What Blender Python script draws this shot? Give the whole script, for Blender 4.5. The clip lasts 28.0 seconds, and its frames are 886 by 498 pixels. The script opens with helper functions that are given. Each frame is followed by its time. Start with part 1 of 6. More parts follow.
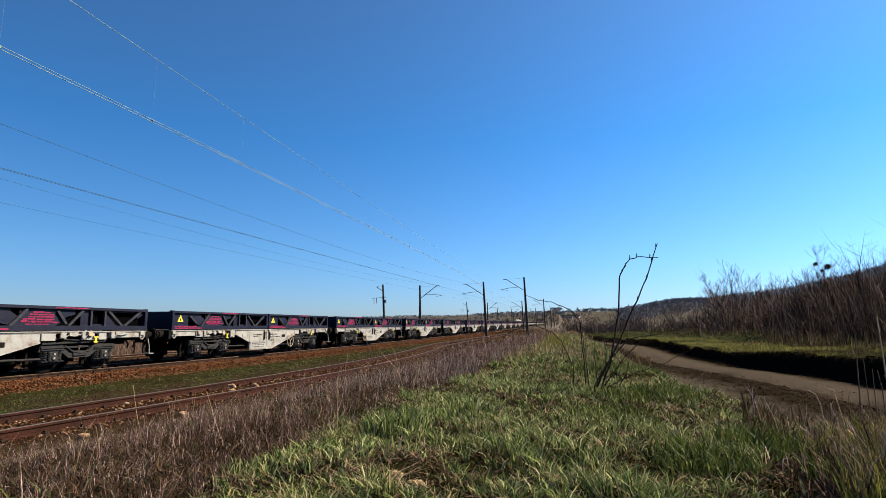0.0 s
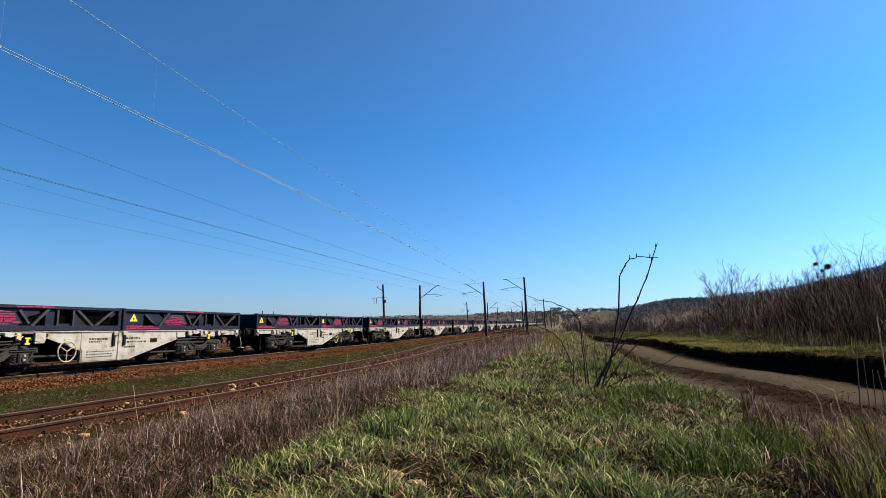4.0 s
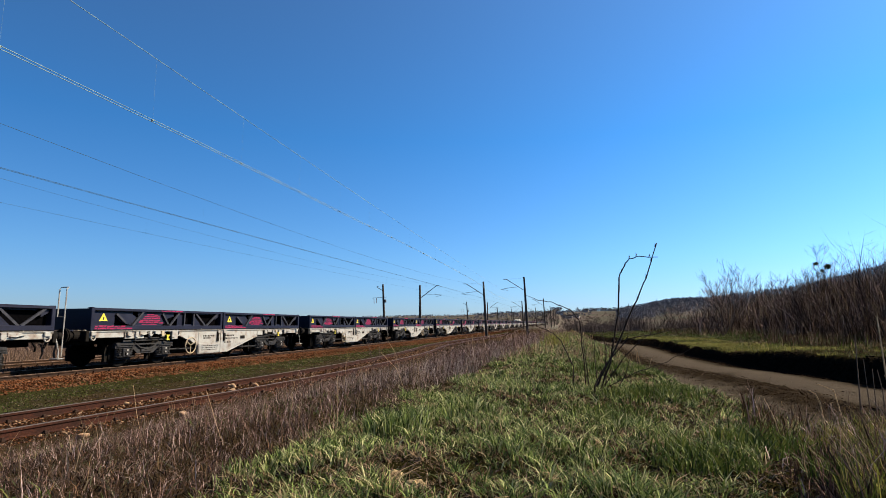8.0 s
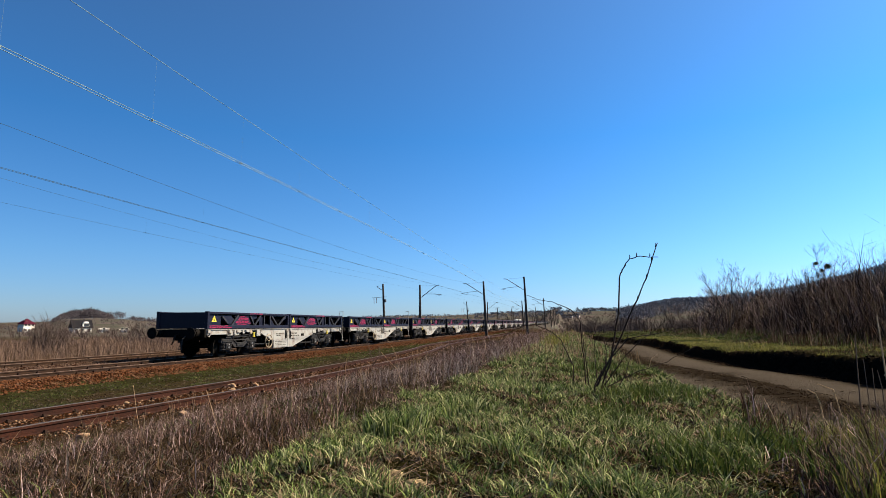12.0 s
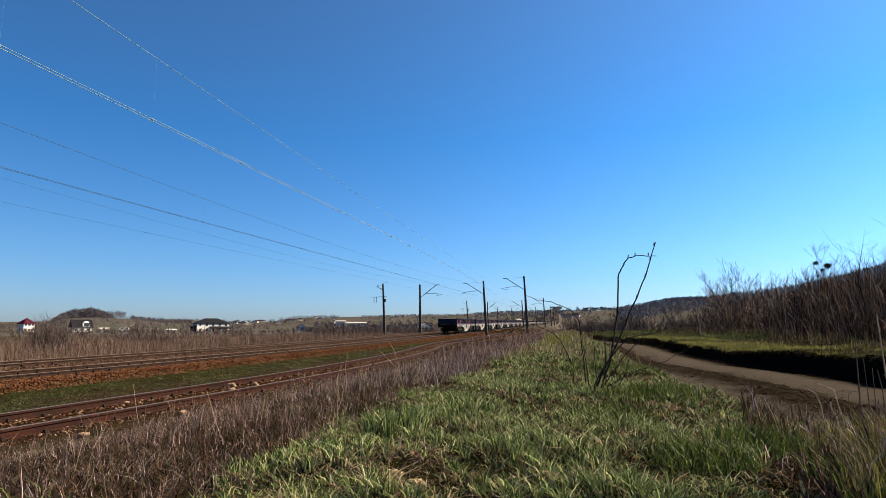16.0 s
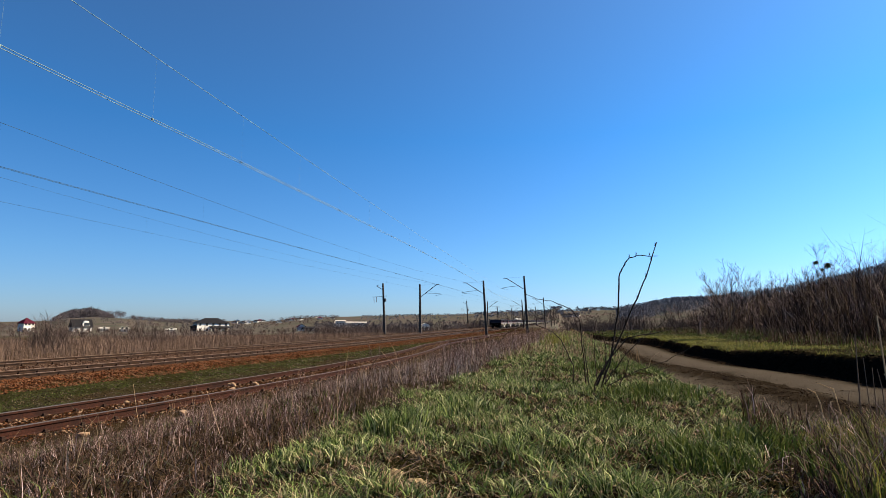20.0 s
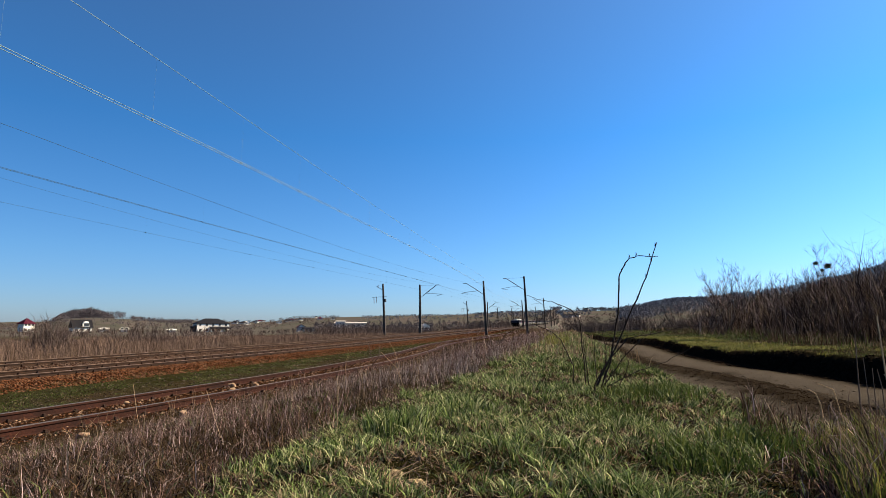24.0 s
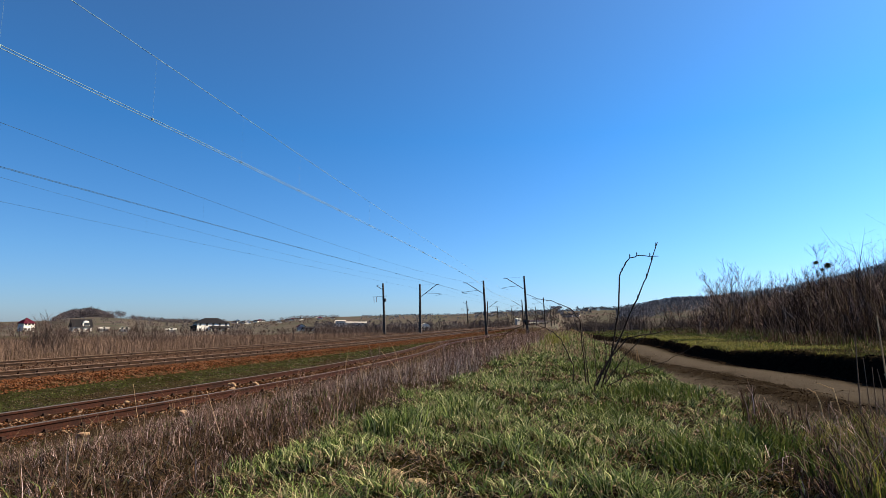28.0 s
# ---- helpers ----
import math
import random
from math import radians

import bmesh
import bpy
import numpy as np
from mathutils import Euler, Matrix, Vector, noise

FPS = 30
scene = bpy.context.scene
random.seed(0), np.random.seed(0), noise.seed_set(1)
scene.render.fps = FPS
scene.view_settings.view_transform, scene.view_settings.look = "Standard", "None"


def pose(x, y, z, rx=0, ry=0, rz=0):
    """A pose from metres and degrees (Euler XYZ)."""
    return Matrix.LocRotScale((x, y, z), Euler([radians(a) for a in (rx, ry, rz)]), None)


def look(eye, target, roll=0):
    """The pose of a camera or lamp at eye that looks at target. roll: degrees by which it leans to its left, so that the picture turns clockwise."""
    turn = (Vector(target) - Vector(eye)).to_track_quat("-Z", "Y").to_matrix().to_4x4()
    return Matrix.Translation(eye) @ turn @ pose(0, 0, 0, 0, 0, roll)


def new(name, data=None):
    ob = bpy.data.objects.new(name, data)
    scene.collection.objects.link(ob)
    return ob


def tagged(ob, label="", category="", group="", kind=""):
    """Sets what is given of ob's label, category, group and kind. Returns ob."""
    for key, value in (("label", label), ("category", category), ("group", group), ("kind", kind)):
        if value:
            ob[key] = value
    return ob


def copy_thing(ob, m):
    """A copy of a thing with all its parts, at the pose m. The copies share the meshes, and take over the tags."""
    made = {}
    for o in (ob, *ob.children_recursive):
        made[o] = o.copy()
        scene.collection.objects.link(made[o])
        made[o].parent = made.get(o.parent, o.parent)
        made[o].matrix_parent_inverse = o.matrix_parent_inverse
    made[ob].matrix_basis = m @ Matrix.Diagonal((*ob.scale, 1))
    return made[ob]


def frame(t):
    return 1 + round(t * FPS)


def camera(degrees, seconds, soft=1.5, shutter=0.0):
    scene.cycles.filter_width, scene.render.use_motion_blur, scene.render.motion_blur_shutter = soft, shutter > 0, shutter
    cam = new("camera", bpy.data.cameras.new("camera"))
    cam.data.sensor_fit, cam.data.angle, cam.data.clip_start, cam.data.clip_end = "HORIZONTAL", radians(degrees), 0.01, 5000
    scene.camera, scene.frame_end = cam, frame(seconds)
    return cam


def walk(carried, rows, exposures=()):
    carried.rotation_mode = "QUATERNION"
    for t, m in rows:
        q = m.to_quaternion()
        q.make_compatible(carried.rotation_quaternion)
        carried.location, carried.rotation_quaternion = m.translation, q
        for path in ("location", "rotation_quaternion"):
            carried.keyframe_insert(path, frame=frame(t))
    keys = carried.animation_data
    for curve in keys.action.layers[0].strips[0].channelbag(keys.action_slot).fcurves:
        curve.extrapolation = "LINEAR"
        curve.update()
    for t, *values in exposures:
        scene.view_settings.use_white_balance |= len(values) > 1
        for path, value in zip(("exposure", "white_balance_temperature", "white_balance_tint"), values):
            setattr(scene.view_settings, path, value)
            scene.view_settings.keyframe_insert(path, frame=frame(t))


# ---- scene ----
SECONDS = 28.0
EYE = Vector((0.0, 0.0, 1.31))          # metres above the near main rails


def aim(pitch):
    """The camera's pose, tilted up by pitch degrees; it looks 13.82 degrees left of the line."""
    p, a = radians(pitch), radians(-13.82)
    way = Vector((math.sin(a) * math.cos(p), math.cos(a) * math.cos(p), math.sin(p)))
    return look(EYE, EYE + way * 10, 0.0)


cam = camera(76.2, SECONDS, soft=0.65, shutter=0.06)
walk(cam, [(0.0, aim(7.985)), (8.0, aim(7.965)), (12.4, aim(7.94)), (14.5, aim(8.02)), (15.0, aim(7.92)),
           (17.0, aim(7.89)), (18.5, aim(7.93)), (20.2, aim(7.86)), (21.5, aim(7.91)), (25.0, aim(7.9)), (28.0, aim(7.86))])

# ---- daylight ----
SUN_AZ, SUN_EL = 68.0, 38.0             # degrees: from the line's direction towards the road; above the horizon
world = bpy.data.worlds.new("sky")
scene.world = world
world.use_nodes = True
wn, wl = world.node_tree.nodes, world.node_tree.links
sky = wn.new("ShaderNodeTexSky")
sky.sky_type, sky.sun_disc = "NISHITA", False
sky.sun_elevation, sky.sun_rotation = radians(SUN_EL), radians(SUN_AZ)
sky.altitude, sky.air_density, sky.dust_density, sky.ozone_density = 3500, 1.4, 12.0, 5.0
clear = wn.new("ShaderNodeMix")            # the film's cool white balance on the sky
clear.data_type, clear.blend_type = "RGBA", "MULTIPLY"
clear.inputs[0].default_value = 1.0
wl.new(sky.outputs[0], clear.inputs[6])
height = wn.new("ShaderNodeSeparateXYZ")   # haze: the blue pales towards the horizon
wl.new(wn.new("ShaderNodeTexCoord").outputs["Generated"], height.inputs[0])
haze = wn.new("ShaderNodeValToRGB")
for el, (p, c) in zip((haze.color_ramp.elements[0], haze.color_ramp.elements[1], haze.color_ramp.elements.new(0.12), haze.color_ramp.elements.new(0.32)),
                      ((0.0, (0.72, 0.82, 1.06)), (0.6, (0.25, 0.77, 1.18)), (0.12, (0.58, 0.9, 1.14)), (0.32, (0.36, 0.88, 1.2)))):
    el.color = (*c, 1)
    el.position = p
wl.new(height.outputs["Z"], haze.inputs[0])
glow = wn.new("ShaderNodeVectorMath")       # the sky brightens smoothly towards the sun's side
glow.operation = "DOT_PRODUCT"
wl.new(wn["Texture Coordinate"].outputs["Generated"], glow.inputs[0])
glow.inputs[1].default_value = (math.sin(radians(SUN_AZ)), math.cos(radians(SUN_AZ)), 0.0)
side = wn.new("ShaderNodeMapRange")
for i, v in enumerate((-1.0, 1.0, 0.56, 1.27)):
    side.inputs[1 + i].default_value = v
wl.new(glow.outputs["Value"], side.inputs[0])
both = wn.new("ShaderNodeVectorMath")
both.operation = "SCALE"
wl.new(haze.outputs[0], both.inputs[0])
wl.new(side.outputs[0], both.inputs["Scale"])
wl.new(both.outputs[0], clear.inputs[7])
wl.new(clear.outputs[2], wn["Background"].inputs[0])
wn["Background"].inputs[1].default_value = 0.053
sun = new("sun", bpy.data.lights.new("sun", "SUN"))
sun.data.energy, sun.data.angle, sun.data.color = 5.0, radians(0.55), (1.0, 0.82, 0.6)
s_az, s_el = radians(SUN_AZ), radians(SUN_EL)
sun.matrix_basis = look((math.sin(s_az) * math.cos(s_el) * 60, math.cos(s_az) * math.cos(s_el) * 60, math.sin(s_el) * 60), (0, 0, 0))
scene.view_settings.exposure = 1.6

# ---- materials ----


def node_mat(name, rough=0.8, metal=0.0, spec=0.3):
    m = bpy.data.materials.new(name)
    m.use_nodes = True
    b = m.node_tree.nodes["Principled BSDF"]
    b.inputs["Roughness"].default_value = rough
    b.inputs["Metallic"].default_value = metal
    b.inputs["Specular IOR Level"].default_value = spec
    return m, m.node_tree.nodes, m.node_tree.links, b


def noise_node(n, l, scale, detail=4, rough=0.6, vec=None):
    t = n.new("ShaderNodeTexNoise")
    t.inputs["Scale"].default_value, t.inputs["Detail"].default_value, t.inputs["Roughness"].default_value = scale, detail, rough
    if vec is not None:
        l.new(vec, t.inputs["Vector"])
    return t.outputs["Fac"]


def ramp(n, l, fac, stops):
    r = n.new("ShaderNodeValToRGB")
    e = r.color_ramp.elements
    while len(e) < len(stops):
        e.new(0.5)
    for el, (p, c) in zip(e, stops):
        el.position, el.color = p, (*c, 1)
    l.new(fac, r.inputs[0])
    return r.outputs[0]


def mixed(n, l, fac, a, b):
    m = n.new("ShaderNodeMix")
    m.data_type = "RGBA"
    for sock, v in ((m.inputs[0], fac), (m.inputs[6], a), (m.inputs[7], b)):
        if isinstance(v, (int, float)):
            sock.default_value = v
        elif isinstance(v, tuple):
            sock.default_value = (*v, 1)
        else:
            l.new(v, sock)
    return m.outputs[2]


def bumped(n, l, b, height, strength=0.4, dist=0.02):
    k = n.new("ShaderNodeBump")
    k.inputs["Strength"].default_value, k.inputs["Distance"].default_value = strength, dist
    l.new(height, k.inputs["Height"])
    l.new(k.outputs[0], b.inputs["Normal"])


def surface(name, dark, light, scale=8.0, rough=0.8, metal=0.0, bump=0.3, stain=None, stain_scale=1.2, spec=0.12, island=False):
    """A two-scale surface: fine grain between two colours and, on top, larger stains."""
    m, n, l, b = node_mat(name, rough, metal, spec)
    vec = n.new("ShaderNodeTexCoord").outputs["Object"]
    fine = noise_node(n, l, scale, 6, 0.65, vec)
    col = ramp(n, l, fine, [(0.3, dark), (0.7, light)])
    if island:
        g = n.new("ShaderNodeNewGeometry")
        col = mixed(n, l, 0.75, col, ramp(n, l, g.outputs["Random Per Island"], [(0.0, dark), (1.0, light)]))
    if stain:
        big = noise_node(n, l, stain_scale, 5, 0.7, vec)
        col = mixed(n, l, ramp(n, l, big, [(0.48, (0, 0, 0)), (0.68, (1, 1, 1))]), col, stain)
    l.new(col, b.inputs["Base Color"])
    if bump:
        bumped(n, l, b, fine, bump, 0.01)
    return m


def plant(name, stops, rough=0.75, through_light=0.25):
    """Leaves and stems: each piece takes its own colour between the stops; some light passes."""
    m, n, l, b = node_mat(name, rough, 0.0, 0.1)
    g = n.new("ShaderNodeNewGeometry")
    col = ramp(n, l, g.outputs["Random Per Island"], stops)
    l.new(col, b.inputs["Base Color"])
    if through_light:
        tr = n.new("ShaderNodeBsdfTranslucent")
        mx = n.new("ShaderNodeMixShader")
        mx.inputs[0].default_value = through_light
        l.new(col, tr.inputs[0])
        l.new(b.outputs[0], mx.inputs[1])
        l.new(tr.outputs[0], mx.inputs[2])
        l.new(mx.outputs[0], n["Material Output"].inputs[0])
    return m


# ---- mesh helpers ----


def finish(name, bm, material, parent=None, smooth=False):
    me = bpy.data.meshes.new(name)
    bm.to_mesh(me)
    bm.free()
    me.materials.append(material)
    if smooth:
        for p in me.polygons:
            p.use_smooth = True
    ob = new(name, me)
    ob.parent = parent
    return ob


def part(name, bm, material, parent, label="", smooth=False):
    return tagged(finish(name, bm, material, parent, smooth), label)


def thing(name, label, category, group="", kind="", at=None):
    ob = new(name)
    ob.empty_display_size = 0.3
    if at is not None:
        ob.matrix_basis = at
    return tagged(ob, label, category, group, kind)


def again(ob, m):
    """The same piece once more, under the same parent, at the pose m."""
    o = bpy.data.objects.new(ob.name.split(".")[0], ob.data)
    scene.collection.objects.link(o)
    o.parent, o.matrix_basis = ob.parent, m
    return o


def box(bm, x0, x1, y0, y1, z0, z1, bevel=0.0):
    v = [bm.verts.new((x, y, z)) for z in (z0, z1) for y in (y0, y1) for x in (x0, x1)]
    fs = [bm.faces.new([v[i] for i in q]) for q in ((0, 2, 3, 1), (4, 5, 7, 6), (0, 1, 5, 4), (2, 6, 7, 3), (0, 4, 6, 2), (1, 3, 7, 5))]
    if bevel:
        es = list({e for f in fs for e in f.edges})
        bmesh.ops.bevel(bm, geom=es, offset=bevel, segments=1, affect="EDGES")
    return bm


def bar(bm, p, q, w, h):
    """A straight bar of rectangular section between two points."""
    p, q = Vector(p), Vector(q)
    d = (q - p).normalized()
    side = d.cross(Vector((0, 0, 1)))
    side = side.normalized() if side.length > 1e-3 else Vector((1, 0, 0))
    top = side.cross(d).normalized()
    rings = []
    for c in (p, q):
        rings.append([bm.verts.new(c + side * a * w / 2 + top * b * h / 2) for a, b in ((-1, -1), (1, -1), (1, 1), (-1, 1))])
    for i in range(4):
        j = (i + 1) % 4
        bm.faces.new((rings[0][i], rings[0][j], rings[1][j], rings[1][i]))
    bm.faces.new(rings[0][::-1])
    bm.faces.new(rings[1])
    return bm


def tube(bm, points, radii, seg=8, cap=True):
    """A round tube along points, with a radius at each."""
    pts = [Vector(p) for p in points]
    if not isinstance(radii, (list, tuple)):
        radii = [radii] * len(pts)
    rings = []
    for i, p in enumerate(pts):
        d = (pts[min(i + 1, len(pts) - 1)] - pts[max(i - 1, 0)]).normalized()
        a = d.cross(Vector((0.31, 0.17, 0.93)))
        a = a.normalized() if a.length > 1e-3 else Vector((1, 0, 0))
        b = d.cross(a).normalized()
        rings.append([bm.verts.new(p + (a * math.cos(k * math.tau / seg) + b * math.sin(k * math.tau / seg)) * radii[i]) for k in range(seg)])
    for r0, r1 in zip(rings, rings[1:]):
        for k in range(seg):
            j = (k + 1) % seg
            bm.faces.new((r0[k], r0[j], r1[j], r1[k]))
    if cap:
        bm.faces.new(rings[0][::-1])
        bm.faces.new(rings[-1])
    return bm


def prism(bm, outline, x0, x1):
    """An outline of (y, z) pairs, extruded from x0 to x1."""
    a = [bm.verts.new((x0, y, z)) for y, z in outline]
    b = [bm.verts.new((x1, y, z)) for y, z in outline]
    n = len(outline)
    bm.faces.new(a)
    bm.faces.new(b[::-1])
    for i in range(n):
        j = (i + 1) % n
        bm.faces.new((a[j], a[i], b[i], b[j]))
    bmesh.ops.recalc_face_normals(bm, faces=bm.faces[:])
    return bm


def ringwheel(bm, c, r, t, seg=20, tseg=6):
    """A hoop of radius r and thickness t round c, in the plane across x."""
    c = Vector(c)
    rows = []
    for i in range(seg):
        a = i * math.tau / seg
        rows.append([bm.verts.new(c + Vector((t * math.sin(b), (r + t * math.cos(b)) * math.cos(a), (r + t * math.cos(b)) * math.sin(a))))
                     for b in [k * math.tau / tseg for k in range(tseg)]])
    for i in range(seg):
        for k in range(tseg):
            bm.faces.new((rows[i][k], rows[(i + 1) % seg][k], rows[(i + 1) % seg][(k + 1) % tseg], rows[i][(k + 1) % tseg]))
    return bm


def raw_mesh(name, verts, faces, material, smooth=False):
    """A mesh from numpy arrays; faces all have the same number of corners."""
    me = bpy.data.meshes.new(name)
    k = faces.shape[1]
    me.vertices.add(len(verts))
    me.vertices.foreach_set("co", np.ascontiguousarray(verts, np.float32).ravel())
    me.loops.add(faces.size)
    me.loops.foreach_set("vertex_index", np.ascontiguousarray(faces, np.int32).ravel())
    me.polygons.add(len(faces))
    me.polygons.foreach_set("loop_start", np.arange(0, faces.size, k, dtype=np.int32))
    if smooth:
        me.polygons.foreach_set("use_smooth", np.ones(len(faces), dtype=bool))
    me.update(calc_edges=True)
    me.materials.append(material)
    return new(name, me)


# ---- plan ----
L_NEAR = 15.18                          # near rail of the near main track, left of the eye
GAUGE = 1.505                           # between rail centres
D_FAR = 4.7                             # from track to track


def bend(y):
    """How far the line swings left of straight, and how far it climbs, y metres ahead."""
    y = np.asarray(y, float)
    a = np.clip(y, 20, 100)
    dx = -0.0002 * (a - 20) ** 2 - 0.032 * np.clip(y - 100, 0, None)
    b = np.clip(y, 0, 45)
    dz = 0.00011 * b ** 2 + 0.0099 * np.clip(y - 45, 0, 700)
    return dx, dz


def siding_x(y):
    """The siding's near rail, y metres ahead."""
    y = np.asarray(y, float)
    a = np.clip(y, -30, 38)
    x = -8.47 + 0.106 * a - 0.0036 * a ** 2
    return x - 1.6 * (1 - np.exp(-np.clip(y - 38, 0, None) / 9.5)) + np.where(y > 60, bend(y)[0] - bend(60)[0], 0)


S_Z = -0.10                             # the siding's rail heads


def road_far(y):
    return np.interp(y, [-40, 0, 10, 12.2, 13.9, 15.5, 17.3, 20.1, 24.1, 30, 35.8, 47.6, 54, 80, 140], [7.2, 6.3, 5.75, 5.5, 5.17, 5.0, 4.4, 4.15, 4.0, 4.05, 4.0, 1.6, 0.6, -1.5, -4])


def bank_foot(x, y):
    """Where the cut bank rises at the road's far side."""
    return road_far(y) - 0.12 + 0.12 * wob(x, y, 0.9, 2)


def ridge_edge(y):
    return np.interp(y, [-30, 0, 2, 3, 4.5, 7, 12, 18, 40, 60], [1.2, 1.15, 0.98, 0.78, 0.56, 0.42, 0.32, 0.08, -0.5, -1.6])


def smooth(v, a, b):
    t = np.clip((v - a) / (b - a), 0, 1)
    return t * t * (3 - 2 * t)


def wob(x, y, s, seed=0.0):
    """Cheap uneven relief, about -1 to 1."""
    return (np.sin(x * s * 1.3 + y * s * 0.7 + seed) + np.sin(y * s * 1.9 - x * s * 0.6 + 2 * seed + 1) + np.sin((x + y) * s * 2.9 + seed * 3 + 2)) / 3


CREST_X = np.array([-900, -200, 0, 90, 115, 170, 225, 250, 330, 420, 480, 530, 620, 700, 800, 900, 1000, 1090, 1140, 1190, 1260, 1330, 1400, 1480, 1568, 1750, 2400])
CREST_Y = np.array([568, 569, 570, 568, 563, 561, 563, 566, 566, 569, 569, 563, 561, 559, 558, 553, 552, 552, 545, 537, 535, 527, 521, 506, 485, 460, 440])


def hill(x, y):
    """The height of the far land: crests all round, seen from the eye."""
    a = math.radians(13.82)
    dep = np.maximum(-x * math.sin(a) + y * math.cos(a), 1e-3)
    lat = x * math.cos(a) + y * math.sin(a)
    u = np.clip(784 + 1000 * lat / dep, -900, 2400)
    rc = np.interp(u, [-900, 60, 120, 220, 300, 900, 1080, 1200, 1568, 2400], [1500, 1500, 900, 900, 1500, 1500, 1400, 1100, 800, 700])
    top = rc * (580 - np.interp(u, CREST_X, CREST_Y)) / 1000
    r = np.where(y * math.cos(a) - x * math.sin(a) > 1, dep, 1)
    return np.clip(top, 0, None) * smooth(r / rc, 0.3, 1.0)


def ground_z(x, y):
    """The ground sheet's height."""
    x, y = np.asarray(x, float), np.asarray(y, float)
    dx, dz = bend(y)
    u = x - dx
    # field, then the main line's bed
    rail = np.interp(u, [-60, -30, -25.4, -23.6, -22.7, -14.15, -13.45, -12.9], [-1.0, -0.95, -0.75, -0.45, -0.13, -0.12, -0.26, -0.31]) + dz * smooth(u, -60, -27)
    sx = siding_x(y)
    ridge_l = -0.95 - 0.012 * np.clip(y, 0, 60)
    side = -0.245 + dz * 0.6
    z = np.where(x < sx - 3.2, rail, 0)
    mid = side + (rail - side) * smooth(-x, -(sx - 2.2), -(sx - 3.4))
    z = np.where(x >= sx - 3.4, mid, rail)
    slope = smooth(x, sx + 0.9, ridge_l)
    lin = np.clip((x - (sx + 0.9)) / (ridge_l - sx - 0.9), 0, 1)
    top = 0.94 - 0.05 * smooth(np.abs(x), 0.4, 1.0)
    z = z + (top - side) * (0.5 * lin + 0.5 * slope) * (x > sx)
    road_z = 0.25
    re, rf = ridge_edge(y), bank_foot(x, y)
    fall = smooth(x, re, re + 0.55)
    z = np.where(x > re, top + (road_z - top) * fall, z)
    rut = -0.07 * np.exp(-((x - (rf - 1.7)) / 0.35) ** 2) - 0.07 * np.exp(-((x - (rf - 4.6)) / 0.3) ** 2) + (0.05 + 0.05 * wob(x, y, 5.0, 2) + 0.03 * wob(x, y, 13.0, 5)) * np.exp(-((x - (rf - 2.6)) / 0.75) ** 2)
    z = z + rut * (x > re + 0.5)
    bank = (np.interp(y, [11, 19], [0.5, 0.36]) + 0.07 * wob(y * 0, y, 0.45, 3)) * smooth(x, rf - 0.02, rf + 0.34) + np.clip(x - rf, 0, 7) * 0.04 + np.clip(x - rf - 7, 0, 60) * 0.02
    z = z + bank * (x > rf - 0.02)
    r = np.hypot(x, y)
    far = smooth(r, 70, 160)
    base = np.interp(x, [-60, -28, 5, 40], [-1.0, -0.9, 0.2, 1.5])
    base = np.where((u > -27) & (u < -6), -0.35 + dz, base)
    z = z * (1 - far) + base * far + hill(x, y)
    return z + 0.025 * wob(x, y, 2.1) * (x > sx + 1) + 0.012 * wob(x, y, 7.0, 1) * (x > sx + 1)

# ---- ground ----


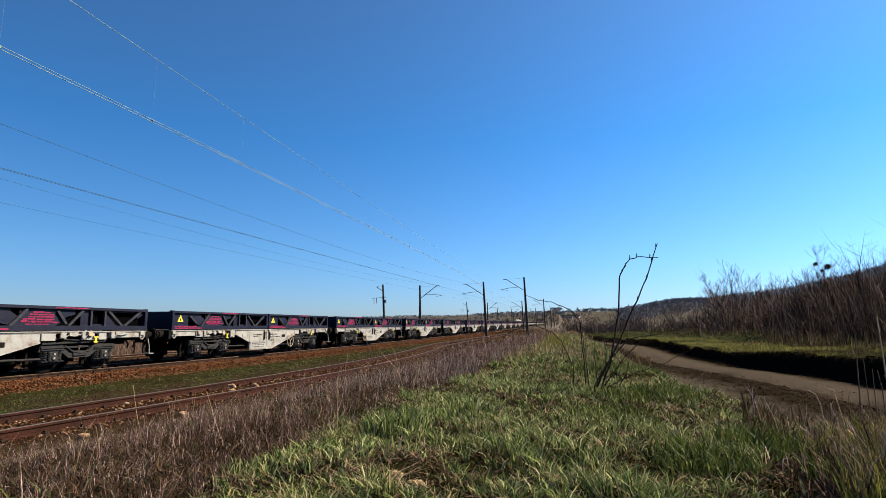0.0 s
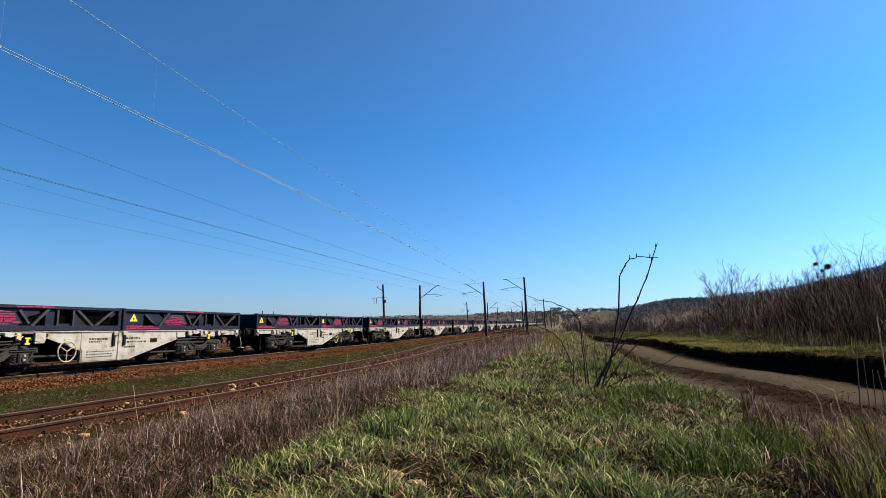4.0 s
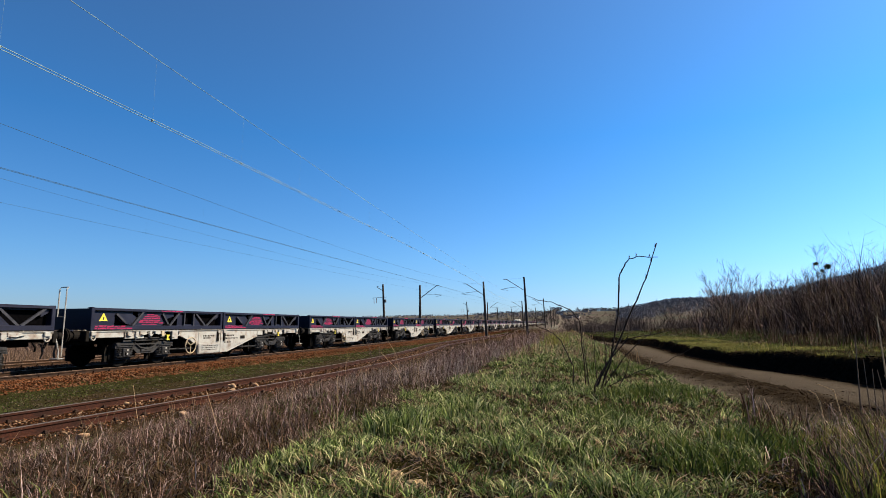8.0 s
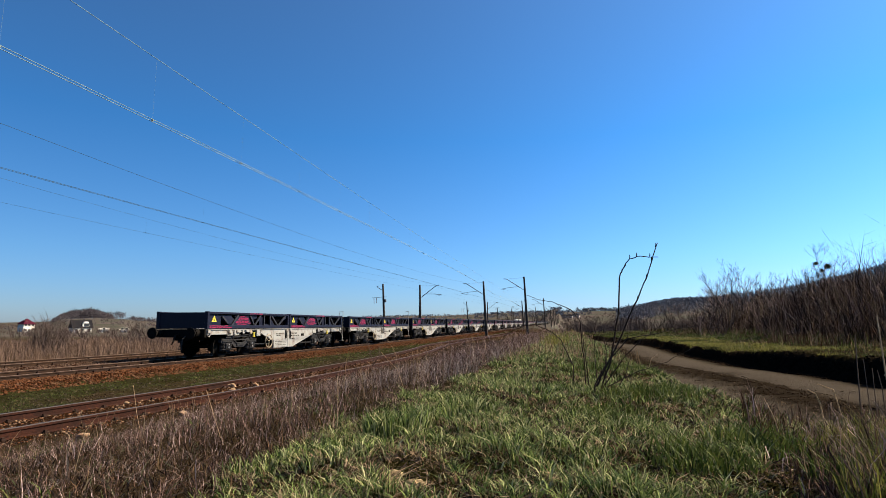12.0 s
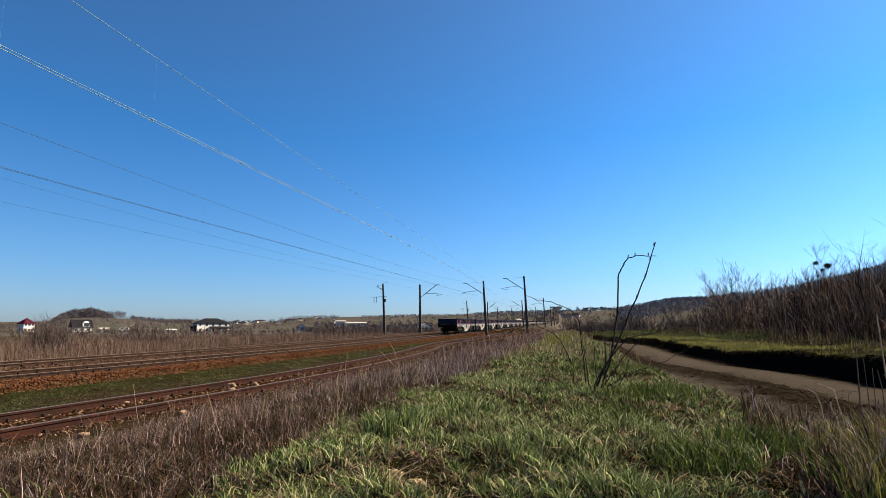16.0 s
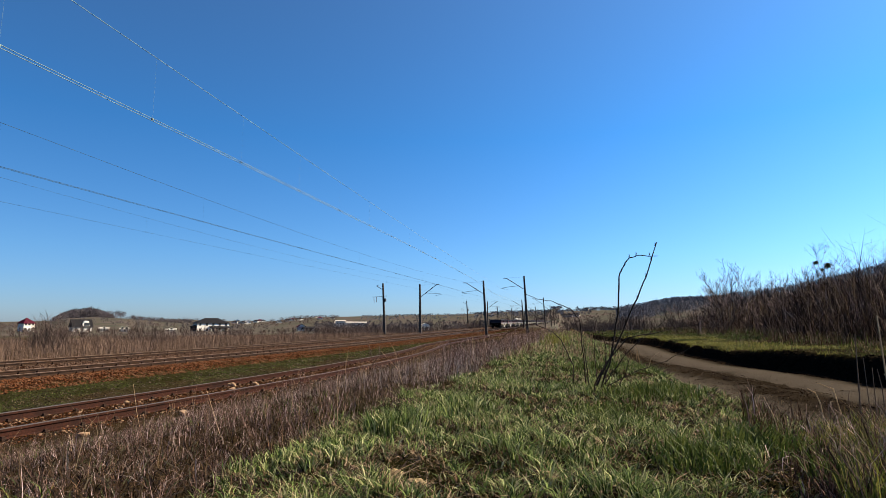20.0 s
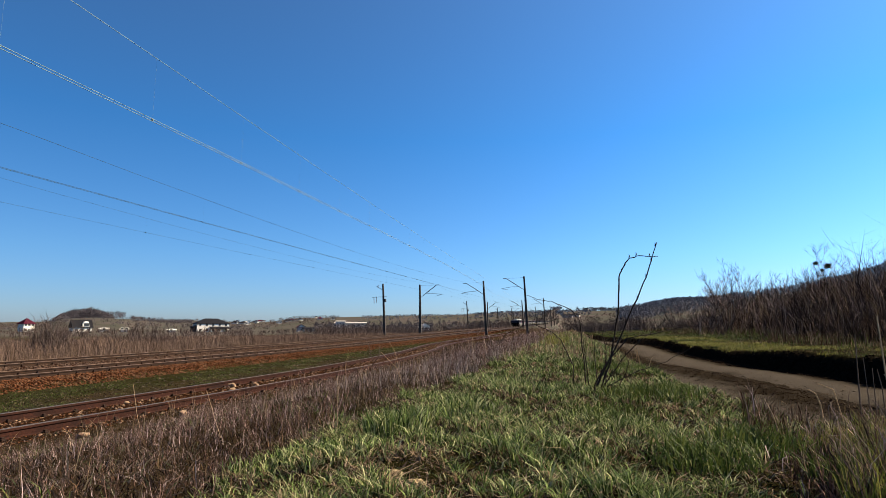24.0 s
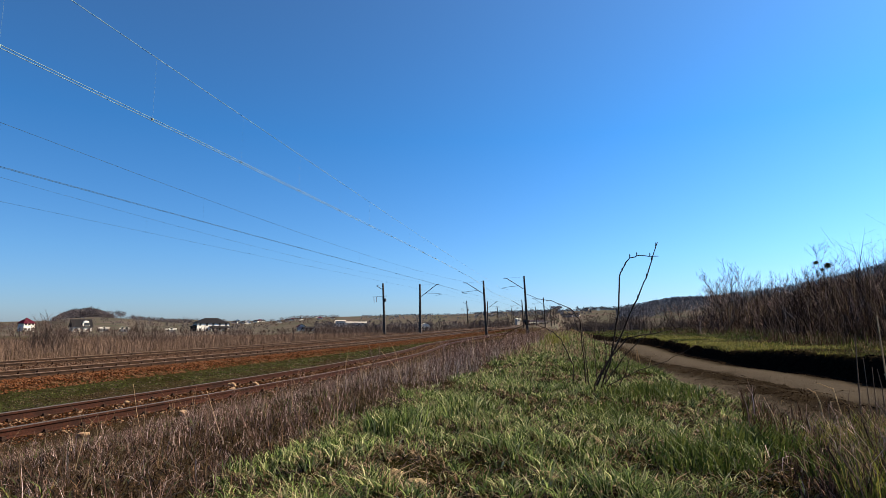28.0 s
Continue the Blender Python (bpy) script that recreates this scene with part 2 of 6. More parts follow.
def ground_material():
    m, n, l, b = node_mat("earth_and_grass", 1.0, 0.0, 0.0)
    geo = n.new("ShaderNodeNewGeometry").outputs["Position"]
    fine = noise_node(n, l, 38.0, 6, 0.7, geo)
    mid = noise_node(n, l, 4.0, 5, 0.65, geo)
    big = noise_node(n, l, 0.02, 6, 0.6, geo)

    def attr(name):
        a = n.new("ShaderNodeAttribute")
        a.attribute_name = name
        return a.outputs["Fac"]
    turf = mixed(n, l, mid, ramp(n, l, fine, [(0.3, (0.00539, 0.00412, 0.00195)), (0.7, (0.0198, 0.0144, 0.00652))]), ramp(n, l, fine, [(0.3, (0.00721, 0.00889, 0.00227)), (0.75, (0.027, 0.0274, 0.00784))]))
    weeds = mixed(n, l, mid, ramp(n, l, fine, [(0.3, (0.00966, 0.00591, 0.00373)), (0.7, (0.0414, 0.0249, 0.0144))]), ramp(n, l, fine, [(0.3, (0.0137, 0.0112, 0.00499)), (0.75, (0.0483, 0.036, 0.0186))]))
    stones = ramp(n, l, noise_node(n, l, 60.0, 4, 0.7, geo), [(0.36, (0.00528, 0.00229, 0.0013)), (0.56, (0.0177, 0.00686, 0.00326)), (0.76, (0.0528, 0.0229, 0.0104))])
    dirt = mixed(n, l, mid, ramp(n, l, fine, [(0.3, (0.0357, 0.0301, 0.0245)), (0.7, (0.0739, 0.065, 0.0528))]), ramp(n, l, fine, [(0.3, (0.031, 0.026, 0.02)), (0.7, (0.0694, 0.0587, 0.0465))]))
    mud = ramp(n, l, noise_node(n, l, 14.0, 6, 0.75, geo), [(0.35, (0.00554, 0.00399, 0.00265)), (0.7, (0.0253, 0.019, 0.0128))])
    # far fields greyed: distance haze put into their colours
    fields = ramp(n, l, big, [(0.35, (0.0482, 0.0419, 0.0386)), (0.45, (0.0708, 0.0575, 0.053)), (0.52, (0.0424, 0.0446, 0.0343)), (0.6, (0.051, 0.0498, 0.0405)), (0.68, (0.0708, 0.0575, 0.053))])
    col = mixed(n, l, attr("weeds"), turf, weeds)
    moss = ramp(n, l, noise_node(n, l, 7.0, 6, 0.7, geo), [(0.35, (0.0139, 0.0105, 0.00695)), (0.52, (0.0216, 0.0222, 0.00923)), (0.7, (0.0381, 0.0406, 0.0154))])
    col = mixed(n, l, attr("moss"), col, moss)
    col = mixed(n, l, attr("stones"), col, stones)
    # near-black between the near rails: oily ballast plus the train's painted shade
    grease = ramp(n, l, noise_node(n, l, 30.0, 5, 0.7, geo), [(0.35, (0.00182, 0.00141, 0.00143)), (0.7, (0.0109, 0.00792, 0.00772))])
    col = mixed(n, l, attr("grease"), col, grease)
    lawn = ramp(n, l, noise_node(n, l, 5.0, 6, 0.7, geo), [(0.35, (0.0116, 0.0092, 0.00531)), (0.55, (0.0197, 0.0223, 0.00832)), (0.75, (0.0346, 0.0363, 0.0151))])
    col = mixed(n, l, attr("lawn"), col, lawn)
    col = mixed(n, l, attr("road"), col, dirt)
    col = mixed(n, l, attr("mud"), col, mud)
    # near-black on the cut bank: dark earth with the bank's shadow painted in
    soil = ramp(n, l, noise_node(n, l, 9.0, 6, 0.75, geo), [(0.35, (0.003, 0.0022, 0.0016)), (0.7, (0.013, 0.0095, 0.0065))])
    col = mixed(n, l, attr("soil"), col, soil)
    col = mixed(n, l, attr("fields"), col, fields)
    l.new(col, b.inputs["Base Color"])
    bumped(n, l, b, fine, 0.9, 0.04)
    return m


def build_ground():
    az = np.concatenate([np.arange(-62, 36, 0.29), np.arange(36, 298, 4.0)])
    az = np.radians(np.sort(az))
    rr = np.concatenate([[0.0], 0.4 * 1.02 ** np.arange(0, 466)])
    A, R = np.meshgrid(az, rr)
    X, Y = R * np.sin(A), R * np.cos(A)
    Z = ground_z(X, Y)
    na, nr = len(az), len(rr)
    V = np.stack([X, Y, Z], -1).reshape(-1, 3)
    i, j = np.meshgrid(np.arange(nr - 1), np.arange(na), indexing="ij")
    k = (j + 1) % na
    F = np.stack([i * na + j, i * na + k, (i + 1) * na + k, (i + 1) * na + j], -1).reshape(-1, 4)
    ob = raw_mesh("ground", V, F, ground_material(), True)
    x, y = V[:, 0], V[:, 1]
    dx, dz = bend(y)
    u, sx, re, rf = x - dx, siding_x(y), ridge_edge(y), road_far(y) - 0.05
    edge = wob(x, y, 1.7, 4) * 0.25
    r = np.hypot(x, y)
    masks = {
        "weeds": smooth(-x, 0.85 + 0.5 * wob(x, y, 1.3), 1.3 + 0.5 * wob(x, y, 1.3)) * (1 - smooth(-u, 11.6, 12.0) * (1 - smooth(-u, 13.6, 13.9))),
        "stones": np.maximum(smooth(-u, 13.55 + edge, 13.8 + edge) * (1 - smooth(-u, 23.4, 23.9)), (1 - smooth(np.abs(x - sx + 0.75), 0.95, 1.5)) * 0.85) * (r < 900),
        "moss": smooth(-u, 9.0, 10.0) * (1 - smooth(-u, 13.5, 13.8)) * (x < sx - 1.5) * (1 - smooth(y, 90, 120)) * (0.5 + 0.45 * wob(x, y, 0.8, 3)),
        "grease": (1 - smooth(np.abs(u + L_NEAR + 0.75), 0.62, 0.85)) * (r < 300),
        "lawn": smooth(x, rf + 0.1, rf + 0.5) * (1 - smooth(x, rf + 4.2 + 3 * smooth(y, 24, 36), rf + 5.5 + 3 * smooth(y, 24, 36))) * smooth(y, 4, 8) * (1 - smooth(y, 70, 90)),
        "road": smooth(x, re + 0.3 + 0.3 * edge, re + 0.5 + 0.3 * edge) * (1 - smooth(x, rf - 0.1, rf + 0.2)) * (y > -60) * (1 - smooth(y, 60, 75)),
        # second term: a shadow band painted along the bank's foot
        "mud": np.clip(np.exp(-((x - rf + 2.5 + edge) / 0.78) ** 4) * (1.0 + 0.3 * wob(x, y, 3.0, 8)) + np.exp(-((x - rf + 0.2) / 0.42) ** 4), 0, 1) * (1 - smooth(y, 60, 75)),
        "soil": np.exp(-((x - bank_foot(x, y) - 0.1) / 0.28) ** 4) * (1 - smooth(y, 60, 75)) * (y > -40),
        "fields": smooth(r, 120, 220),
    }
    for name, v in masks.items():
        a = ob.data.attributes.new(name, "FLOAT", "POINT")
        a.data.foreach_set("value", np.ascontiguousarray(v, np.float32))
    return tagged(ob, "grassy bank, dirt track, railway bed and far rolling fields", "ground", "", "structure")


ground = build_ground()

# ---- rails, sleepers, ballast ----
BROWN = surface("dark_brown_rail_steel", (0.0153, 0.00789, 0.0046), (0.0369, 0.02, 0.0118), 25, 0.75, 0.2, 0.3, (0.013, 0.00831, 0.00658))
RUST = surface("rusty_rail_steel", (0.00745, 0.00269, 0.00177), (0.0394, 0.0127, 0.00711), 30, 0.85, 0.1, 0.6, (0.00926, 0.00424, 0.00317))
HEADGREY = surface("dull_grey_rail_head", (0.0294, 0.0238, 0.0217), (0.0707, 0.0616, 0.0581), 30, 0.55, 0.3, 0.1)
WORN = surface("worn_rail_head", (0.0747, 0.05, 0.0334), (0.15, 0.106, 0.077), 40, 0.6, 0.1, 0.1)
WOOD = surface("weathered_sleeper", (0.0265, 0.0189, 0.0142), (0.0706, 0.0504, 0.0367), 14, 0.9, 0, 0.6)
CONC = surface("sleeper_concrete", (0.0822, 0.0554, 0.038), (0.151, 0.108, 0.0792), 20, 0.9, 0, 0.4, (0.11, 0.0653, 0.0442))
CLIP = surface("dark_rusty_clip", (0.0103, 0.00637, 0.00475), (0.0309, 0.0171, 0.0119), 50, 0.85, 0.2, 0.3)
STONE = surface("rusty_ballast_stone", (0.00545, 0.00231, 0.00163), (0.104, 0.0406, 0.017), 9, 0.9, 0, 0.4, (0.103, 0.0617, 0.0369), 3.0, 0.02, True)
TANSTONE = surface("tan_ballast_stone", (0.00845, 0.0049, 0.00365), (0.1, 0.0625, 0.0425), 9, 0.9, 0, 0.4, (0.0902, 0.0653, 0.0517), 3.0, 0.02, True)
PALE = surface("pale_stone", (0.0344, 0.018, 0.0112), (0.258, 0.173, 0.104), 14, 0.9, 0, 0.6, (0.12, 0.0574, 0.0317), 3.0, 0.3, True)


def station_ys(y0, y1):
    """Places along the line, closer together near the eye."""
    ys, y = [], y0
    while y < y1:
        ys.append(y)
        y += max(1.0, abs(y) * 0.06)
    return ys + [y1]


def rail_strip(name, path, outline, material, parent, label=""):
    """An outline of (across, up) pairs drawn along path, a list of points."""
    bm = bmesh.new()
    rings = [[bm.verts.new((p[0] + a, p[1], p[2] + h)) for a, h in outline] for p in path]
    n = len(outline)
    for r0, r1 in zip(rings, rings[1:]):
        for k in range(n):
            j = (k + 1) % n
            bm.faces.new((r0[k], r1[k], r1[j], r0[j]))
    bm.faces.new(rings[0])
    bm.faces.new(rings[-1][::-1])
    bmesh.ops.recalc_face_normals(bm, faces=bm.faces[:])
    return part(name, bm, material, parent, label)


RAIL_BODY = [(-0.07, -0.165), (0.07, -0.165), (0.07, -0.15), (0.012, -0.125), (0.012, -0.05), (0.036, -0.04), (0.036, -0.006), (-0.036, -0.006), (-0.036, -0.04), (-0.012, -0.05), (-0.012, -0.125), (-0.07, -0.15)]
RAIL_HEAD = [(-0.034, -0.0055), (0.034, -0.0055), (0.03, 0.0), (-0.03, 0.0)]


def track(name, xnear, zoff, label, sleeper_mat, y0, y1, head_mat, sleeper_drop):
    root = thing(name, label, "railway track", "railway tracks")
    tagged(root, kind="structure")
    ys = station_ys(-14, 900 if name == "main_track" else 160)
    for side in (0, 1):
        path = []
        for y in ys:
            path.append((float(xnear(y)) - side * GAUGE, y, zoff + float(bend(y)[1]) * (1 if name == "main_track" else 0.6)))
        rail = rail_strip("rail", path, RAIL_BODY, RUST if head_mat is RUST else BROWN, root, "rust-brown steel rail" if head_mat is RUST else "dark brown steel rail")
        rail_strip("rail_head", path, RAIL_HEAD, HEADGREY if head_mat is RUST else head_mat, rail, "worn running surface")
    bm = box(bmesh.new(), -1.3, 1.3, -0.13, 0.13, -0.2, 0.0, 0.015)
    first = part("sleeper", bm, sleeper_mat, root)
    clips = bmesh.new()
    lift = 0.045 if name == "siding_track" else 0.085
    y, k = y0, 0
    while y < y1:
        c = float(xnear(y)) - GAUGE / 2
        z = zoff - 0.165 - sleeper_drop + float(bend(y)[1]) * (1 if name == "main_track" else 0.6)
        m = pose(c + random.uniform(-0.03, 0.03), y, z + random.uniform(-0.01, 0.005), 0, 0, random.uniform(-1, 1))
        if k == 0:
            first.matrix_basis = m
        elif k < 290:
            again(first, m)
        for s in (0, 1):
            for o in (-0.1, 0.1):
                xx = float(xnear(y)) - s * GAUGE + o
                box(clips, xx - 0.035, xx + 0.035, y - 0.035, y + 0.035, z + sleeper_drop - 0.02, z + sleeper_drop + lift)
                box(clips, xx - 0.02, xx + 0.02, y - 0.025, y + 0.025, z + sleeper_drop + lift, z + sleeper_drop + lift + 0.025)
        y += 0.62
        k += 1
    tagged(part("rail_clips", clips, CLIP, root, "dark rusty rail clips and bolts"), kind="stuff")
    return root


main_x = lambda y: -L_NEAR + bend(y)[0]
far_x = lambda y: -L_NEAR - D_FAR + bend(y)[0]
track("main_track", main_x, 0.0, "straight main line of rusty rails on orange-brown ballast", CONC, -6, 118, WORN, 0.015)
track("main_track", far_x, 0.0, "second main line of rusty rails beyond the first", CONC, -2, 110, WORN, 0.015)
track("siding_track", siding_x, S_Z, "rusty siding rails on old sleepers among weeds", WOOD, -6, 70, RUST, 0.01)


def scatter_stones(name, n, place, size, material, label, parent=None):
    """Many uneven small stones as one mesh; place(n) gives x, y."""
    x, y = place(n)
    z = ground_z(x, y)
    base = np.array([(1, 0, 0), (-1, 0, 0), (0, 1, 0), (0, -1, 0), (0, 0, 1), (0, 0, -1)], float)
    tri = np.array([(0, 2, 4), (2, 1, 4), (1, 3, 4), (3, 0, 4), (2, 0, 5), (1, 2, 5), (3, 1, 5), (0, 3, 5)])
    n = len(x)
    rng = np.random.default_rng(7)
    s = size * rng.uniform(0.35, 1.5, (n, 1, 1)) * rng.uniform(0.5, 1.45, (n, 6, 1))
    a = rng.uniform(0, 6.28, n)
    b = rng.uniform(-0.6, 0.6, n)
    v = base[None] * s * np.array([1, 1, 0.6])
    v += rng.normal(0, 0.2, v.shape) * size
    ca, sa, cb, sb = np.cos(a)[:, None], np.sin(a)[:, None], np.cos(b)[:, None], np.sin(b)[:, None]
    vx, vy, vz = v[..., 0], v[..., 1], v[..., 2]
    vy, vz = vy * cb - vz * sb, vy * sb + vz * cb
    vx, vy = vx * ca - vy * sa, vx * sa + vy * ca
    V = np.stack([vx + x[:, None], vy + y[:, None], vz + (z + size * 0.15)[:, None]], -1).reshape(-1, 3)
    F = (np.arange(n)[:, None, None] * 6 + tri[None]).reshape(-1, 3)
    ob = raw_mesh(name, V, F, material)
    return tagged(ob, label, "stones", "", "stuff")


def along(n, ua, ub, y0, y1, near_power=1.7):
    rng = np.random.default_rng(int(n + 100 * ub))
    y = y0 + (y1 - y0) * rng.uniform(0, 1, n) ** near_power
    return rng.uniform(ua, ub, n), y


def shoulder(n):
    u, y = along(n, -15.05, -13.35, 4, 95)
    return u + bend(y)[0], y


def between(n):
    u, y = along(n, -20.0, -16.85, 4, 95)
    return u + bend(y)[0], y


def in_siding(n):
    u, y = along(n, -2.1, 0.55, 2, 60)
    return siding_x(y) + u, y


def by_rails(n):
    u, y = along(n, -0.16, 0.16, 2, 50)
    rng = np.random.default_rng(66)
    return siding_x(y) + rng.choice([0.22, -0.3, -1.25, -0.75], n) + u + rng.normal(0, 0.08, n), y


scatter_stones("ballast", 26000, shoulder, 0.035, STONE, "rusty orange-brown ballast stones on the track shoulder")
scatter_stones("ballast", 20000, between, 0.035, TANSTONE, "rusty brown ballast between the main tracks")
scatter_stones("ballast", 15000, in_siding, 0.018, STONE, "small brown stones between the siding rails")
scatter_stones("ballast", 2600, by_rails, 0.026, PALE, "pale broken stones along the siding rails")


def in_mud(n):
    rng = np.random.default_rng(77)
    y = 5 + 32 * rng.uniform(0, 1, n) ** 1.6
    return road_far(y) - 0.05 - 2.5 + rng.normal(0, 0.42, n), y


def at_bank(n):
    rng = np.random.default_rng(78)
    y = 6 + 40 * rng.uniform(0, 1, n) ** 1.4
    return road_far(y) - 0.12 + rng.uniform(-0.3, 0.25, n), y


def on_road(n):
    rng = np.random.default_rng(79)
    y = 4 + 40 * rng.uniform(0, 1, n) ** 1.6
    return ridge_edge(y) + 0.6 + (road_far(y) - ridge_edge(y) - 0.3) * rng.uniform(0, 1, n), y


MUD = surface("dark_mud", (0.00626, 0.00429, 0.00282), (0.0281, 0.0198, 0.0127), 12, 0.9, 0, 0.5, None, 1.0, 0.02, True)
# earth taken down to near-black, the bank's shade in its colour
SOIL_SHADE = surface("black_topsoil", (0.00202, 0.00144, 0.00093), (0.00756, 0.00504, 0.00326), 12, 0.95, 0, 0.5, None, 1.0, 0.02, True)
CLOD = surface("dry_clod", (0.0348, 0.0252, 0.0161), (0.0905, 0.0684, 0.0461), 12, 0.95, 0, 0.5, None, 1.0, 0.02, True)
scatter_stones("mud_clods", 14000, in_mud, 0.011, MUD, "churned dark mud clods along the road's middle")
scatter_stones("mud_clods", 5000, at_bank, 0.028, SOIL_SHADE, "earth clods along the cut bank, darkened with its shade")
scatter_stones("gravel", 5000, on_road, 0.012, CLOD, "small dry clods and gravel on the road")

# ---- goods train ----
STEEL = surface("dark_grey_painted_steel", (0.00129, 0.00202, 0.00792), (0.00292, 0.00455, 0.0169), 10, 0.5, 0.0, 0.15, (0.00603, 0.00756, 0.0186), 1.6, 0.22)
CREAM = surface("cream_painted_steel", (0.174, 0.178, 0.171), (0.237, 0.251, 0.252), 9, 0.6, 0.0, 0.15, (0.105, 0.0782, 0.062), 4.5)
UNDER = surface("grimy_running_gear", (0.00144, 0.00126, 0.00108), (0.00504, 0.00432, 0.0036), 16, 0.85, 0.1, 0.3)
# black sheet added behind the side openings to stand for their shade
SHADE_SHEET = surface("black_lining", (0.0008, 0.0008, 0.001), (0.002, 0.002, 0.0026), 12, 0.9, 0.0, 0.1, None, 1.0, 0.0)
# STEEL again, lighter: sunlight on braces and posts put into the colour
LIT_STEEL = surface("worn_grey_steel_brace", (0.012, 0.0135, 0.02), (0.03, 0.032, 0.04), 14, 0.55, 0.0, 0.15)
BOGIE = surface("grey_grimy_bogie_steel", (0.0093, 0.0093, 0.0101), (0.0266, 0.028, 0.0308), 16, 0.8, 0.1, 0.3)
RED = surface("red_marking_paint", (0.13, 0.0062, 0.035), (0.194, 0.0156, 0.0562), 14, 0.6, 0, 0.0)
YELLOW = surface("yellow_marking_paint", (0.33, 0.275, 0.023), (0.39, 0.349, 0.055), 14, 0.5, 0, 0.0)
HANDY = surface("pale_yellow_paint", (0.217, 0.182, 0.118), (0.282, 0.243, 0.185), 14, 0.5, 0, 0.0)
BLACK = surface("black_rubber", (0.012, 0.012, 0.012), (0.03, 0.03, 0.03), 20, 0.8, 0, 0.1)
PITCH = 14.467
SPEED = 12.25
C_LEN, C_BOT, C_TOP = 6.58, 1.215, 1.935


def build_container(parent, y0):
    """An open half-height box: rails, posts, braces, recessed panels with gaps."""
    c = part("container", box(bmesh.new(), -1.18, 1.18, y0 + 0.06, y0 + C_LEN - 0.06, C_BOT + 0.03, C_BOT + 0.15), STEEL, parent, "dark grey open half-height container")
    for s in (1, -1):
        x0, x1 = (1.13, 1.22) if s > 0 else (-1.22, -1.13)
        part("top_rail", box(bmesh.new(), x0, x1, y0 + 0.1, y0 + C_LEN - 0.1, C_TOP - 0.1, C_TOP - 0.012, 0.01), STEEL, c)
        part("bottom_rail", box(bmesh.new(), x0, x1, y0 + 0.1, y0 + C_LEN - 0.1, C_BOT + 0.01, C_BOT + 0.15, 0.01), STEEL, c)
        xp = s * 1.12
        a, b = sorted((xp, xp - s * 0.02))
        lo, hi = C_BOT + 0.14, C_TOP - 0.09
        if s < 0:
            part("side_panel", box(bmesh.new(), a, b, y0 + 0.1, y0 + C_LEN - 0.1, lo, hi), STEEL, c)
        xb = s * 1.165
        if s > 0:
            # added sheet: keeps the inside black where the sun would reach
            part("inner_lining", box(bmesh.new(), 0.98, 1.0, y0 + 0.1, y0 + C_LEN - 0.1, lo, hi + 0.02), SHADE_SHEET, c, "added black sheet that darkens the side openings")
            for p, q in ((0.1, 1.0), (2.0, 3.1), (3.95, 4.3), (4.78, 4.9)):
                part("side_panel", box(bmesh.new(), a, b, y0 + p, y0 + q, lo, hi), STEEL, c)
            k = hi - lo
            for outline in (((1.0, lo + k * 0.62), (1.25, lo + k * 0.3), (1.55, lo + k * 0.12), (2.0, lo), (2.0, lo + k * 0.5), (1.75, lo + k * 0.8), (1.75, hi), (1.0, hi)),
                            ((3.1, lo), (3.3, lo + k * 0.2), (3.45, lo + k * 0.55), (3.75, lo + k * 0.7), (3.75, hi), (3.1, hi)),
                            ((4.9, lo), (5.35, lo), (4.9, lo + k * 0.8)), ((5.1, hi - k * 0.12), (6.1, hi - k * 0.12), (6.1, hi), (5.1, hi)),
                            ((6.2, lo + k * 0.5), (6.48, lo + k * 0.8), (6.48, hi), (6.2, hi)), ((4.3, lo), (4.78, lo), (4.78, lo + k * 0.14), (4.3, lo + k * 0.14))):
                part("side_panel", prism(bmesh.new(), [(y0 + p, z) for p, z in outline], a, b), STEEL, c)
            part("side_cap", box(bmesh.new(), 1.0, 1.13, y0 + 0.1, y0 + C_LEN - 0.1, hi - 0.005, hi + 0.03), STEEL, c)
        for p, q in (((1.72, lo), (2.2, hi)), ((3.5, lo), (4.0, hi)), ((4.92, hi), (5.52, lo)), ((5.6, lo), (6.3, hi)), ((1.02, hi - 0.1), (1.4, lo + 0.12)), ((3.12, hi - 0.06), (3.42, lo + 0.06))):
            part("brace", bar(bmesh.new(), (xb, y0 + p[0], p[1]), (xb, y0 + q[0], q[1]), 0.05, 0.07), LIT_STEEL, c)
        for p in (4.28, 4.8):
            part("side_post", box(bmesh.new(), min(xb - 0.03, xb + 0.03), max(xb - 0.03, xb + 0.03), y0 + p - 0.03, y0 + p + 0.03, lo, hi), LIT_STEEL, c)
        for p in (0.0, C_LEN - 0.12):
            part("corner_post", box(bmesh.new(), min(s * 1.22, s * 1.06), max(s * 1.22, s * 1.06), y0 + p, y0 + p + 0.12, C_BOT, C_TOP, 0.012), STEEL, c)
    for p in (0.03, C_LEN - 0.09):
        part("end_wall", box(bmesh.new(), -1.06, 1.06, y0 + p, y0 + p + 0.06, C_BOT + 0.02, C_TOP - 0.04), STEEL, c)
    # warning triangle with its dark mark, and paint lettering worn past reading
    bm = bmesh.new()
    prism(bm, [(y0 + 0.38, 1.51), (y0 + 0.72, 1.51), (y0 + 0.55, 1.78)], 1.123, 1.128)
    tri = part("warning_sign", bm, YELLOW, c, "yellow warning triangle")
    part("sign_mark", box(bmesh.new(), 1.1285, 1.1305, y0 + 0.525, y0 + 0.575, 1.55, 1.64), BLACK, tri)
    rng = random.Random(3)
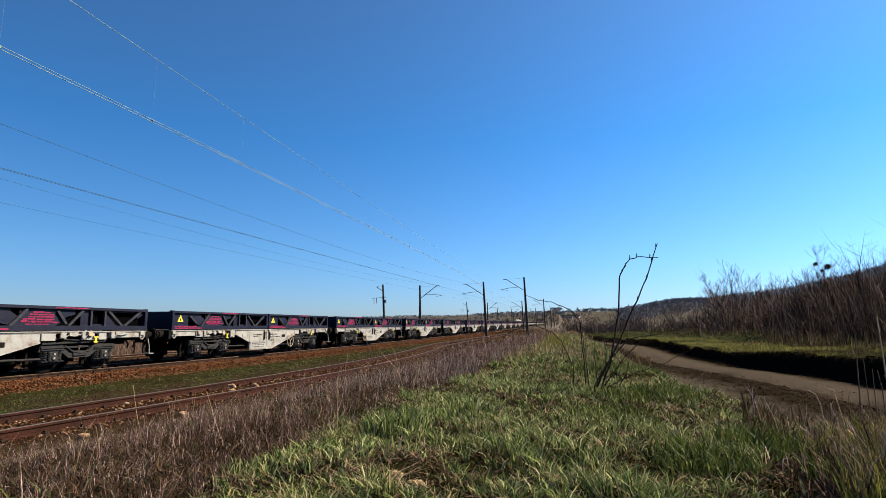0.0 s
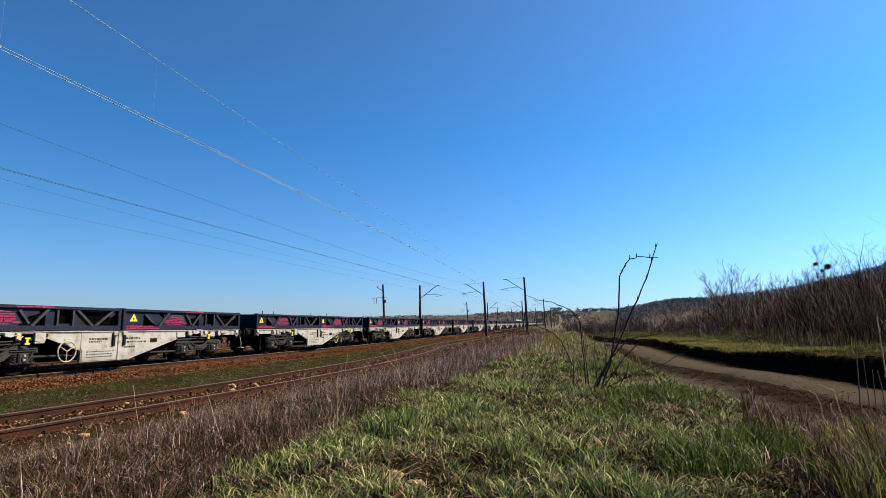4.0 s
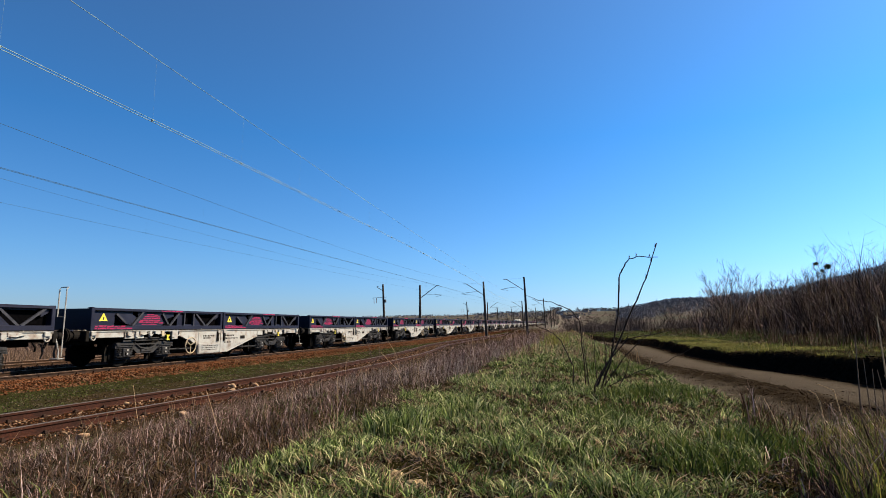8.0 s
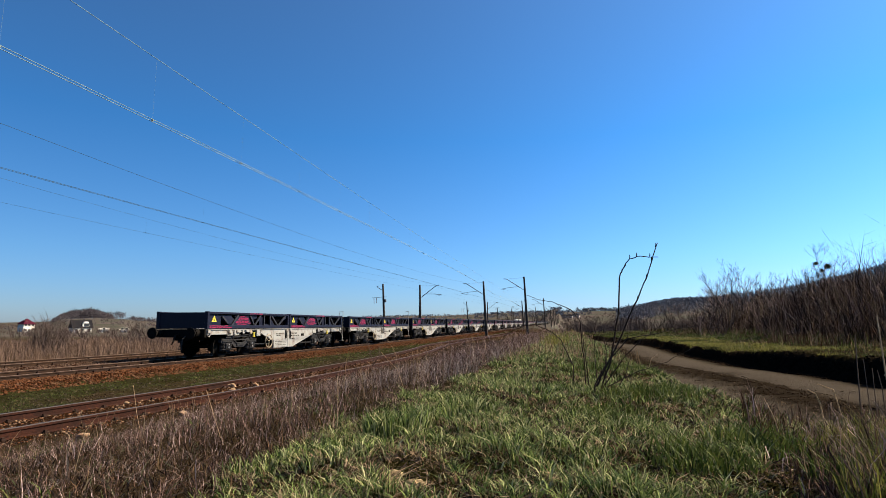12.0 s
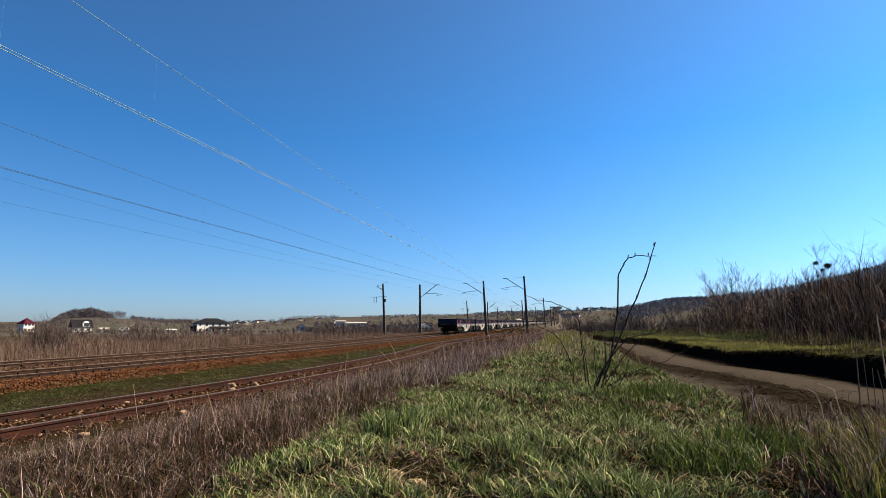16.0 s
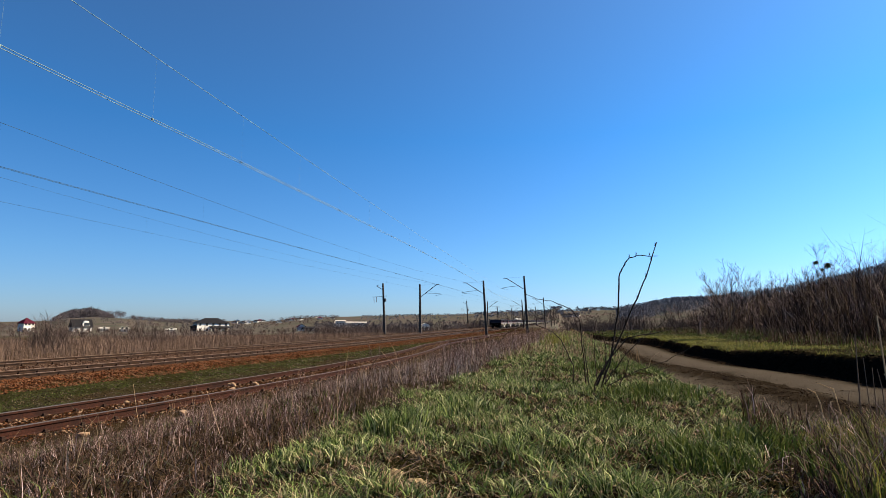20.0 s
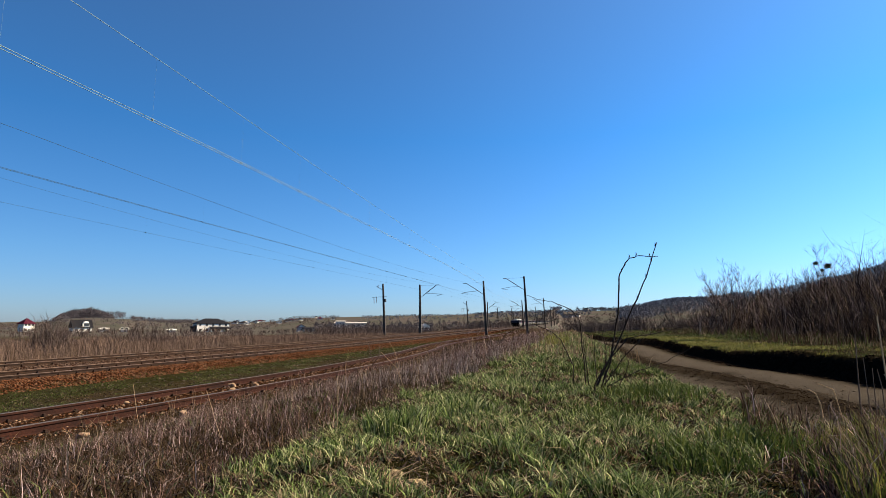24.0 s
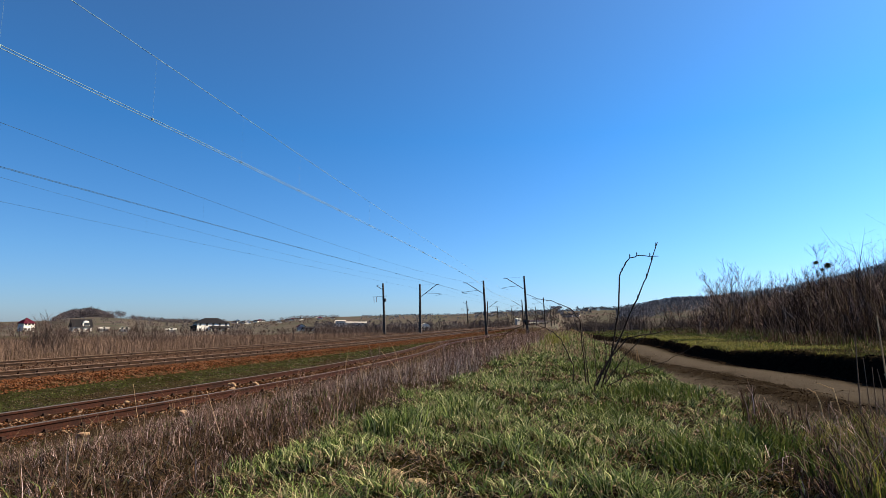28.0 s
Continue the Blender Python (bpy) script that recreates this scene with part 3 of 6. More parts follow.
    for x, rows in ((1.221, ((1.245, 1.3, 0.14, 1.55), (1.31, 1.36, 0.14, 1.3), (1.86, 1.905, 3.0, 3.95))),
                    (1.1215, ((1.72, 1.77, 2.4, 2.8), (1.655, 1.7, 2.3, 2.92), (1.585, 1.63, 2.25, 2.98), (1.52, 1.56, 2.12, 3.04), (1.44, 1.5, 2.06, 3.06), (1.39, 1.42, 2.2, 2.85)))):
        for za, zb, ya, yb in rows:
            bm = bmesh.new()
            y = ya
            while y < yb:
                w = rng.uniform(0.05, 0.22)
                a = za + rng.uniform(0.0, 0.35) * (zb - za)
                b = a + rng.uniform(0.55, 0.95) * (zb - za)
                prism(bm, [(y0 + y, a), (y0 + y + w, a), (y0 + y + w + 0.012, b), (y0 + y + 0.012, b)], x, x + 0.003)
                if rng.random() < 0.4:
                    box(bm, x, x + 0.0028, y0 + y, y0 + y + 0.022, za, zb)
                y += w + rng.uniform(0.012, 0.05)
            part("lettering", bm, RED, c, "worn red lettering")["kind"] = "stuff"
    return c


def build_bogie(parent, yc):
    b = part("bogie", box(bmesh.new(), -0.85, 0.85, -0.18, 0.18, 0.55, 0.9, 0.02), UNDER, parent, "grimy two-axle bogie")
    b.matrix_basis = pose(0, yc, 0)
    for s in (1, -1):
        x0, x1 = sorted((s * 0.92, s * 1.06))
        bm = bmesh.new()
        prism(bm, [(-1.35, 0.62), (-1.3, 0.8), (-0.6, 0.82), (-0.35, 0.62), (0.35, 0.62), (0.6, 0.82), (1.3, 0.8), (1.35, 0.62), (0.62, 0.62), (0.36, 0.42), (-0.36, 0.42), (-0.62, 0.62)], x0, x1)
        part("side_frame", bm, BOGIE, b)
        for a in (-0.9, 0.9):
            xa, xb = sorted((s * 0.95, s * 1.13))
            ax = part("axle_box", box(bmesh.new(), xa, xb, a - 0.15, a + 0.15, 0.32, 0.62, 0.03), BOGIE, b)
            part("pedestal", box(bmesh.new(), min(s * 0.9, s * 0.99), max(s * 0.9, s * 0.99), a - 0.33, a + 0.33, 0.24, 0.66, 0.02), BOGIE, b)
            bm = bmesh.new()
            tube(bm, [(s * 1.13, a, 0.46), (s * 1.155, a, 0.46)], 0.085, 10)
            part("axle_cap", bm, BOGIE, ax)
            for dz in (0.07, -0.05):
                part("cap_mark", box(bmesh.new(), min(s * 1.135, s * 1.16), max(s * 1.135, s * 1.16), a - 0.035, a + 0.02, 0.46 + dz, 0.46 + dz + 0.05), CREAM, ax)
            for o in (-0.24, 0.24):
                bm = bmesh.new()
                pts = [(s * 1.04 + 0.055 * math.cos(k * 1.1), a + o + 0.055 * math.sin(k * 1.1), 0.36 + k * 0.0105) for k in range(27)]
                tube(bm, pts, 0.017, 5)
                part("spring", bm, BOGIE, b)
        for a in (-0.9, 0.9):
            for z, w, q in ((0.325, 0.36, 1.1), (0.655, 0.38, 1.1), (0.5, 0.13, 1.14)):
                part("spring_plate", box(bmesh.new(), min(s * 0.96, s * q), max(s * 0.96, s * q), a - w, a + w, z, z + 0.03, 0.006), BOGIE, b)
            part("damper", tube(bmesh.new(), [(s * 1.1, a + 0.12, 0.36), (s * 1.1, a + 0.3, 0.7)], 0.022, 6), BOGIE, b)
        part("side_bearer", box(bmesh.new(), min(s * 0.8, s * 1.02), max(s * 0.8, s * 1.02), -0.2, 0.2, 0.82, 0.93, 0.015), BOGIE, b)
        part("bolster_end", box(bmesh.new(), min(s * 1.0, s * 1.1), max(s * 1.0, s * 1.1), -0.24, 0.24, 0.46, 0.6, 0.02), BOGIE, b)
        part("frame_rail", bar(bmesh.new(), (s * 1.08, -1.3, 0.74), (s * 1.08, 1.3, 0.74), 0.03, 0.05), BOGIE, b)
        bm = bmesh.new()
        tube(bm, [(s * 1.08, -0.55, 0.78), (s * 1.09, -0.3, 0.62), (s * 1.09, 0.0, 0.55), (s * 1.09, 0.3, 0.62), (s * 1.08, 0.55, 0.78)], 0.03, 6)
        part("brake_pipe", bm, BOGIE, b)
        for o in (-1.42, 0.42, -0.42, 1.42):
            bm = bmesh.new()
            prism(bm, [(o - 0.05, 0.2), (o + 0.05, 0.2), (o + 0.06, 0.5), (o - 0.02, 0.72), (o - 0.06, 0.5)], min(s * 0.68, s * 0.78), max(s * 0.68, s * 0.78))
            part("brake_shoe", bm, UNDER, b)
    for a in (-0.9, 0.9):
        bm = bmesh.new()
        tube(bm, [(-0.95, 0, 0), (0.95, 0, 0)], 0.075, 10)
        w = part("wheelset", bm, UNDER, b, "pair of dark steel wheels on one axle")
        w.matrix_basis = pose(0, a, 0.46)
        for s in (1, -1):
            bm = bmesh.new()
            tube(bm, [(s * 0.69, 0, 0), (s * 0.70, 0, 0), (s * 0.715, 0, 0), (s * 0.72, 0, 0), (s * 0.80, 0, 0), (s * 0.82, 0, 0)], [0.44, 0.485, 0.485, 0.46, 0.455, 0.43], 28)
            tube(bm, [(s * 0.82, 0, 0), (s * 0.86, 0, 0)], [0.14, 0.12], 12)
            # wheels stay one piece with their axle
            me = bpy.data.meshes.new("wheel")
            bm.to_mesh(me)
            bm.free()
            bm2 = bmesh.new()
            bm2.from_mesh(w.data)
            bm2.from_mesh(me)
            bm2.to_mesh(w.data)
            bm2.free()
            bpy.data.meshes.remove(me)
    return b


def build_wagon(wheel_front):
    w = thing("goods_wagon", "cream flat wagon carrying two dark grey open containers", "wagon", "wagons of the train")
    if wheel_front:
        tagged(w, "cream flat wagon with its handwheel towards the front, two dark containers")
    for s in (1, -1):
        x0, x1 = sorted((s * 1.1, s * 1.19))
        part("side_sill", box(bmesh.new(), x0, x1, -6.62, 6.62, 1.135, 1.2, 0.008), CREAM, w, "cream steel sill")
        for a, b in ((-6.6, -5.25), (5.05, 6.6)):
            part("sill_end", box(bmesh.new(), x0, x1 - s * 0.005 if s > 0 else x1, a, b, 0.98, 1.13, 0.012), CREAM, w, "cream steel sill end")
        for a, b in ((-5.2, -4.75), (-4.6, -4.35), (4.2, 4.5), (4.65, 4.95), (-3.0, -2.65), (2.7, 3.15)):
            part("bracket", box(bmesh.new(), x0, x1, a, b, 0.93, 1.13, 0.012), CREAM, w, "cream bracket")
        bm = bmesh.new()
        prism(bm, [(-2.6, 1.13), (-2.6, 1.0), (-1.5, 0.62), (-1.5, 1.13)], x0, x1)
        part("fishbelly_panel", bm, CREAM, w, "cream side panel with faded lettering")
        part("fishbelly_panel", box(bmesh.new(), x0, x1, -1.48, -0.1, 0.27, 1.13), CREAM, w, "cream side panel with faded lettering")
        bm = bmesh.new()
        prism(bm, [(-0.06, 1.13), (-0.06, 0.27), (0.35, 0.27), (2.65, 0.88), (2.65, 1.13)], x0, x1)
        part("fishbelly_panel", bm, CREAM, w, "cream side panel with faded lettering")
        part("panel_rim", bar(bmesh.new(), (s * 1.2, 0.33, 0.285), (s * 1.2, 2.65, 0.895), 0.04, 0.05), CREAM, w)
        part("plate", box(bmesh.new(), min(s * 1.195, s * 1.215), max(s * 1.195, s * 1.215), -1.45, -0.12, 0.3, 0.66, 0.006), CREAM, w, "cream plate with faded lettering")
        bm = bmesh.new()
        rng = random.Random(5)
        for z in (0.58, 0.5, 0.42):
            y = -1.3
            while y < -0.3:
                d = rng.uniform(0.03, 0.1)
                box(bm, min(s * 1.2155, s * 1.217), max(s * 1.2155, s * 1.217), y, y + d, z - 0.028, z)
                y += d + 0.03
        for z, ya, yb in ((0.98, 0.15, 0.8), (0.86, 0.15, 1.1), (0.7, 0.2, 0.6), (0.98, -1.2, -0.5), (0.9, -1.2, -0.7)):
            y = ya
            while y < yb:
                d = rng.uniform(0.03, 0.1)
                box(bm, min(s * 1.1905, s * 1.192), max(s * 1.1905, s * 1.192), y, y + d, z - 0.055, z)
                y += d + 0.035
        part("lettering", bm, UNDER, w, "faded dark lettering")["kind"] = "stuff"
        for y in (-0.34, 0.1):
            part("container_stop", box(bmesh.new(), min(s * 1.2, s * 1.24), max(s * 1.2, s * 1.24), y, y + 0.1, 0.72, 1.12), UNDER, w)
        for y in (-6.5, -0.22, 0.16, 6.4):
            bm = bmesh.new()
            box(bm, min(s * 1.19, s * 1.25), max(s * 1.19, s * 1.25), y - 0.09, y + 0.09, 1.05, 1.19, 0.015)
            part("twist_lock", bm, CREAM, w)
        for y in (-3.25, 4.5):
            bm = bmesh.new()
            box(bm, min(s * 1.2, s * 1.25), max(s * 1.2, s * 1.25), y - 0.08, y + 0.08, 1.0, 1.04)
            box(bm, min(s * 1.2, s * 1.24), max(s * 1.2, s * 1.24), y - 0.035, y + 0.035, 0.89, 1.0)
            box(bm, min(s * 1.2, s * 1.25), max(s * 1.2, s * 1.25), y - 0.07, y + 0.07, 0.85, 0.89)
            part("brake_switch", bm, YELLOW, w, "yellow brake changeover lever")
        part("sill_flange", box(bmesh.new(), min(s * 1.19, s * 1.225), max(s * 1.19, s * 1.225), -6.6, 6.6, 1.178, 1.198), CREAM, w, "bright upper flange")
        for y in (-6.48, 6.42):
            part("tie_ring", ringwheel(bmesh.new(), (s * 1.205, y, 1.0), 0.085, 0.024, 14, 5), CREAM, w, "cream tie-down ring")
        for y, h, q, mat in ((-5.05, 0.1, 0.1, CREAM), (-4.72, 0.16, 0.07, CREAM), (-4.45, 0.07, 0.16, CREAM), (-4.1, 0.12, 0.06, CREAM), (-3.75, 0.06, 0.14, CREAM), (-3.5, 0.13, 0.07, HANDY), (-2.88, 0.2, 0.15, CREAM),
                             (3.35, 0.12, 0.1, CREAM), (3.7, 0.07, 0.16, CREAM), (4.05, 0.15, 0.06, CREAM), (4.3, 0.08, 0.08, HANDY), (5.15, 0.14, 0.08, CREAM), (5.45, 0.06, 0.2, CREAM)):
            bm = box(bmesh.new(), min(s * 1.185, s * 1.245), max(s * 1.185, s * 1.245), y - q, y + q, 1.15 - h * 1.4, 1.165, 0.01)
            tube(bm, [(s * 1.25, y - q, 1.15 - h), (s * 1.26, y, 1.12 - h), (s * 1.25, y + q * 1.6, 1.16 - h * 0.6)], 0.014, 5)
            part("lashing_fitting", bm, mat, w, "worn pale lashing fitting")
        for ya, yb in ((-5.4, -2.55), (2.6, 5.3)):
            part("brake_pipe", tube(bmesh.new(), [(s * 1.14, ya, 1.02), (s * 1.16, (ya + yb) / 2, 0.93), (s * 1.14, yb, 1.0)], 0.022, 6), BOGIE, w)
            part("brake_rigging", bar(bmesh.new(), (s * 1.1, ya + 0.2, 0.86), (s * 1.1, yb - 0.3, 0.9), 0.04, 0.06), BOGIE, w)
        for y, z in ((-1.9, 0.86), (1.5, 0.8)):
            part("side_plate", box(bmesh.new(), min(s * 1.192, s * 1.212), max(s * 1.192, s * 1.212), y - 0.16, y + 0.16, z, z + 0.13, 0.005), CREAM if y < 0 else UNDER, w)
        yw = 2.05 if wheel_front else -2.05
        hub = (s * 1.3, yw, 0.62)
        hw = part("handwheel", ringwheel(bmesh.new(), hub, 0.3, 0.02), HANDY, w, "pale yellow brake handwheel")
        for k in range(3):
            a = k * math.tau / 3 + 0.5
            bm = bmesh.new()
            tube(bm, [hub, (hub[0], hub[1] + 0.3 * math.cos(a), hub[2] + 0.3 * math.sin(a))], 0.016, 5)
            part("spoke", bm, HANDY, hw)
        bm = bmesh.new()
        tube(bm, [hub, (s * 0.6, yw, 0.62)], 0.02, 6)
        part("spindle", bm, UNDER, hw)
        bm = bmesh.new()
        tube(bm, [(s * 0.98, -2.9, 0.5), (s * 0.98, 2.9, 0.42)], 0.035, 6)
        part("brake_rod", bm, BOGIE, w)
    part("centre_sill", box(bmesh.new(), -0.35, 0.35, -6.6, 6.6, 0.75, 1.12), UNDER, w)
    part("deck", box(bmesh.new(), -1.09, 1.09, -6.6, 6.6, 1.12, 1.2), UNDER, w)
    # block added to fill the underside with black, in place of shade
    part("brake_gear", box(bmesh.new(), -0.6, 0.6, -2.5, 2.5, 0.3, 0.6, 0.03), UNDER, w)
    for y in (-2.0, 0.9, 2.2):
        part("air_tank", tube(bmesh.new(), [(-0.75, y, 0.7), (0.75, y, 0.7)], 0.17, 12), UNDER, w)
    for e in (1, -1):
        part("headstock", box(bmesh.new(), -1.2, 1.2, min(e * 6.62, e * 6.74), max(e * 6.62, e * 6.74), 0.88, 1.2, 0.012), UNDER, w)
        for s in (1, -1):
            bm = bmesh.new()
            tube(bm, [(s * 0.88, e * 6.74, 1.06), (s * 0.88, e * 6.98, 1.06), (s * 0.88, e * 6.98, 1.06), (s * 0.88, e * 7.18, 1.06), (s * 0.88, e * 7.18, 1.06), (s * 0.88, e * 7.215, 1.06)],
                 [0.14, 0.14, 0.105, 0.105, 0.23, 0.225], 14)
            part("buffer", bm, UNDER, w, "dark steel buffer")
            if e < 0:
                continue
            bm = bmesh.new()
            tube(bm, [(s * 1.12, e * 6.78, 1.0), (s * 1.16, e * 6.86, 0.62), (s * 1.16, e * 6.86, 0.42)], 0.02, 6)
            box(bm, min(s * 0.98, s * 1.24), max(s * 0.98, s * 1.24), min(e * 6.76, e * 6.98), max(e * 6.76, e * 6.98), 0.4, 0.43)
            part("step", bm, CREAM, w, "cream shunter's step")
        bm = bmesh.new()
        tube(bm, [(0, e * 6.74, 1.0), (0, e * 6.95, 0.95), (0.05, e * 7.1, 0.72), (0, e * 7.12, 0.6)], 0.035, 6)
        part("coupling", bm, UNDER, w)
        bm = bmesh.new()
        tube(bm, [(0.35, e * 6.74, 0.95), (0.38, e * 6.98, 0.82), (0.38, e * 7.05, 0.55), (0.36, e * 7.0, 0.4)], 0.028, 6)
        part("brake_hose", bm, BLACK, w)
    for y in (-6.62, 0.04):
        build_container(w, y)
    for y in (-4.1, 4.1):
        build_bogie(w, y)
    return w


wagon_a = build_wagon(False)
wagon_b = build_wagon(True)


def far_copy(src, name_label):
    """A wagon for the far head of the train: the same meshes, joined by material into a few parts."""
    root = thing("goods_wagon", name_label, "wagon", "wagons of the train")
    joined = {}
    for o in src.children_recursive:
        if o.name.split(".")[0] in ("spring", "twist_lock", "cap_mark"):
            continue
        key = o.data.materials[0].name
        bm = joined.setdefault(key, bmesh.new())
        m, q = o.matrix_basis.copy(), o.parent
        while q is not None and q != src:
            m = q.matrix_basis @ m
            q = q.parent
        a = len(bm.verts)
        bm.from_mesh(o.data)
        bm.verts.ensure_lookup_table()
        for v in bm.verts[a:]:
            v.co = m @ v.co
    names = {STEEL.name: "container_load", LIT_STEEL.name: "container_brace", SHADE_SHEET.name: "container_lining", CREAM.name: "underframe", UNDER.name: "running_gear", BOGIE.name: "bogie_frame", RED.name: "lettering", YELLOW.name: "warning_sign", HANDY.name: "handwheel", BLACK.name: "brake_hose"}
    for key, bm in joined.items():
        tagged(part(names[key], bm, bpy.data.materials[key], root), kind="stuff")
    return root


wagon_far = far_copy(wagon_a, "cream flat wagon far up the train with two dark containers")
used_far = False
wagons = []
used = {"a": False, "b": False}
for k in range(0, 36):
    if k > 12:
        wagons.append(copy_thing(wagon_far, pose(0, 0, 0)) if used_far else wagon_far)
        used_far = True
        continue
    kind = "b" if k in (5, 7, 10) else "a"
    src = wagon_b if kind == "b" else wagon_a
    if used[kind]:
        wagons.append(copy_thing(src, pose(0, 0, 0)))
    else:
        wagons.append(src)
        used[kind] = True
tagged(wagons[0], "last cream flat wagon of the train with two dark containers")
# tall rails at the ends of two wagons, small posts on the containers of another
for k, top in ((2, 2.5), (1, 2.5), (0, 2.2)):
    bm = bmesh.new()
    tube(bm, [(1.12, 7.0, 0.45), (1.12, 7.0, top - 0.06), (1.12, 7.06, top), (0.86, 7.06, top), (0.86, 7.0, top - 0.06), (0.86, 7.0, 1.62), (1.12, 7.0, 1.62)], 0.018, 6)
    part("hand_rail", bm, CREAM, wagons[k], "tall pale hand rail hoop")
for y in (-6.1, -5.1, -1.2, 0.9):
    part("stake", tube(bmesh.new(), [(1.18, y, C_TOP - 0.05), (1.18, y, C_TOP + 0.13)], 0.016, 6), STEEL, wagons[7], "short dark stake on the top rail")


def train_y(k, t):
    slack = float(np.interp(k, [4, 7], [-0.2, 0.1]))    # the couplings stretch towards the head
    return -4.4 + slack + SPEED * t + (k - 8) * PITCH


def on_line(y):
    """A pose on the near main track, y metres along."""
    dx, dz = bend(y)
    ex, ez = bend(y + 5)
    fx, fz = bend(y - 5)
    return pose(-L_NEAR - GAUGE / 2 + float(dx), y, float(dz), math.degrees(math.atan2(float(ez - fz), 10)), 0, -math.degrees(math.atan2(float(ex - fx), 10)))

# ---- overhead line ----
MAST = surface("dark_weathered_mast", (0.0245, 0.0224, 0.021), (0.0595, 0.0546, 0.049), 6, 0.8, 0.1, 0.3, (0.042, 0.028, 0.021), 0.8)
ARM = surface("dark_arm_tube", (0.04, 0.04, 0.04), (0.08, 0.08, 0.08), 10, 0.6, 0.4, 0.1)
COPPER = surface("weathered_copper_wire", (0.0957, 0.14, 0.14), (0.18, 0.235, 0.229), 6, 0.8, 0.0, 0.0)
# darker wire colour for the two main tracks
DARK_WIRE = surface("sooty_copper_wire", (0.012, 0.026, 0.034), (0.03, 0.055, 0.066), 6, 0.8, 0.0, 0.0)
GLAZE = surface("brown_glazed_insulator", (0.06, 0.025, 0.015), (0.1, 0.05, 0.03), 10, 0.3, 0.0, 0.0)
FOOT = surface("mast_foot_concrete", (0.16, 0.14, 0.12), (0.3, 0.27, 0.24), 12, 0.9, 0, 0.5)
MAST_YS = [5.0 + 75 * i for i in range(9)]
MASTS = [(-27.8, 7.25, "post", -3.0), (-22.35, 7.0, "right", -0.9), (-12.6, 7.35, "left", -2.9), (-6.8, 7.9, "left", -2.7)]


def insulator(parent, p, q):
    p, q = Vector(p), Vector(q)
    pts, rad = [], []
    for i in range(9):
        pts.append(p.lerp(q, i / 8))
        rad.append(0.05 if i % 2 else 0.025)
    part("insulator", tube(bmesh.new(), pts, rad, 8), GLAZE, parent, "brown ribbed insulator", True)


def build_mast(u, top, style, lean, y):
    dx, dz = float(bend(y)[0]), float(bend(y)[1])
    x = u + dx
    g = float(ground_z(x, y)) - 0.05
    h = top + dz - g
    m = thing("overhead_line_mast", "dark slender railway mast with a bracket arm", "mast", "overhead line masts", at=pose(x, y, g, 0, lean, 0))
    bm = bmesh.new()
    v = []
    for z, a, b in ((0, 0.19, 0.15), (h, 0.11, 0.09)):
        v.append([bm.verts.new((sx * a, sy * b, z)) for sx, sy in ((-1, -1), (1, -1), (1, 1), (-1, 1))])
    for i in range(4):
        j = (i + 1) % 4
        bm.faces.new((v[0][i], v[0][j], v[1][j], v[1][i]))
    bm.faces.new(v[1])
    bmesh.ops.bevel(bm, geom=bm.edges[:], offset=0.025, segments=1, affect="EDGES")
    part("mast", bm, MAST, m)
    part("foundation", box(bmesh.new(), -0.35, 0.35, -0.35, 0.35, -0.3, 0.12, 0.03), FOOT, m, "concrete foundation block")
    if style == "post":
        tagged(m, "dark railway mast with a small feeder bracket and insulators")
        part("bracket", tube(bmesh.new(), [(0, 0, h - 1.0), (-1.0, 0, h - 0.35)], 0.045, 6), ARM, m)
        part("cross_arm", tube(bmesh.new(), [(-1.0, 0, h - 0.35), (-0.7, 0, h - 0.22)], 0.04, 6), ARM, m)
        part("cross_arm", tube(bmesh.new(), [(0.5, 0, h - 1.95), (-1.75, 0, h - 1.95)], 0.025, 6), ARM, m)
        for q in (-1.5, -1.1):
            insulator(m, (q, 0, h - 1.98), (q, 0, h - 2.8))
        part("box", box(bmesh.new(), 0.1, 0.4, -0.15, 0.15, h - 2.75, h - 2.3, 0.02), ARM, m, "small dark box")
        return m
    s = 1 if style == "right" else -1
    insulator(m, (s * 0.15, 0, h - 1.85), (s * 0.5, 0, h - 1.62))
    part("strut", tube(bmesh.new(), [(s * 0.45, 0, h - 1.64), (s * 2.5, 0, h - 0.16), (s * 2.95, 0, h - 0.12)], 0.05, 6), ARM, m)
    part("top_tie", tube(bmesh.new(), [(s * 0.1, 0, h - 0.14), (s * 2.5, 0, h - 0.16)], 0.009, 5), ARM, m)
    part("registration_arm", tube(bmesh.new(), [(s * 0.85, 0, h - 1.35), (s * 2.2, 0, h - 1.4), (s * 3.3, 0, h - 1.55)], 0.026, 6), ARM, m)
    part("steady_arm", tube(bmesh.new(), [(s * 3.3, 0, h - 1.55), (s * 2.4, 0, h - 1.75)], 0.02, 5), ARM, m)
    return m


for y in MAST_YS[1:]:
    for u, top, style, lean in MASTS:
        build_mast(u, top, style, lean, y)


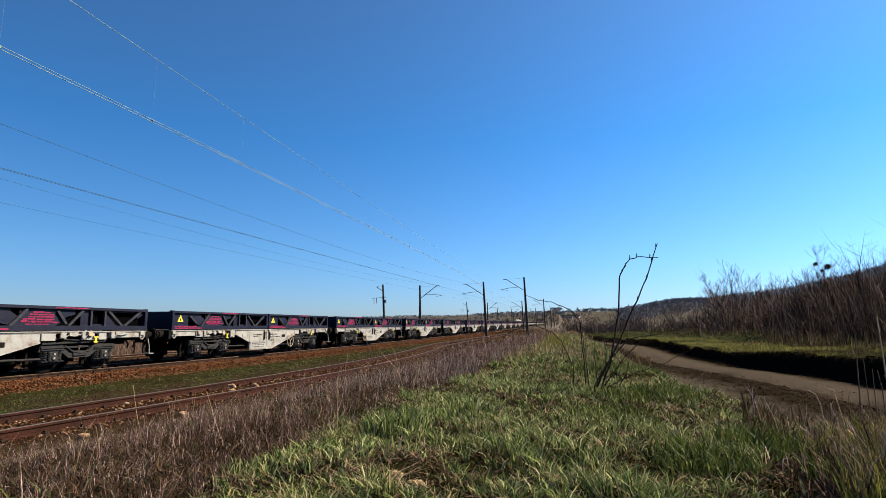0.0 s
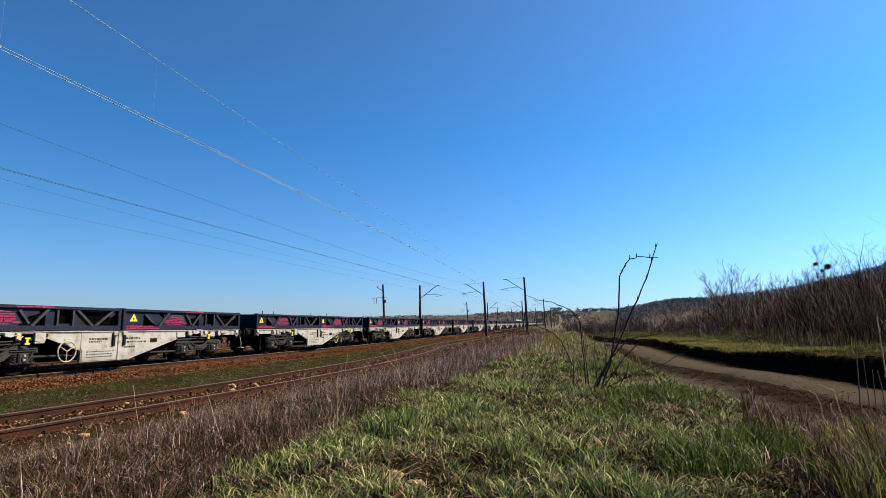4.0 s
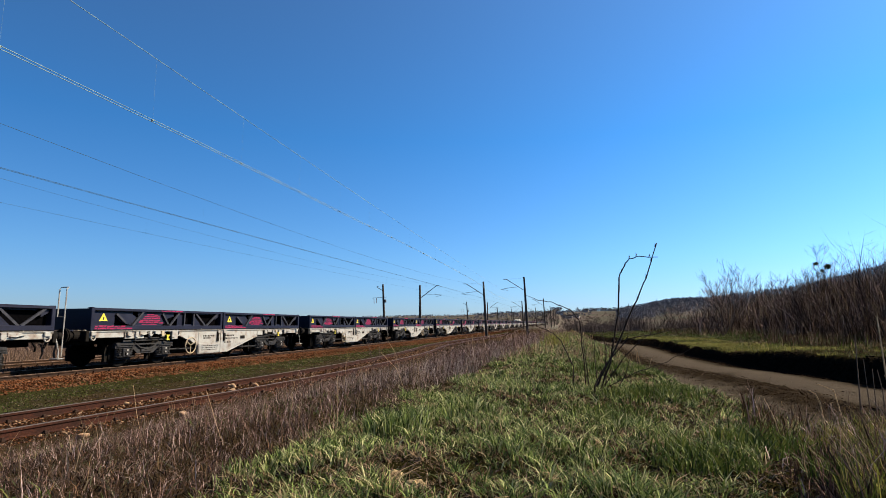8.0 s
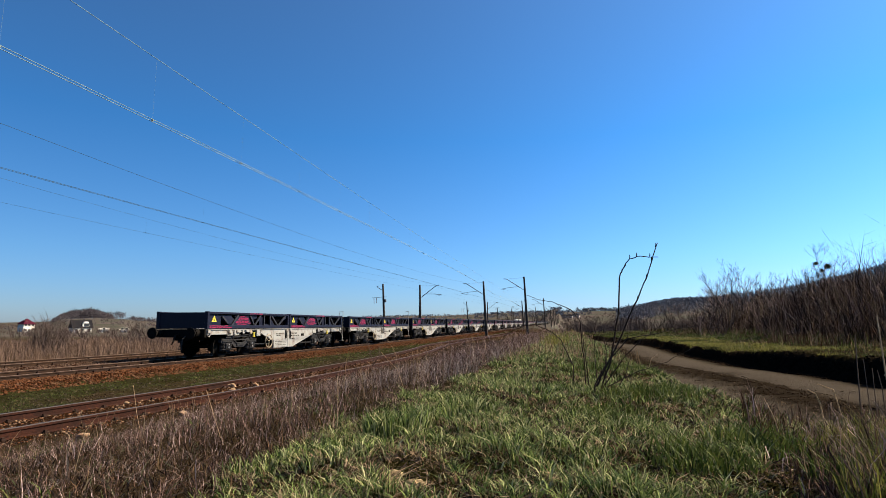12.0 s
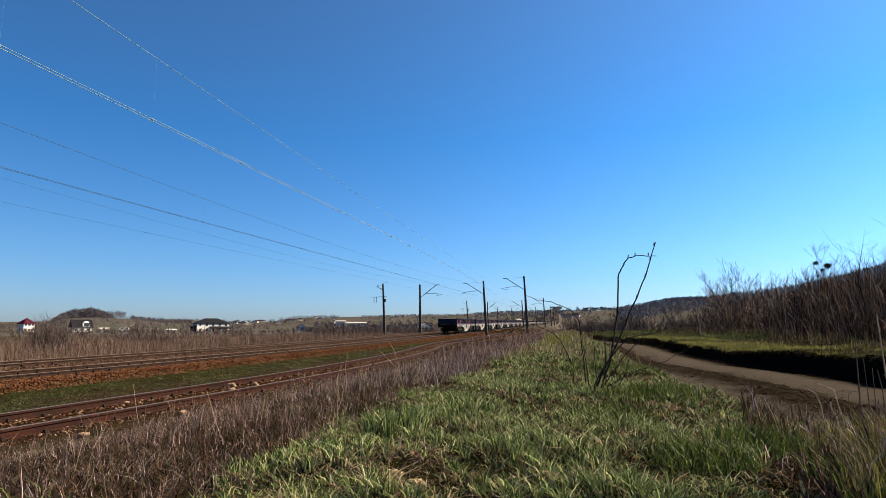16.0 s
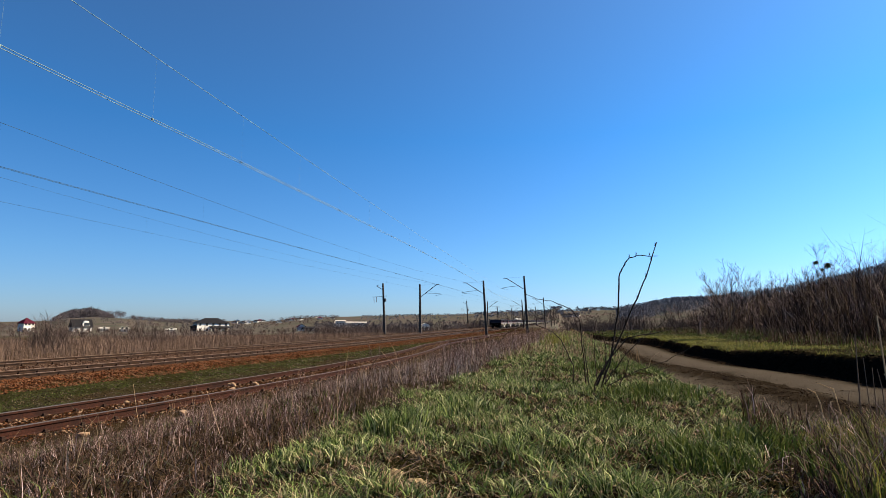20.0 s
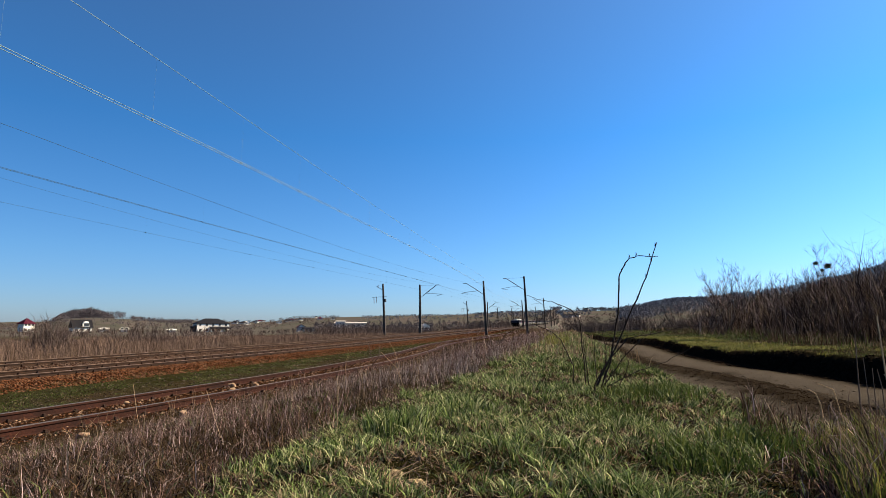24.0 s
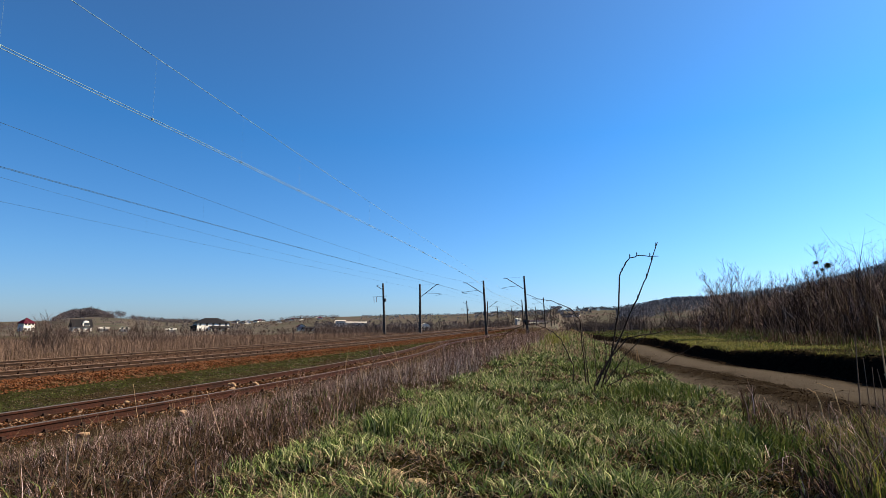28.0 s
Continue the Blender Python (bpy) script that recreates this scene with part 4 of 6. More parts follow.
def build_wires(name, xs, contact, messenger, sag, label, twin, dropper_from, dropper_step, metal=COPPER, r=0.0062):
    """Contact wire, carrying wire and droppers over one track, one span after the other."""
    root = thing(name, label, "overhead wire", "overhead wires")
    pts_c, pts_m = [], []
    for a, b in zip(MAST_YS[:-1], MAST_YS[1:]):
        for i in range(12):
            y = a + (b - a) * i / 12
            q = (i / 12 - 0.5) * 2
            z = float(bend(y)[1])
            pts_c.append((float(xs(y)), y, contact + z))
            pts_m.append((float(xs(y)), y, messenger + z - sag * (1 - q * q)))
    pts_c.insert(0, (float(xs(-20)), -20, contact))
    pts_m.insert(0, (float(xs(-20)), -20, messenger - sag * 0.5))
    for o in ((-0.05, 0.05) if twin else (0,)):
        part("contact_wire", tube(bmesh.new(), [(x + o, y, z) for x, y, z in pts_c], r, 5), metal, root)
    part("carrying_wire", tube(bmesh.new(), pts_m, r, 5), metal, root)
    y = dropper_from
    while y < 80:
        z = float(bend(y)[1])
        q = ((y - 5) / 75 - 0.5) * 2
        top = messenger + z - sag * (1 - q * q)
        d = part("dropper", tube(bmesh.new(), [(float(xs(y)), y, contact + z), (float(xs(y)), y, top)], 0.0009, 4), metal, root)
        part("clamp", box(bmesh.new(), float(xs(y)) - 0.02, float(xs(y)) + 0.02, y - 0.015, y + 0.015, contact + z - 0.012, contact + z + 0.025), metal, d)
        y += dropper_step
    return root


wire_x = lambda y: -8.5 - 3.9 * ((max(y, 5) - 5) / 75) ** 2 if y < 80 else siding_x(y) - 0.75
build_wires("overhead_wire", wire_x, 5.55, 7.05, 0.7, "pale weathered contact wire pair and carrying wire over the siding", True, 6.25, 3.2)
build_wires("overhead_wire", lambda y: main_x(y) - 0.75, 5.8, 7.3, 0.7, "dark overhead wires above the near main track", True, 12, 9, DARK_WIRE)
build_wires("overhead_wire", lambda y: far_x(y) - 0.75, 5.85, 7.1, 0.75, "dark overhead wires above the far main track", False, 14, 9, DARK_WIRE, 0.0045)

# ---- plants ----
GREEN = plant("spring_grass", [(0.0, (0.006, 0.014, 0.004)), (0.35, (0.034, 0.062, 0.014)), (0.72, (0.15, 0.2, 0.055)), (1.0, (0.38, 0.37, 0.21))], 0.72, 0.22)
STRAW = plant("dead_grass", [(0.0, (0.0535, 0.0343, 0.0185)), (0.5, (0.154, 0.111, 0.0643)), (1.0, (0.28, 0.214, 0.142))], 0.8, 0.2)
THATCH = plant("brown_thatch", [(0.0, (0.0124, 0.0066, 0.00396)), (0.5, (0.037, 0.0204, 0.0114)), (0.8, (0.0524, 0.0347, 0.0163)), (1.0, (0.124, 0.0709, 0.0421))], 0.85, 0.1)
LITTER = plant("leaf_litter", [(0.0, (0.00746, 0.00539, 0.00482)), (0.5, (0.0285, 0.0185, 0.0135)), (0.65, (0.0231, 0.0308, 0.0125)), (0.85, (0.0715, 0.0489, 0.0376)), (1.0, (0.135, 0.109, 0.096))], 0.85, 0.1)
WEED = plant("dry_weed_stems", [(0.0, (0.0188, 0.011, 0.00912)), (0.5, (0.0724, 0.0405, 0.0319)), (0.8, (0.17, 0.11, 0.0912)), (1.0, (0.429, 0.338, 0.33))], 0.85, 0.1)
REED = plant("dry_reeds", [(0.0, (0.0409, 0.0251, 0.0164)), (0.5, (0.0908, 0.0597, 0.0426)), (1.0, (0.157, 0.11, 0.0859))], 0.85, 0.1)
TWIG = plant("bare_twigs", [(0.0, (0.0138, 0.008, 0.00644)), (0.55, (0.046, 0.026, 0.0202)), (0.74, (0.2, 0.132, 0.106)), (1.0, (0.6, 0.44, 0.36))], 0.8, 0.0)
# bluish grey: distance haze mixed into the twig colour
HAZY_HILLWOOD = plant("grey_hillside_wood", [(0.0, (0.0564, 0.0617, 0.0768)), (0.6, (0.0935, 0.101, 0.122)), (1.0, (0.139, 0.142, 0.164))], 0.9, 0.0)
DEEP = plant("deep_green_grass", [(0.0, (0.0133, 0.0252, 0.00498)), (0.6, (0.0455, 0.0708, 0.0139)), (1.0, (0.108, 0.127, 0.0319))], 0.68, 0.25)
WOODS = plant("far_bare_woods", [(0.0, (0.0342, 0.0231, 0.0213)), (0.6, (0.0645, 0.0477, 0.0425)), (1.0, (0.0986, 0.0758, 0.0607))], 0.9, 0.0)
# grey-violet with distance haze mixed in, for the far copse and hedges
HAZY_COPSE = plant("grey_violet_copse", [(0.0, (0.0309, 0.0268, 0.0317)), (0.6, (0.0569, 0.051, 0.0578)), (1.0, (0.0866, 0.078, 0.0826))], 0.9, 0.0)
SALLOW = plant("yellow_green_grass", [(0.0, (0.07, 0.075, 0.014)), (0.6, (0.16, 0.165, 0.035)), (1.0, (0.27, 0.24, 0.08))], 0.65, 0.3)
# near-black: thicket shade put into the colour; dead growth uses it too
BRUSH_SHADE = plant("dark_brush", [(0.0, (0.0084, 0.005, 0.00345)), (0.7, (0.0308, 0.0175, 0.0115)), (1.0, (0.098, 0.0562, 0.0368))], 0.9, 0.0)
MISTLE = plant("mistletoe_leaves", [(0.0, (0.012, 0.02, 0.006)), (1.0, (0.04, 0.052, 0.016))], 0.8, 0.1)

PALESTEM = plant("pale_weed_stems", [(0.0, (0.0587, 0.0432, 0.0369)), (0.5, (0.168, 0.13, 0.116)), (1.0, (0.352, 0.302, 0.272))], 0.85, 0.1)


def ribbons(name, p0, p1, p2, width, material, facing=None, seed=1):
    """Many tapered, bent blades as one mesh: foot, middle and tip of each."""
    n = len(p0)
    rng = np.random.default_rng(seed)
    a = rng.uniform(0, math.tau, n) if facing is None else facing
    side = np.stack([np.cos(a), np.sin(a), np.zeros(n)], 1) * (np.asarray(width) / 2)[:, None]
    V = np.stack([p0 - side, p0 + side, p1 - side * 0.85, p1 + side * 0.85, p2], 1).reshape(-1, 3)
    F = (np.arange(n)[:, None, None] * 5 + np.array([(0, 1, 3), (0, 3, 2), (2, 3, 4)])[None]).reshape(-1, 3)
    return raw_mesh(name, V, F, material)


def tufted(x, y, size, pull):
    """Draws scattered blades together into uneven tufts; gives their places and a vigour from 0 to 1."""
    c = size * 2 ** np.round(np.log2(np.maximum(1, y / 2)))
    p, q = 0.8 * x + 0.6 * y, 0.8 * y - 0.6 * x
    q = q + 0.35 * c * wob(x, y, 9.0, 3)
    j = np.floor(q / c)
    p = p + c * 7.3 * np.modf(np.abs(np.sin(j * 12.99) * 437.5))[0]
    i = np.floor(p / c)
    r1, r2, r3 = (np.modf(np.abs(np.sin(i * a + j * b + 3.7) * 4375.85))[0] for a, b in ((12.71, 31.17), (26.95, 18.33), (7.13, 41.91)))
    k = pull * (0.35 + 0.65 * r2)
    dp, dq = ((i + 0.05 + 0.9 * r1) * c - p) * k, ((j + 0.05 + 0.9 * r3) * c - q) * k
    return x + 0.8 * dp - 0.6 * dq, y + 0.6 * dp + 0.8 * dq, r3


def blades(name, x, y, h, w, lean, material, label, category="grass", seed=1, z=None):
    rng = np.random.default_rng(seed)
    n = len(x)
    z = (ground_z(x, y) if z is None else z) - 0.01
    a = rng.uniform(0, math.tau, n)
    l = lean * h * rng.uniform(0.2, 1.4, n)
    d = np.stack([np.cos(a) * l, np.sin(a) * l, np.zeros(n)], 1)
    p0 = np.stack([x, y, z], 1)
    up = np.stack([np.zeros(n), np.zeros(n), h], 1)
    ob = ribbons(name, p0, p0 + d * 0.35 + up * 0.6, p0 + d + up * rng.uniform(0.8, 1.0, n)[:, None], w, material, rng.uniform(0, math.tau, n), seed)
    return tagged(ob, label, category, "", "stuff")


def log_y(rng, n, y0, y1):
    return y0 * (y1 / y0) ** rng.uniform(0, 1, n)


def ridge_grass():
    rng = np.random.default_rng(11)
    for n, mat, hh, lean, label, sd in ((250000, GREEN, 0.66, 1.0, "short fresh green spring grass on the bank", 3), (72000, STRAW, 0.55, 2.2, "matted dead straw among the fresh grass", 4), (70000, THATCH, 0.45, 2.0, "brown dead leaves and litter in the grass", 5)):
        y = log_y(rng, n, 0.75, 55)
        lo, hi = -1.0 - 0.012 * y + 0.16 * wob(y, y, 2.2, 1), ridge_edge(y) + 0.32
        x = lo + (hi - lo) * rng.uniform(0, 1, n)
        cl = wob(x, y, 2.3, 5) * 0.45 + wob(x, y, 6.1, 2) * 0.55
        keep = rng.uniform(0, 1, n) < 0.68 + 0.8 * (cl + 0.7 * wob(x, y, 15.0, 4)) * (1 if mat is GREEN else -0.5) - (0.0 if mat is THATCH else 0.75) * np.exp(-((x - 0.32 * y) / 0.1) ** 4) * (y < 2.0)
        x, y, cl = x[keep], y[keep], cl[keep]
        vigour = 0.5
        if mat is GREEN:
            x, y, vigour = tufted(x, y, 0.055, 0.62)
        clump = np.clip(0.4 + 0.8 * wob(x, y, 8.0, 6) + 0.55 * wob(x, y, 23.0, 7), 0, 1.5)
        h = hh * (0.012 + 0.018 * np.clip(cl + 0.5, 0, 1.4) + 0.05 * clump + 0.03 * rng.uniform(0, 1, len(x)) ** 2) * (1 + 0.35 * smooth(y, 4, 14)) * (0.65 + 0.7 * vigour)
        w = 0.0033 * np.maximum(1, y / 2.0) ** 0.85 * rng.uniform(0.45, 1.5, len(x))
        blades("grass", x, y, h, w, lean, mat, label, "grass", sd)
    # curled dead leaves among the blades
    n = 30000
    y = log_y(rng, n, 0.85, 12)
    x = -1.0 + (ridge_edge(y) + 1.3) * rng.uniform(0, 1, n)
    keep = wob(x, y, 3.1, 9) > -0.4
    x, y = x[keep], y[keep]
    blades("leaf_litter", x, y, rng.uniform(0.006, 0.03, len(x)), rng.uniform(0.004, 0.012, len(x)) * np.maximum(1, y / 4), 1.7, LITTER, "curled brown dead leaves in the short grass", "leaf litter", 49)
    # the bank behind the eye
    n = 26000
    y = rng.uniform(-4.0, 0.85, n)
    x = -1.0 + (ridge_edge(y) + 1.5) * rng.uniform(0, 1, n)
    blades("grass", x, y, rng.uniform(0.015, 0.05, n), 0.0068 * rng.uniform(0.5, 1.5, n), 1.0, GREEN, "short fresh grass on the bank behind", "grass", 40)
    x, y = x[::2] + 0.02, y[::2] + 0.03
    blades("grass", x, y, rng.uniform(0.01, 0.03, len(x)), 0.006 * rng.uniform(0.5, 1.5, len(x)), 2.2, THATCH, "dead litter in the grass behind", "grass", 41)
    n = 16000
    y = rng.uniform(-4.0, 0.95, n)
    x = -0.9 - 3.0 * rng.uniform(0, 1, n)
    blades("dry_grass", x, y, rng.uniform(0.02, 0.12, n), 0.004 * rng.uniform(0.5, 1.5, n), 0.9, WEED, "dry weeds on the slope behind", "weeds", 42)
    # taller tufts
    for cx, cy, r, n, h in ((-0.72, 2.15, 0.13, 700, 0.12), (-0.62, 2.35, 0.12, 400, 0.09), (-0.5, 2.5, 0.12, 400, 0.08), (-0.95, 1.6, 0.12, 400, 0.06), (-0.85, 1.75, 0.1, 300, 0.06), (0.1, 2.6, 0.2, 500, 0.07), (0.35, 3.3, 0.25, 700, 0.09),
                            (0.52, 2.0, 0.16, 600, 0.1), (0.62, 1.6, 0.1, 320, 0.1), (0.3, 1.7, 0.15, 500, 0.07), (-0.2, 3.6, 0.3, 700, 0.08), (-0.6, 4.2, 0.3, 600, 0.08), (0.2, 5.0, 0.4, 800, 0.1)):
        a, q = rng.uniform(0, math.tau, n), r * rng.uniform(0, 1, n) ** 0.6
        x, y = cx + q * np.cos(a), cy + q * np.sin(a)
        blades("grass_tuft", x, y, h * rng.uniform(0.5, 1.1, n), 0.0042 * rng.uniform(0.7, 1.4, n), 0.65, GREEN if cx < 0 else DEEP, "taller tuft of fresh green grass", "grass", int(cx * 100) + 900)
    a, q = rng.uniform(0, math.tau, 260), 0.28 * rng.uniform(0, 1, 260) ** 0.6
    blades("grass_tuft", -0.57 + q * np.cos(a), 12.2 + q * np.sin(a), 0.45 * rng.uniform(0.4, 1.0, 260), 0.007 * rng.uniform(0.6, 1.3, 260), 0.55, SALLOW, "yellow-green leaning grass tuft on the bank", "grass", 81)
    # arched dry grass heads far along the bank
    n = 1600
    y = log_y(rng, n, 5, 45)
    x = -0.9 - 0.012 * y + (ridge_edge(y) + 0.95 + 0.012 * y) * rng.uniform(0, 1, n)
    keep = (wob(x, y, 1.1, 8) > 0.0)
    blades("dry_grass", x[keep], y[keep], rng.uniform(0.1, 0.3, keep.sum()), 0.003 * np.maximum(1, y[keep] / 3.5) ** 0.8, 0.6, STRAW, "taller straw-coloured stems along the bank", "dry grass", 77)


def weed_bank():
    """Dry brown stems with side shoots, all down the slope to the siding."""
    rng = np.random.default_rng(21)
    n = 32000
    y = log_y(rng, n, 0.9, 60)
    hi = -0.85 - 0.012 * y
    lo = siding_x(y) + 0.45
    x = lo + (hi - lo) * rng.uniform(0, 1, n) ** 0.8
    cl = np.clip(wob(x, y, 1.1, 3) + 0.5, 0, 1.3)
    t0 = (x - lo) / (hi - lo)
    keep = rng.uniform(0, 1, n) < (0.45 + 0.5 * cl) * (0.25 + 0.75 * smooth(t0, 0.2, 0.7))
    x, y, cl = x[keep], y[keep], cl[keep]
    n = len(x)
    x, y, vigour = tufted(x, y, 0.11, 0.55)
    z = ground_z(x, y)
    t = np.clip((x - lo[keep]) / (hi - lo)[keep], 0, 1.1)
    h = (0.035 + 0.16 * t ** 1.5 * rng.uniform(0.3, 1, n) + 0.15 * smooth(y, 4, 12) * smooth(t, 0.5, 0.95)) * (0.6 + 0.5 * cl) * (0.6 + 0.8 * vigour) * rng.uniform(0.6, 1.3, n)
    h = h * (0.65 + 0.35 * smooth(y, 1.5, 5))
    w = 0.0018 * np.maximum(1, y / 3.4) ** 0.9
    P0 = np.stack([x, y, z - 0.01], 1)
    tip = P0 + np.stack([rng.normal(0, 0.22, n) * h, rng.normal(0, 0.22, n) * h, h], 1)
    mid = (P0 + tip) / 2 + rng.normal(0, 0.03, (n, 3)) * h[:, None]
    A, B, C, W = [P0], [mid], [tip], [w]
    for k in range(5):
        f = rng.uniform(0.25, 0.9, n)[:, None]
        q0 = P0 + (tip - P0) * f
        ln = h * rng.uniform(0.15, 0.45, n)
        a = rng.uniform(0, math.tau, n)
        q2 = q0 + np.stack([np.cos(a) * ln * 0.7, np.sin(a) * ln * 0.7, ln * 0.8], 1)
        A.append(q0), B.append((q0 + q2) / 2 - np.array([0, 0, 0.01])), C.append(q2), W.append(w * 0.7)
    ob = ribbons("dry_weeds", np.concatenate(A), np.concatenate(B), np.concatenate(C), np.concatenate(W), WEED, None, 5)
    tagged(ob, "dry brown weed stems covering the slope", "weeds", "", "stuff")
    # low thatch under them
    m = 48000
    y = log_y(rng, m, 0.9, 60)
    hi, lo = -0.8 - 0.012 * y, siding_x(y) + 0.3
    x = lo + (hi - lo) * rng.uniform(0, 1, m)
    blades("dry_grass", x, y, rng.uniform(0.015, 0.06, m) * (0.5 + 0.5 * (x - lo) / (hi - lo)), 0.0035 * np.maximum(1, y / 4) ** 0.85, 1.2, THATCH, "low brown thatch under the weeds", "dry grass", 6)
    m = 9000
    y = log_y(rng, m, 0.9, 45)
    hi, lo = -0.8 - 0.012 * y, siding_x(y) + 0.3
    x = lo + (hi - lo) * rng.uniform(0, 1, m) ** 0.6
    keep = wob(x, y, 0.9, 9) > 0.2
    blades("grass", x[keep], y[keep], rng.uniform(0.03, 0.09, keep.sum()), 0.004 * np.maximum(1, y[keep] / 4) ** 0.85, 0.8, DEEP, "sparse green grass among the weeds", "grass", 8)
    # leaf litter and low plants by the siding
    m = 72000
    y = log_y(rng, m, 1.0, 50)
    hi, lo = -0.95 - 0.012 * y, siding_x(y) + 0.15
    x = lo + (hi - lo) * rng.uniform(0, 1, m)
    blades("leaf_litter", x, y, rng.uniform(0.015, 0.06, m), rng.uniform(0.004, 0.014, m) * np.maximum(0.45, y / 7), 1.8, LITTER, "mottled brown leaf litter and low plants", "leaf litter", 23)
    # pale stems along the ridge's edge
    m = 3600
    y = log_y(rng, m, 4.0, 50)
    x = -0.95 - 0.012 * y - 2.2 * rng.uniform(0, 1, m) ** 1.4
    keep = wob(x, y, 0.8, 6) > -0.3
    x, y = x[keep], y[keep]
    m = len(x)
    thicket("dry_weeds", x, y, rng.uniform(0.09, 0.3, m) * (0.8 + 0.2 * smooth(y, 5, 12)), 4, 0.0026 * np.maximum(1, y / 4) ** 0.85, PALESTEM, "pale grey-brown weed stems along the bank's edge", "weeds", 48, 0.35)
    # taller pale stalks
    m = 420
    y = log_y(rng, m, 1.3, 34)
    hi, lo = -0.95 - 0.012 * y, siding_x(y) + 1.2
    x = hi - (hi - lo) * rng.uniform(0, 1, m) ** 1.4
    h = rng.uniform(0.22, 0.5, m) * (0.6 + 0.4 * smooth(y, 1.5, 6))
    blades("tall_stalks", x, y, h, 0.0022 * np.maximum(1, y / 4) ** 0.8, 0.35, STRAW, "tall pale dry stalks on the slope", "weeds", 9)


def other_grass():
    rng = np.random.default_rng(31)
    n = 36000
    y = log_y(rng, n, 4, 85)
    x = bend(y)[0] + rng.uniform(-13.75, -9.9, n)
    ok = (wob(x, y, 1.5, 7) > -0.1 + 0.4 * smooth(x - bend(y)[0], -12, -11)) & (x < siding_x(y) - 1.9)
    x, y = x[ok], y[ok]
    blades("grass", x, y, rng.uniform(0.02, 0.07, len(x)), 0.006 * np.maximum(1, y / 12), 1.1, DEEP, "thin green grass strip between siding and main track", "grass", 12)
    x, y = x[::6] + 0.1, y[::6]
    blades("dry_grass", x, y, rng.uniform(0.02, 0.06, len(x)), 0.006 * np.maximum(1, y / 12), 1.2, STRAW, "dead grass between the tracks", "dry grass", 13)
    n = 22000
    y = log_y(rng, n, 4, 70)
    x = bend(y)[0] + rng.uniform(-13.4, -9.2, n)
    ok = x < siding_x(y) - 1.6
    x, y = x[ok], y[ok]
    blades("leaf_litter", x, y, rng.uniform(0.01, 0.04, len(x)), rng.uniform(0.015, 0.035, len(x)) * np.maximum(1, y / 12), 1.6, LITTER, "brown litter between siding and main track", "leaf litter", 24)
    n = 26000
    y = log_y(rng, n, 2.5, 60)
    x = siding_x(y) + rng.uniform(-1.75, 0.5, n)
    ok = (np.abs(x - siding_x(y)) > 0.09) & (np.abs(x - siding_x(y) + GAUGE) > 0.09)
    x, y = x[ok], y[ok]
    blades("leaf_litter", x, y, rng.uniform(0.008, 0.03, len(x)), rng.uniform(0.01, 0.03, len(x)) * np.maximum(0.8, y / 12), 1.8, LITTER, "rust-brown litter between the siding rails", "leaf litter", 26)
    # bank beyond the road
    n = 60000
    y = log_y(rng, n, 7, 60)
    q = rng.uniform(0, 1, n) ** 1.3
    x = road_far(y) + 0.2 + (5.4 + 2.5 * smooth(y, 24, 36)) * q
    # nearer than 20 m brown outweighs green: thicket shadow put into the colours
    for m, mat, label, lo in ((0, DEEP, "green grass on the bank beyond the dirt road", 0.6), (1, STRAW, "dry grass on the bank beyond the dirt road", 0.4), (2, THATCH, "brown dead growth on the bank, denser near as thicket shade", 0.5)):
        pick = (rng.uniform(0, 1, n) < (0.35 - 0.3 * q + 0.55 * smooth(y, 20, 32), 0.05 + 0.2 * q, (0.5 + 0.4 * q) * (1 - 0.6 * smooth(y, 20, 32)))[m]) & (wob(x, y, 0.8, 4 + m) > -0.25)
        xx, yy = x[pick], y[pick]
        blades("grass", xx, yy, rng.uniform(0.03, 0.13, len(xx)) * (0.45 + 1.6 * q[pick]) * (1 + 0.6 * wob(xx, yy, 1.3, 5)), 0.008 * np.maximum(1, yy / 12), 0.9, mat, label, "grass", 14 + m)
    n = 9000
    y = log_y(rng, n, 14.5, 44)
    x = road_far(y) + 0.15 + 2.2 * rng.uniform(0, 1, n) ** 1.2
    ok = wob(x, y, 0.9, 6) > -0.3
    x, y = x[ok], y[ok]
    blades("grass", x, y, rng.uniform(0.04, 0.13, len(x)), 0.007 * np.maximum(1, y / 12), 0.8, SALLOW, "fresh yellow-green grass along the cut bank's edge", "grass", 25)
    # rank growth at the thicket's foot
    for n, mat, label, sd in ((11000, THATCH, "rank brown growth at the thicket's foot", 27), (4000, DEEP, "dark green tufts at the thicket's foot", 28), (2500, STRAW, "pale dry tufts at the thicket's foot", 29)):
        y = log_y(rng, n, 9, 60)
        x = road_far(y) + 3.0 + 2.5 * smooth(y, 24, 36) + 2.6 * rng.uniform(0, 1, n)
        ok = wob(x, y, 1.2, sd) > -0.15
        x, y = x[ok], y[ok]
        blades("rank_grass", x, y, rng.uniform(0.1, 0.45, len(x)) * (1 + 0.5 * wob(x, y, 0.9, 4)), 0.011 * np.maximum(1, y / 14), 0.6, mat, label, "grass", sd)
    # low growth in near-black, standing for the shade under the shrubs
    n = 40000
    y = log_y(rng, n, 8, 62)
    x = road_far(np.minimum(y, 40)) + 4.2 + 3.0 * smooth(y, 24, 36) + 0.6 * wob(y, y, 0.5, 4) + 4.5 * rng.uniform(0, 1, n)
    blades("undergrowth", x, y, rng.uniform(0.25, 1.6, n) * (0.75 + 0.4 * wob(x, y, 0.7, 5)), 0.016 * np.maximum(1, y / 15), 0.6, BRUSH_SHADE, "tangled undergrowth coloured as the dark shade below the thicket", "undergrowth", 30)
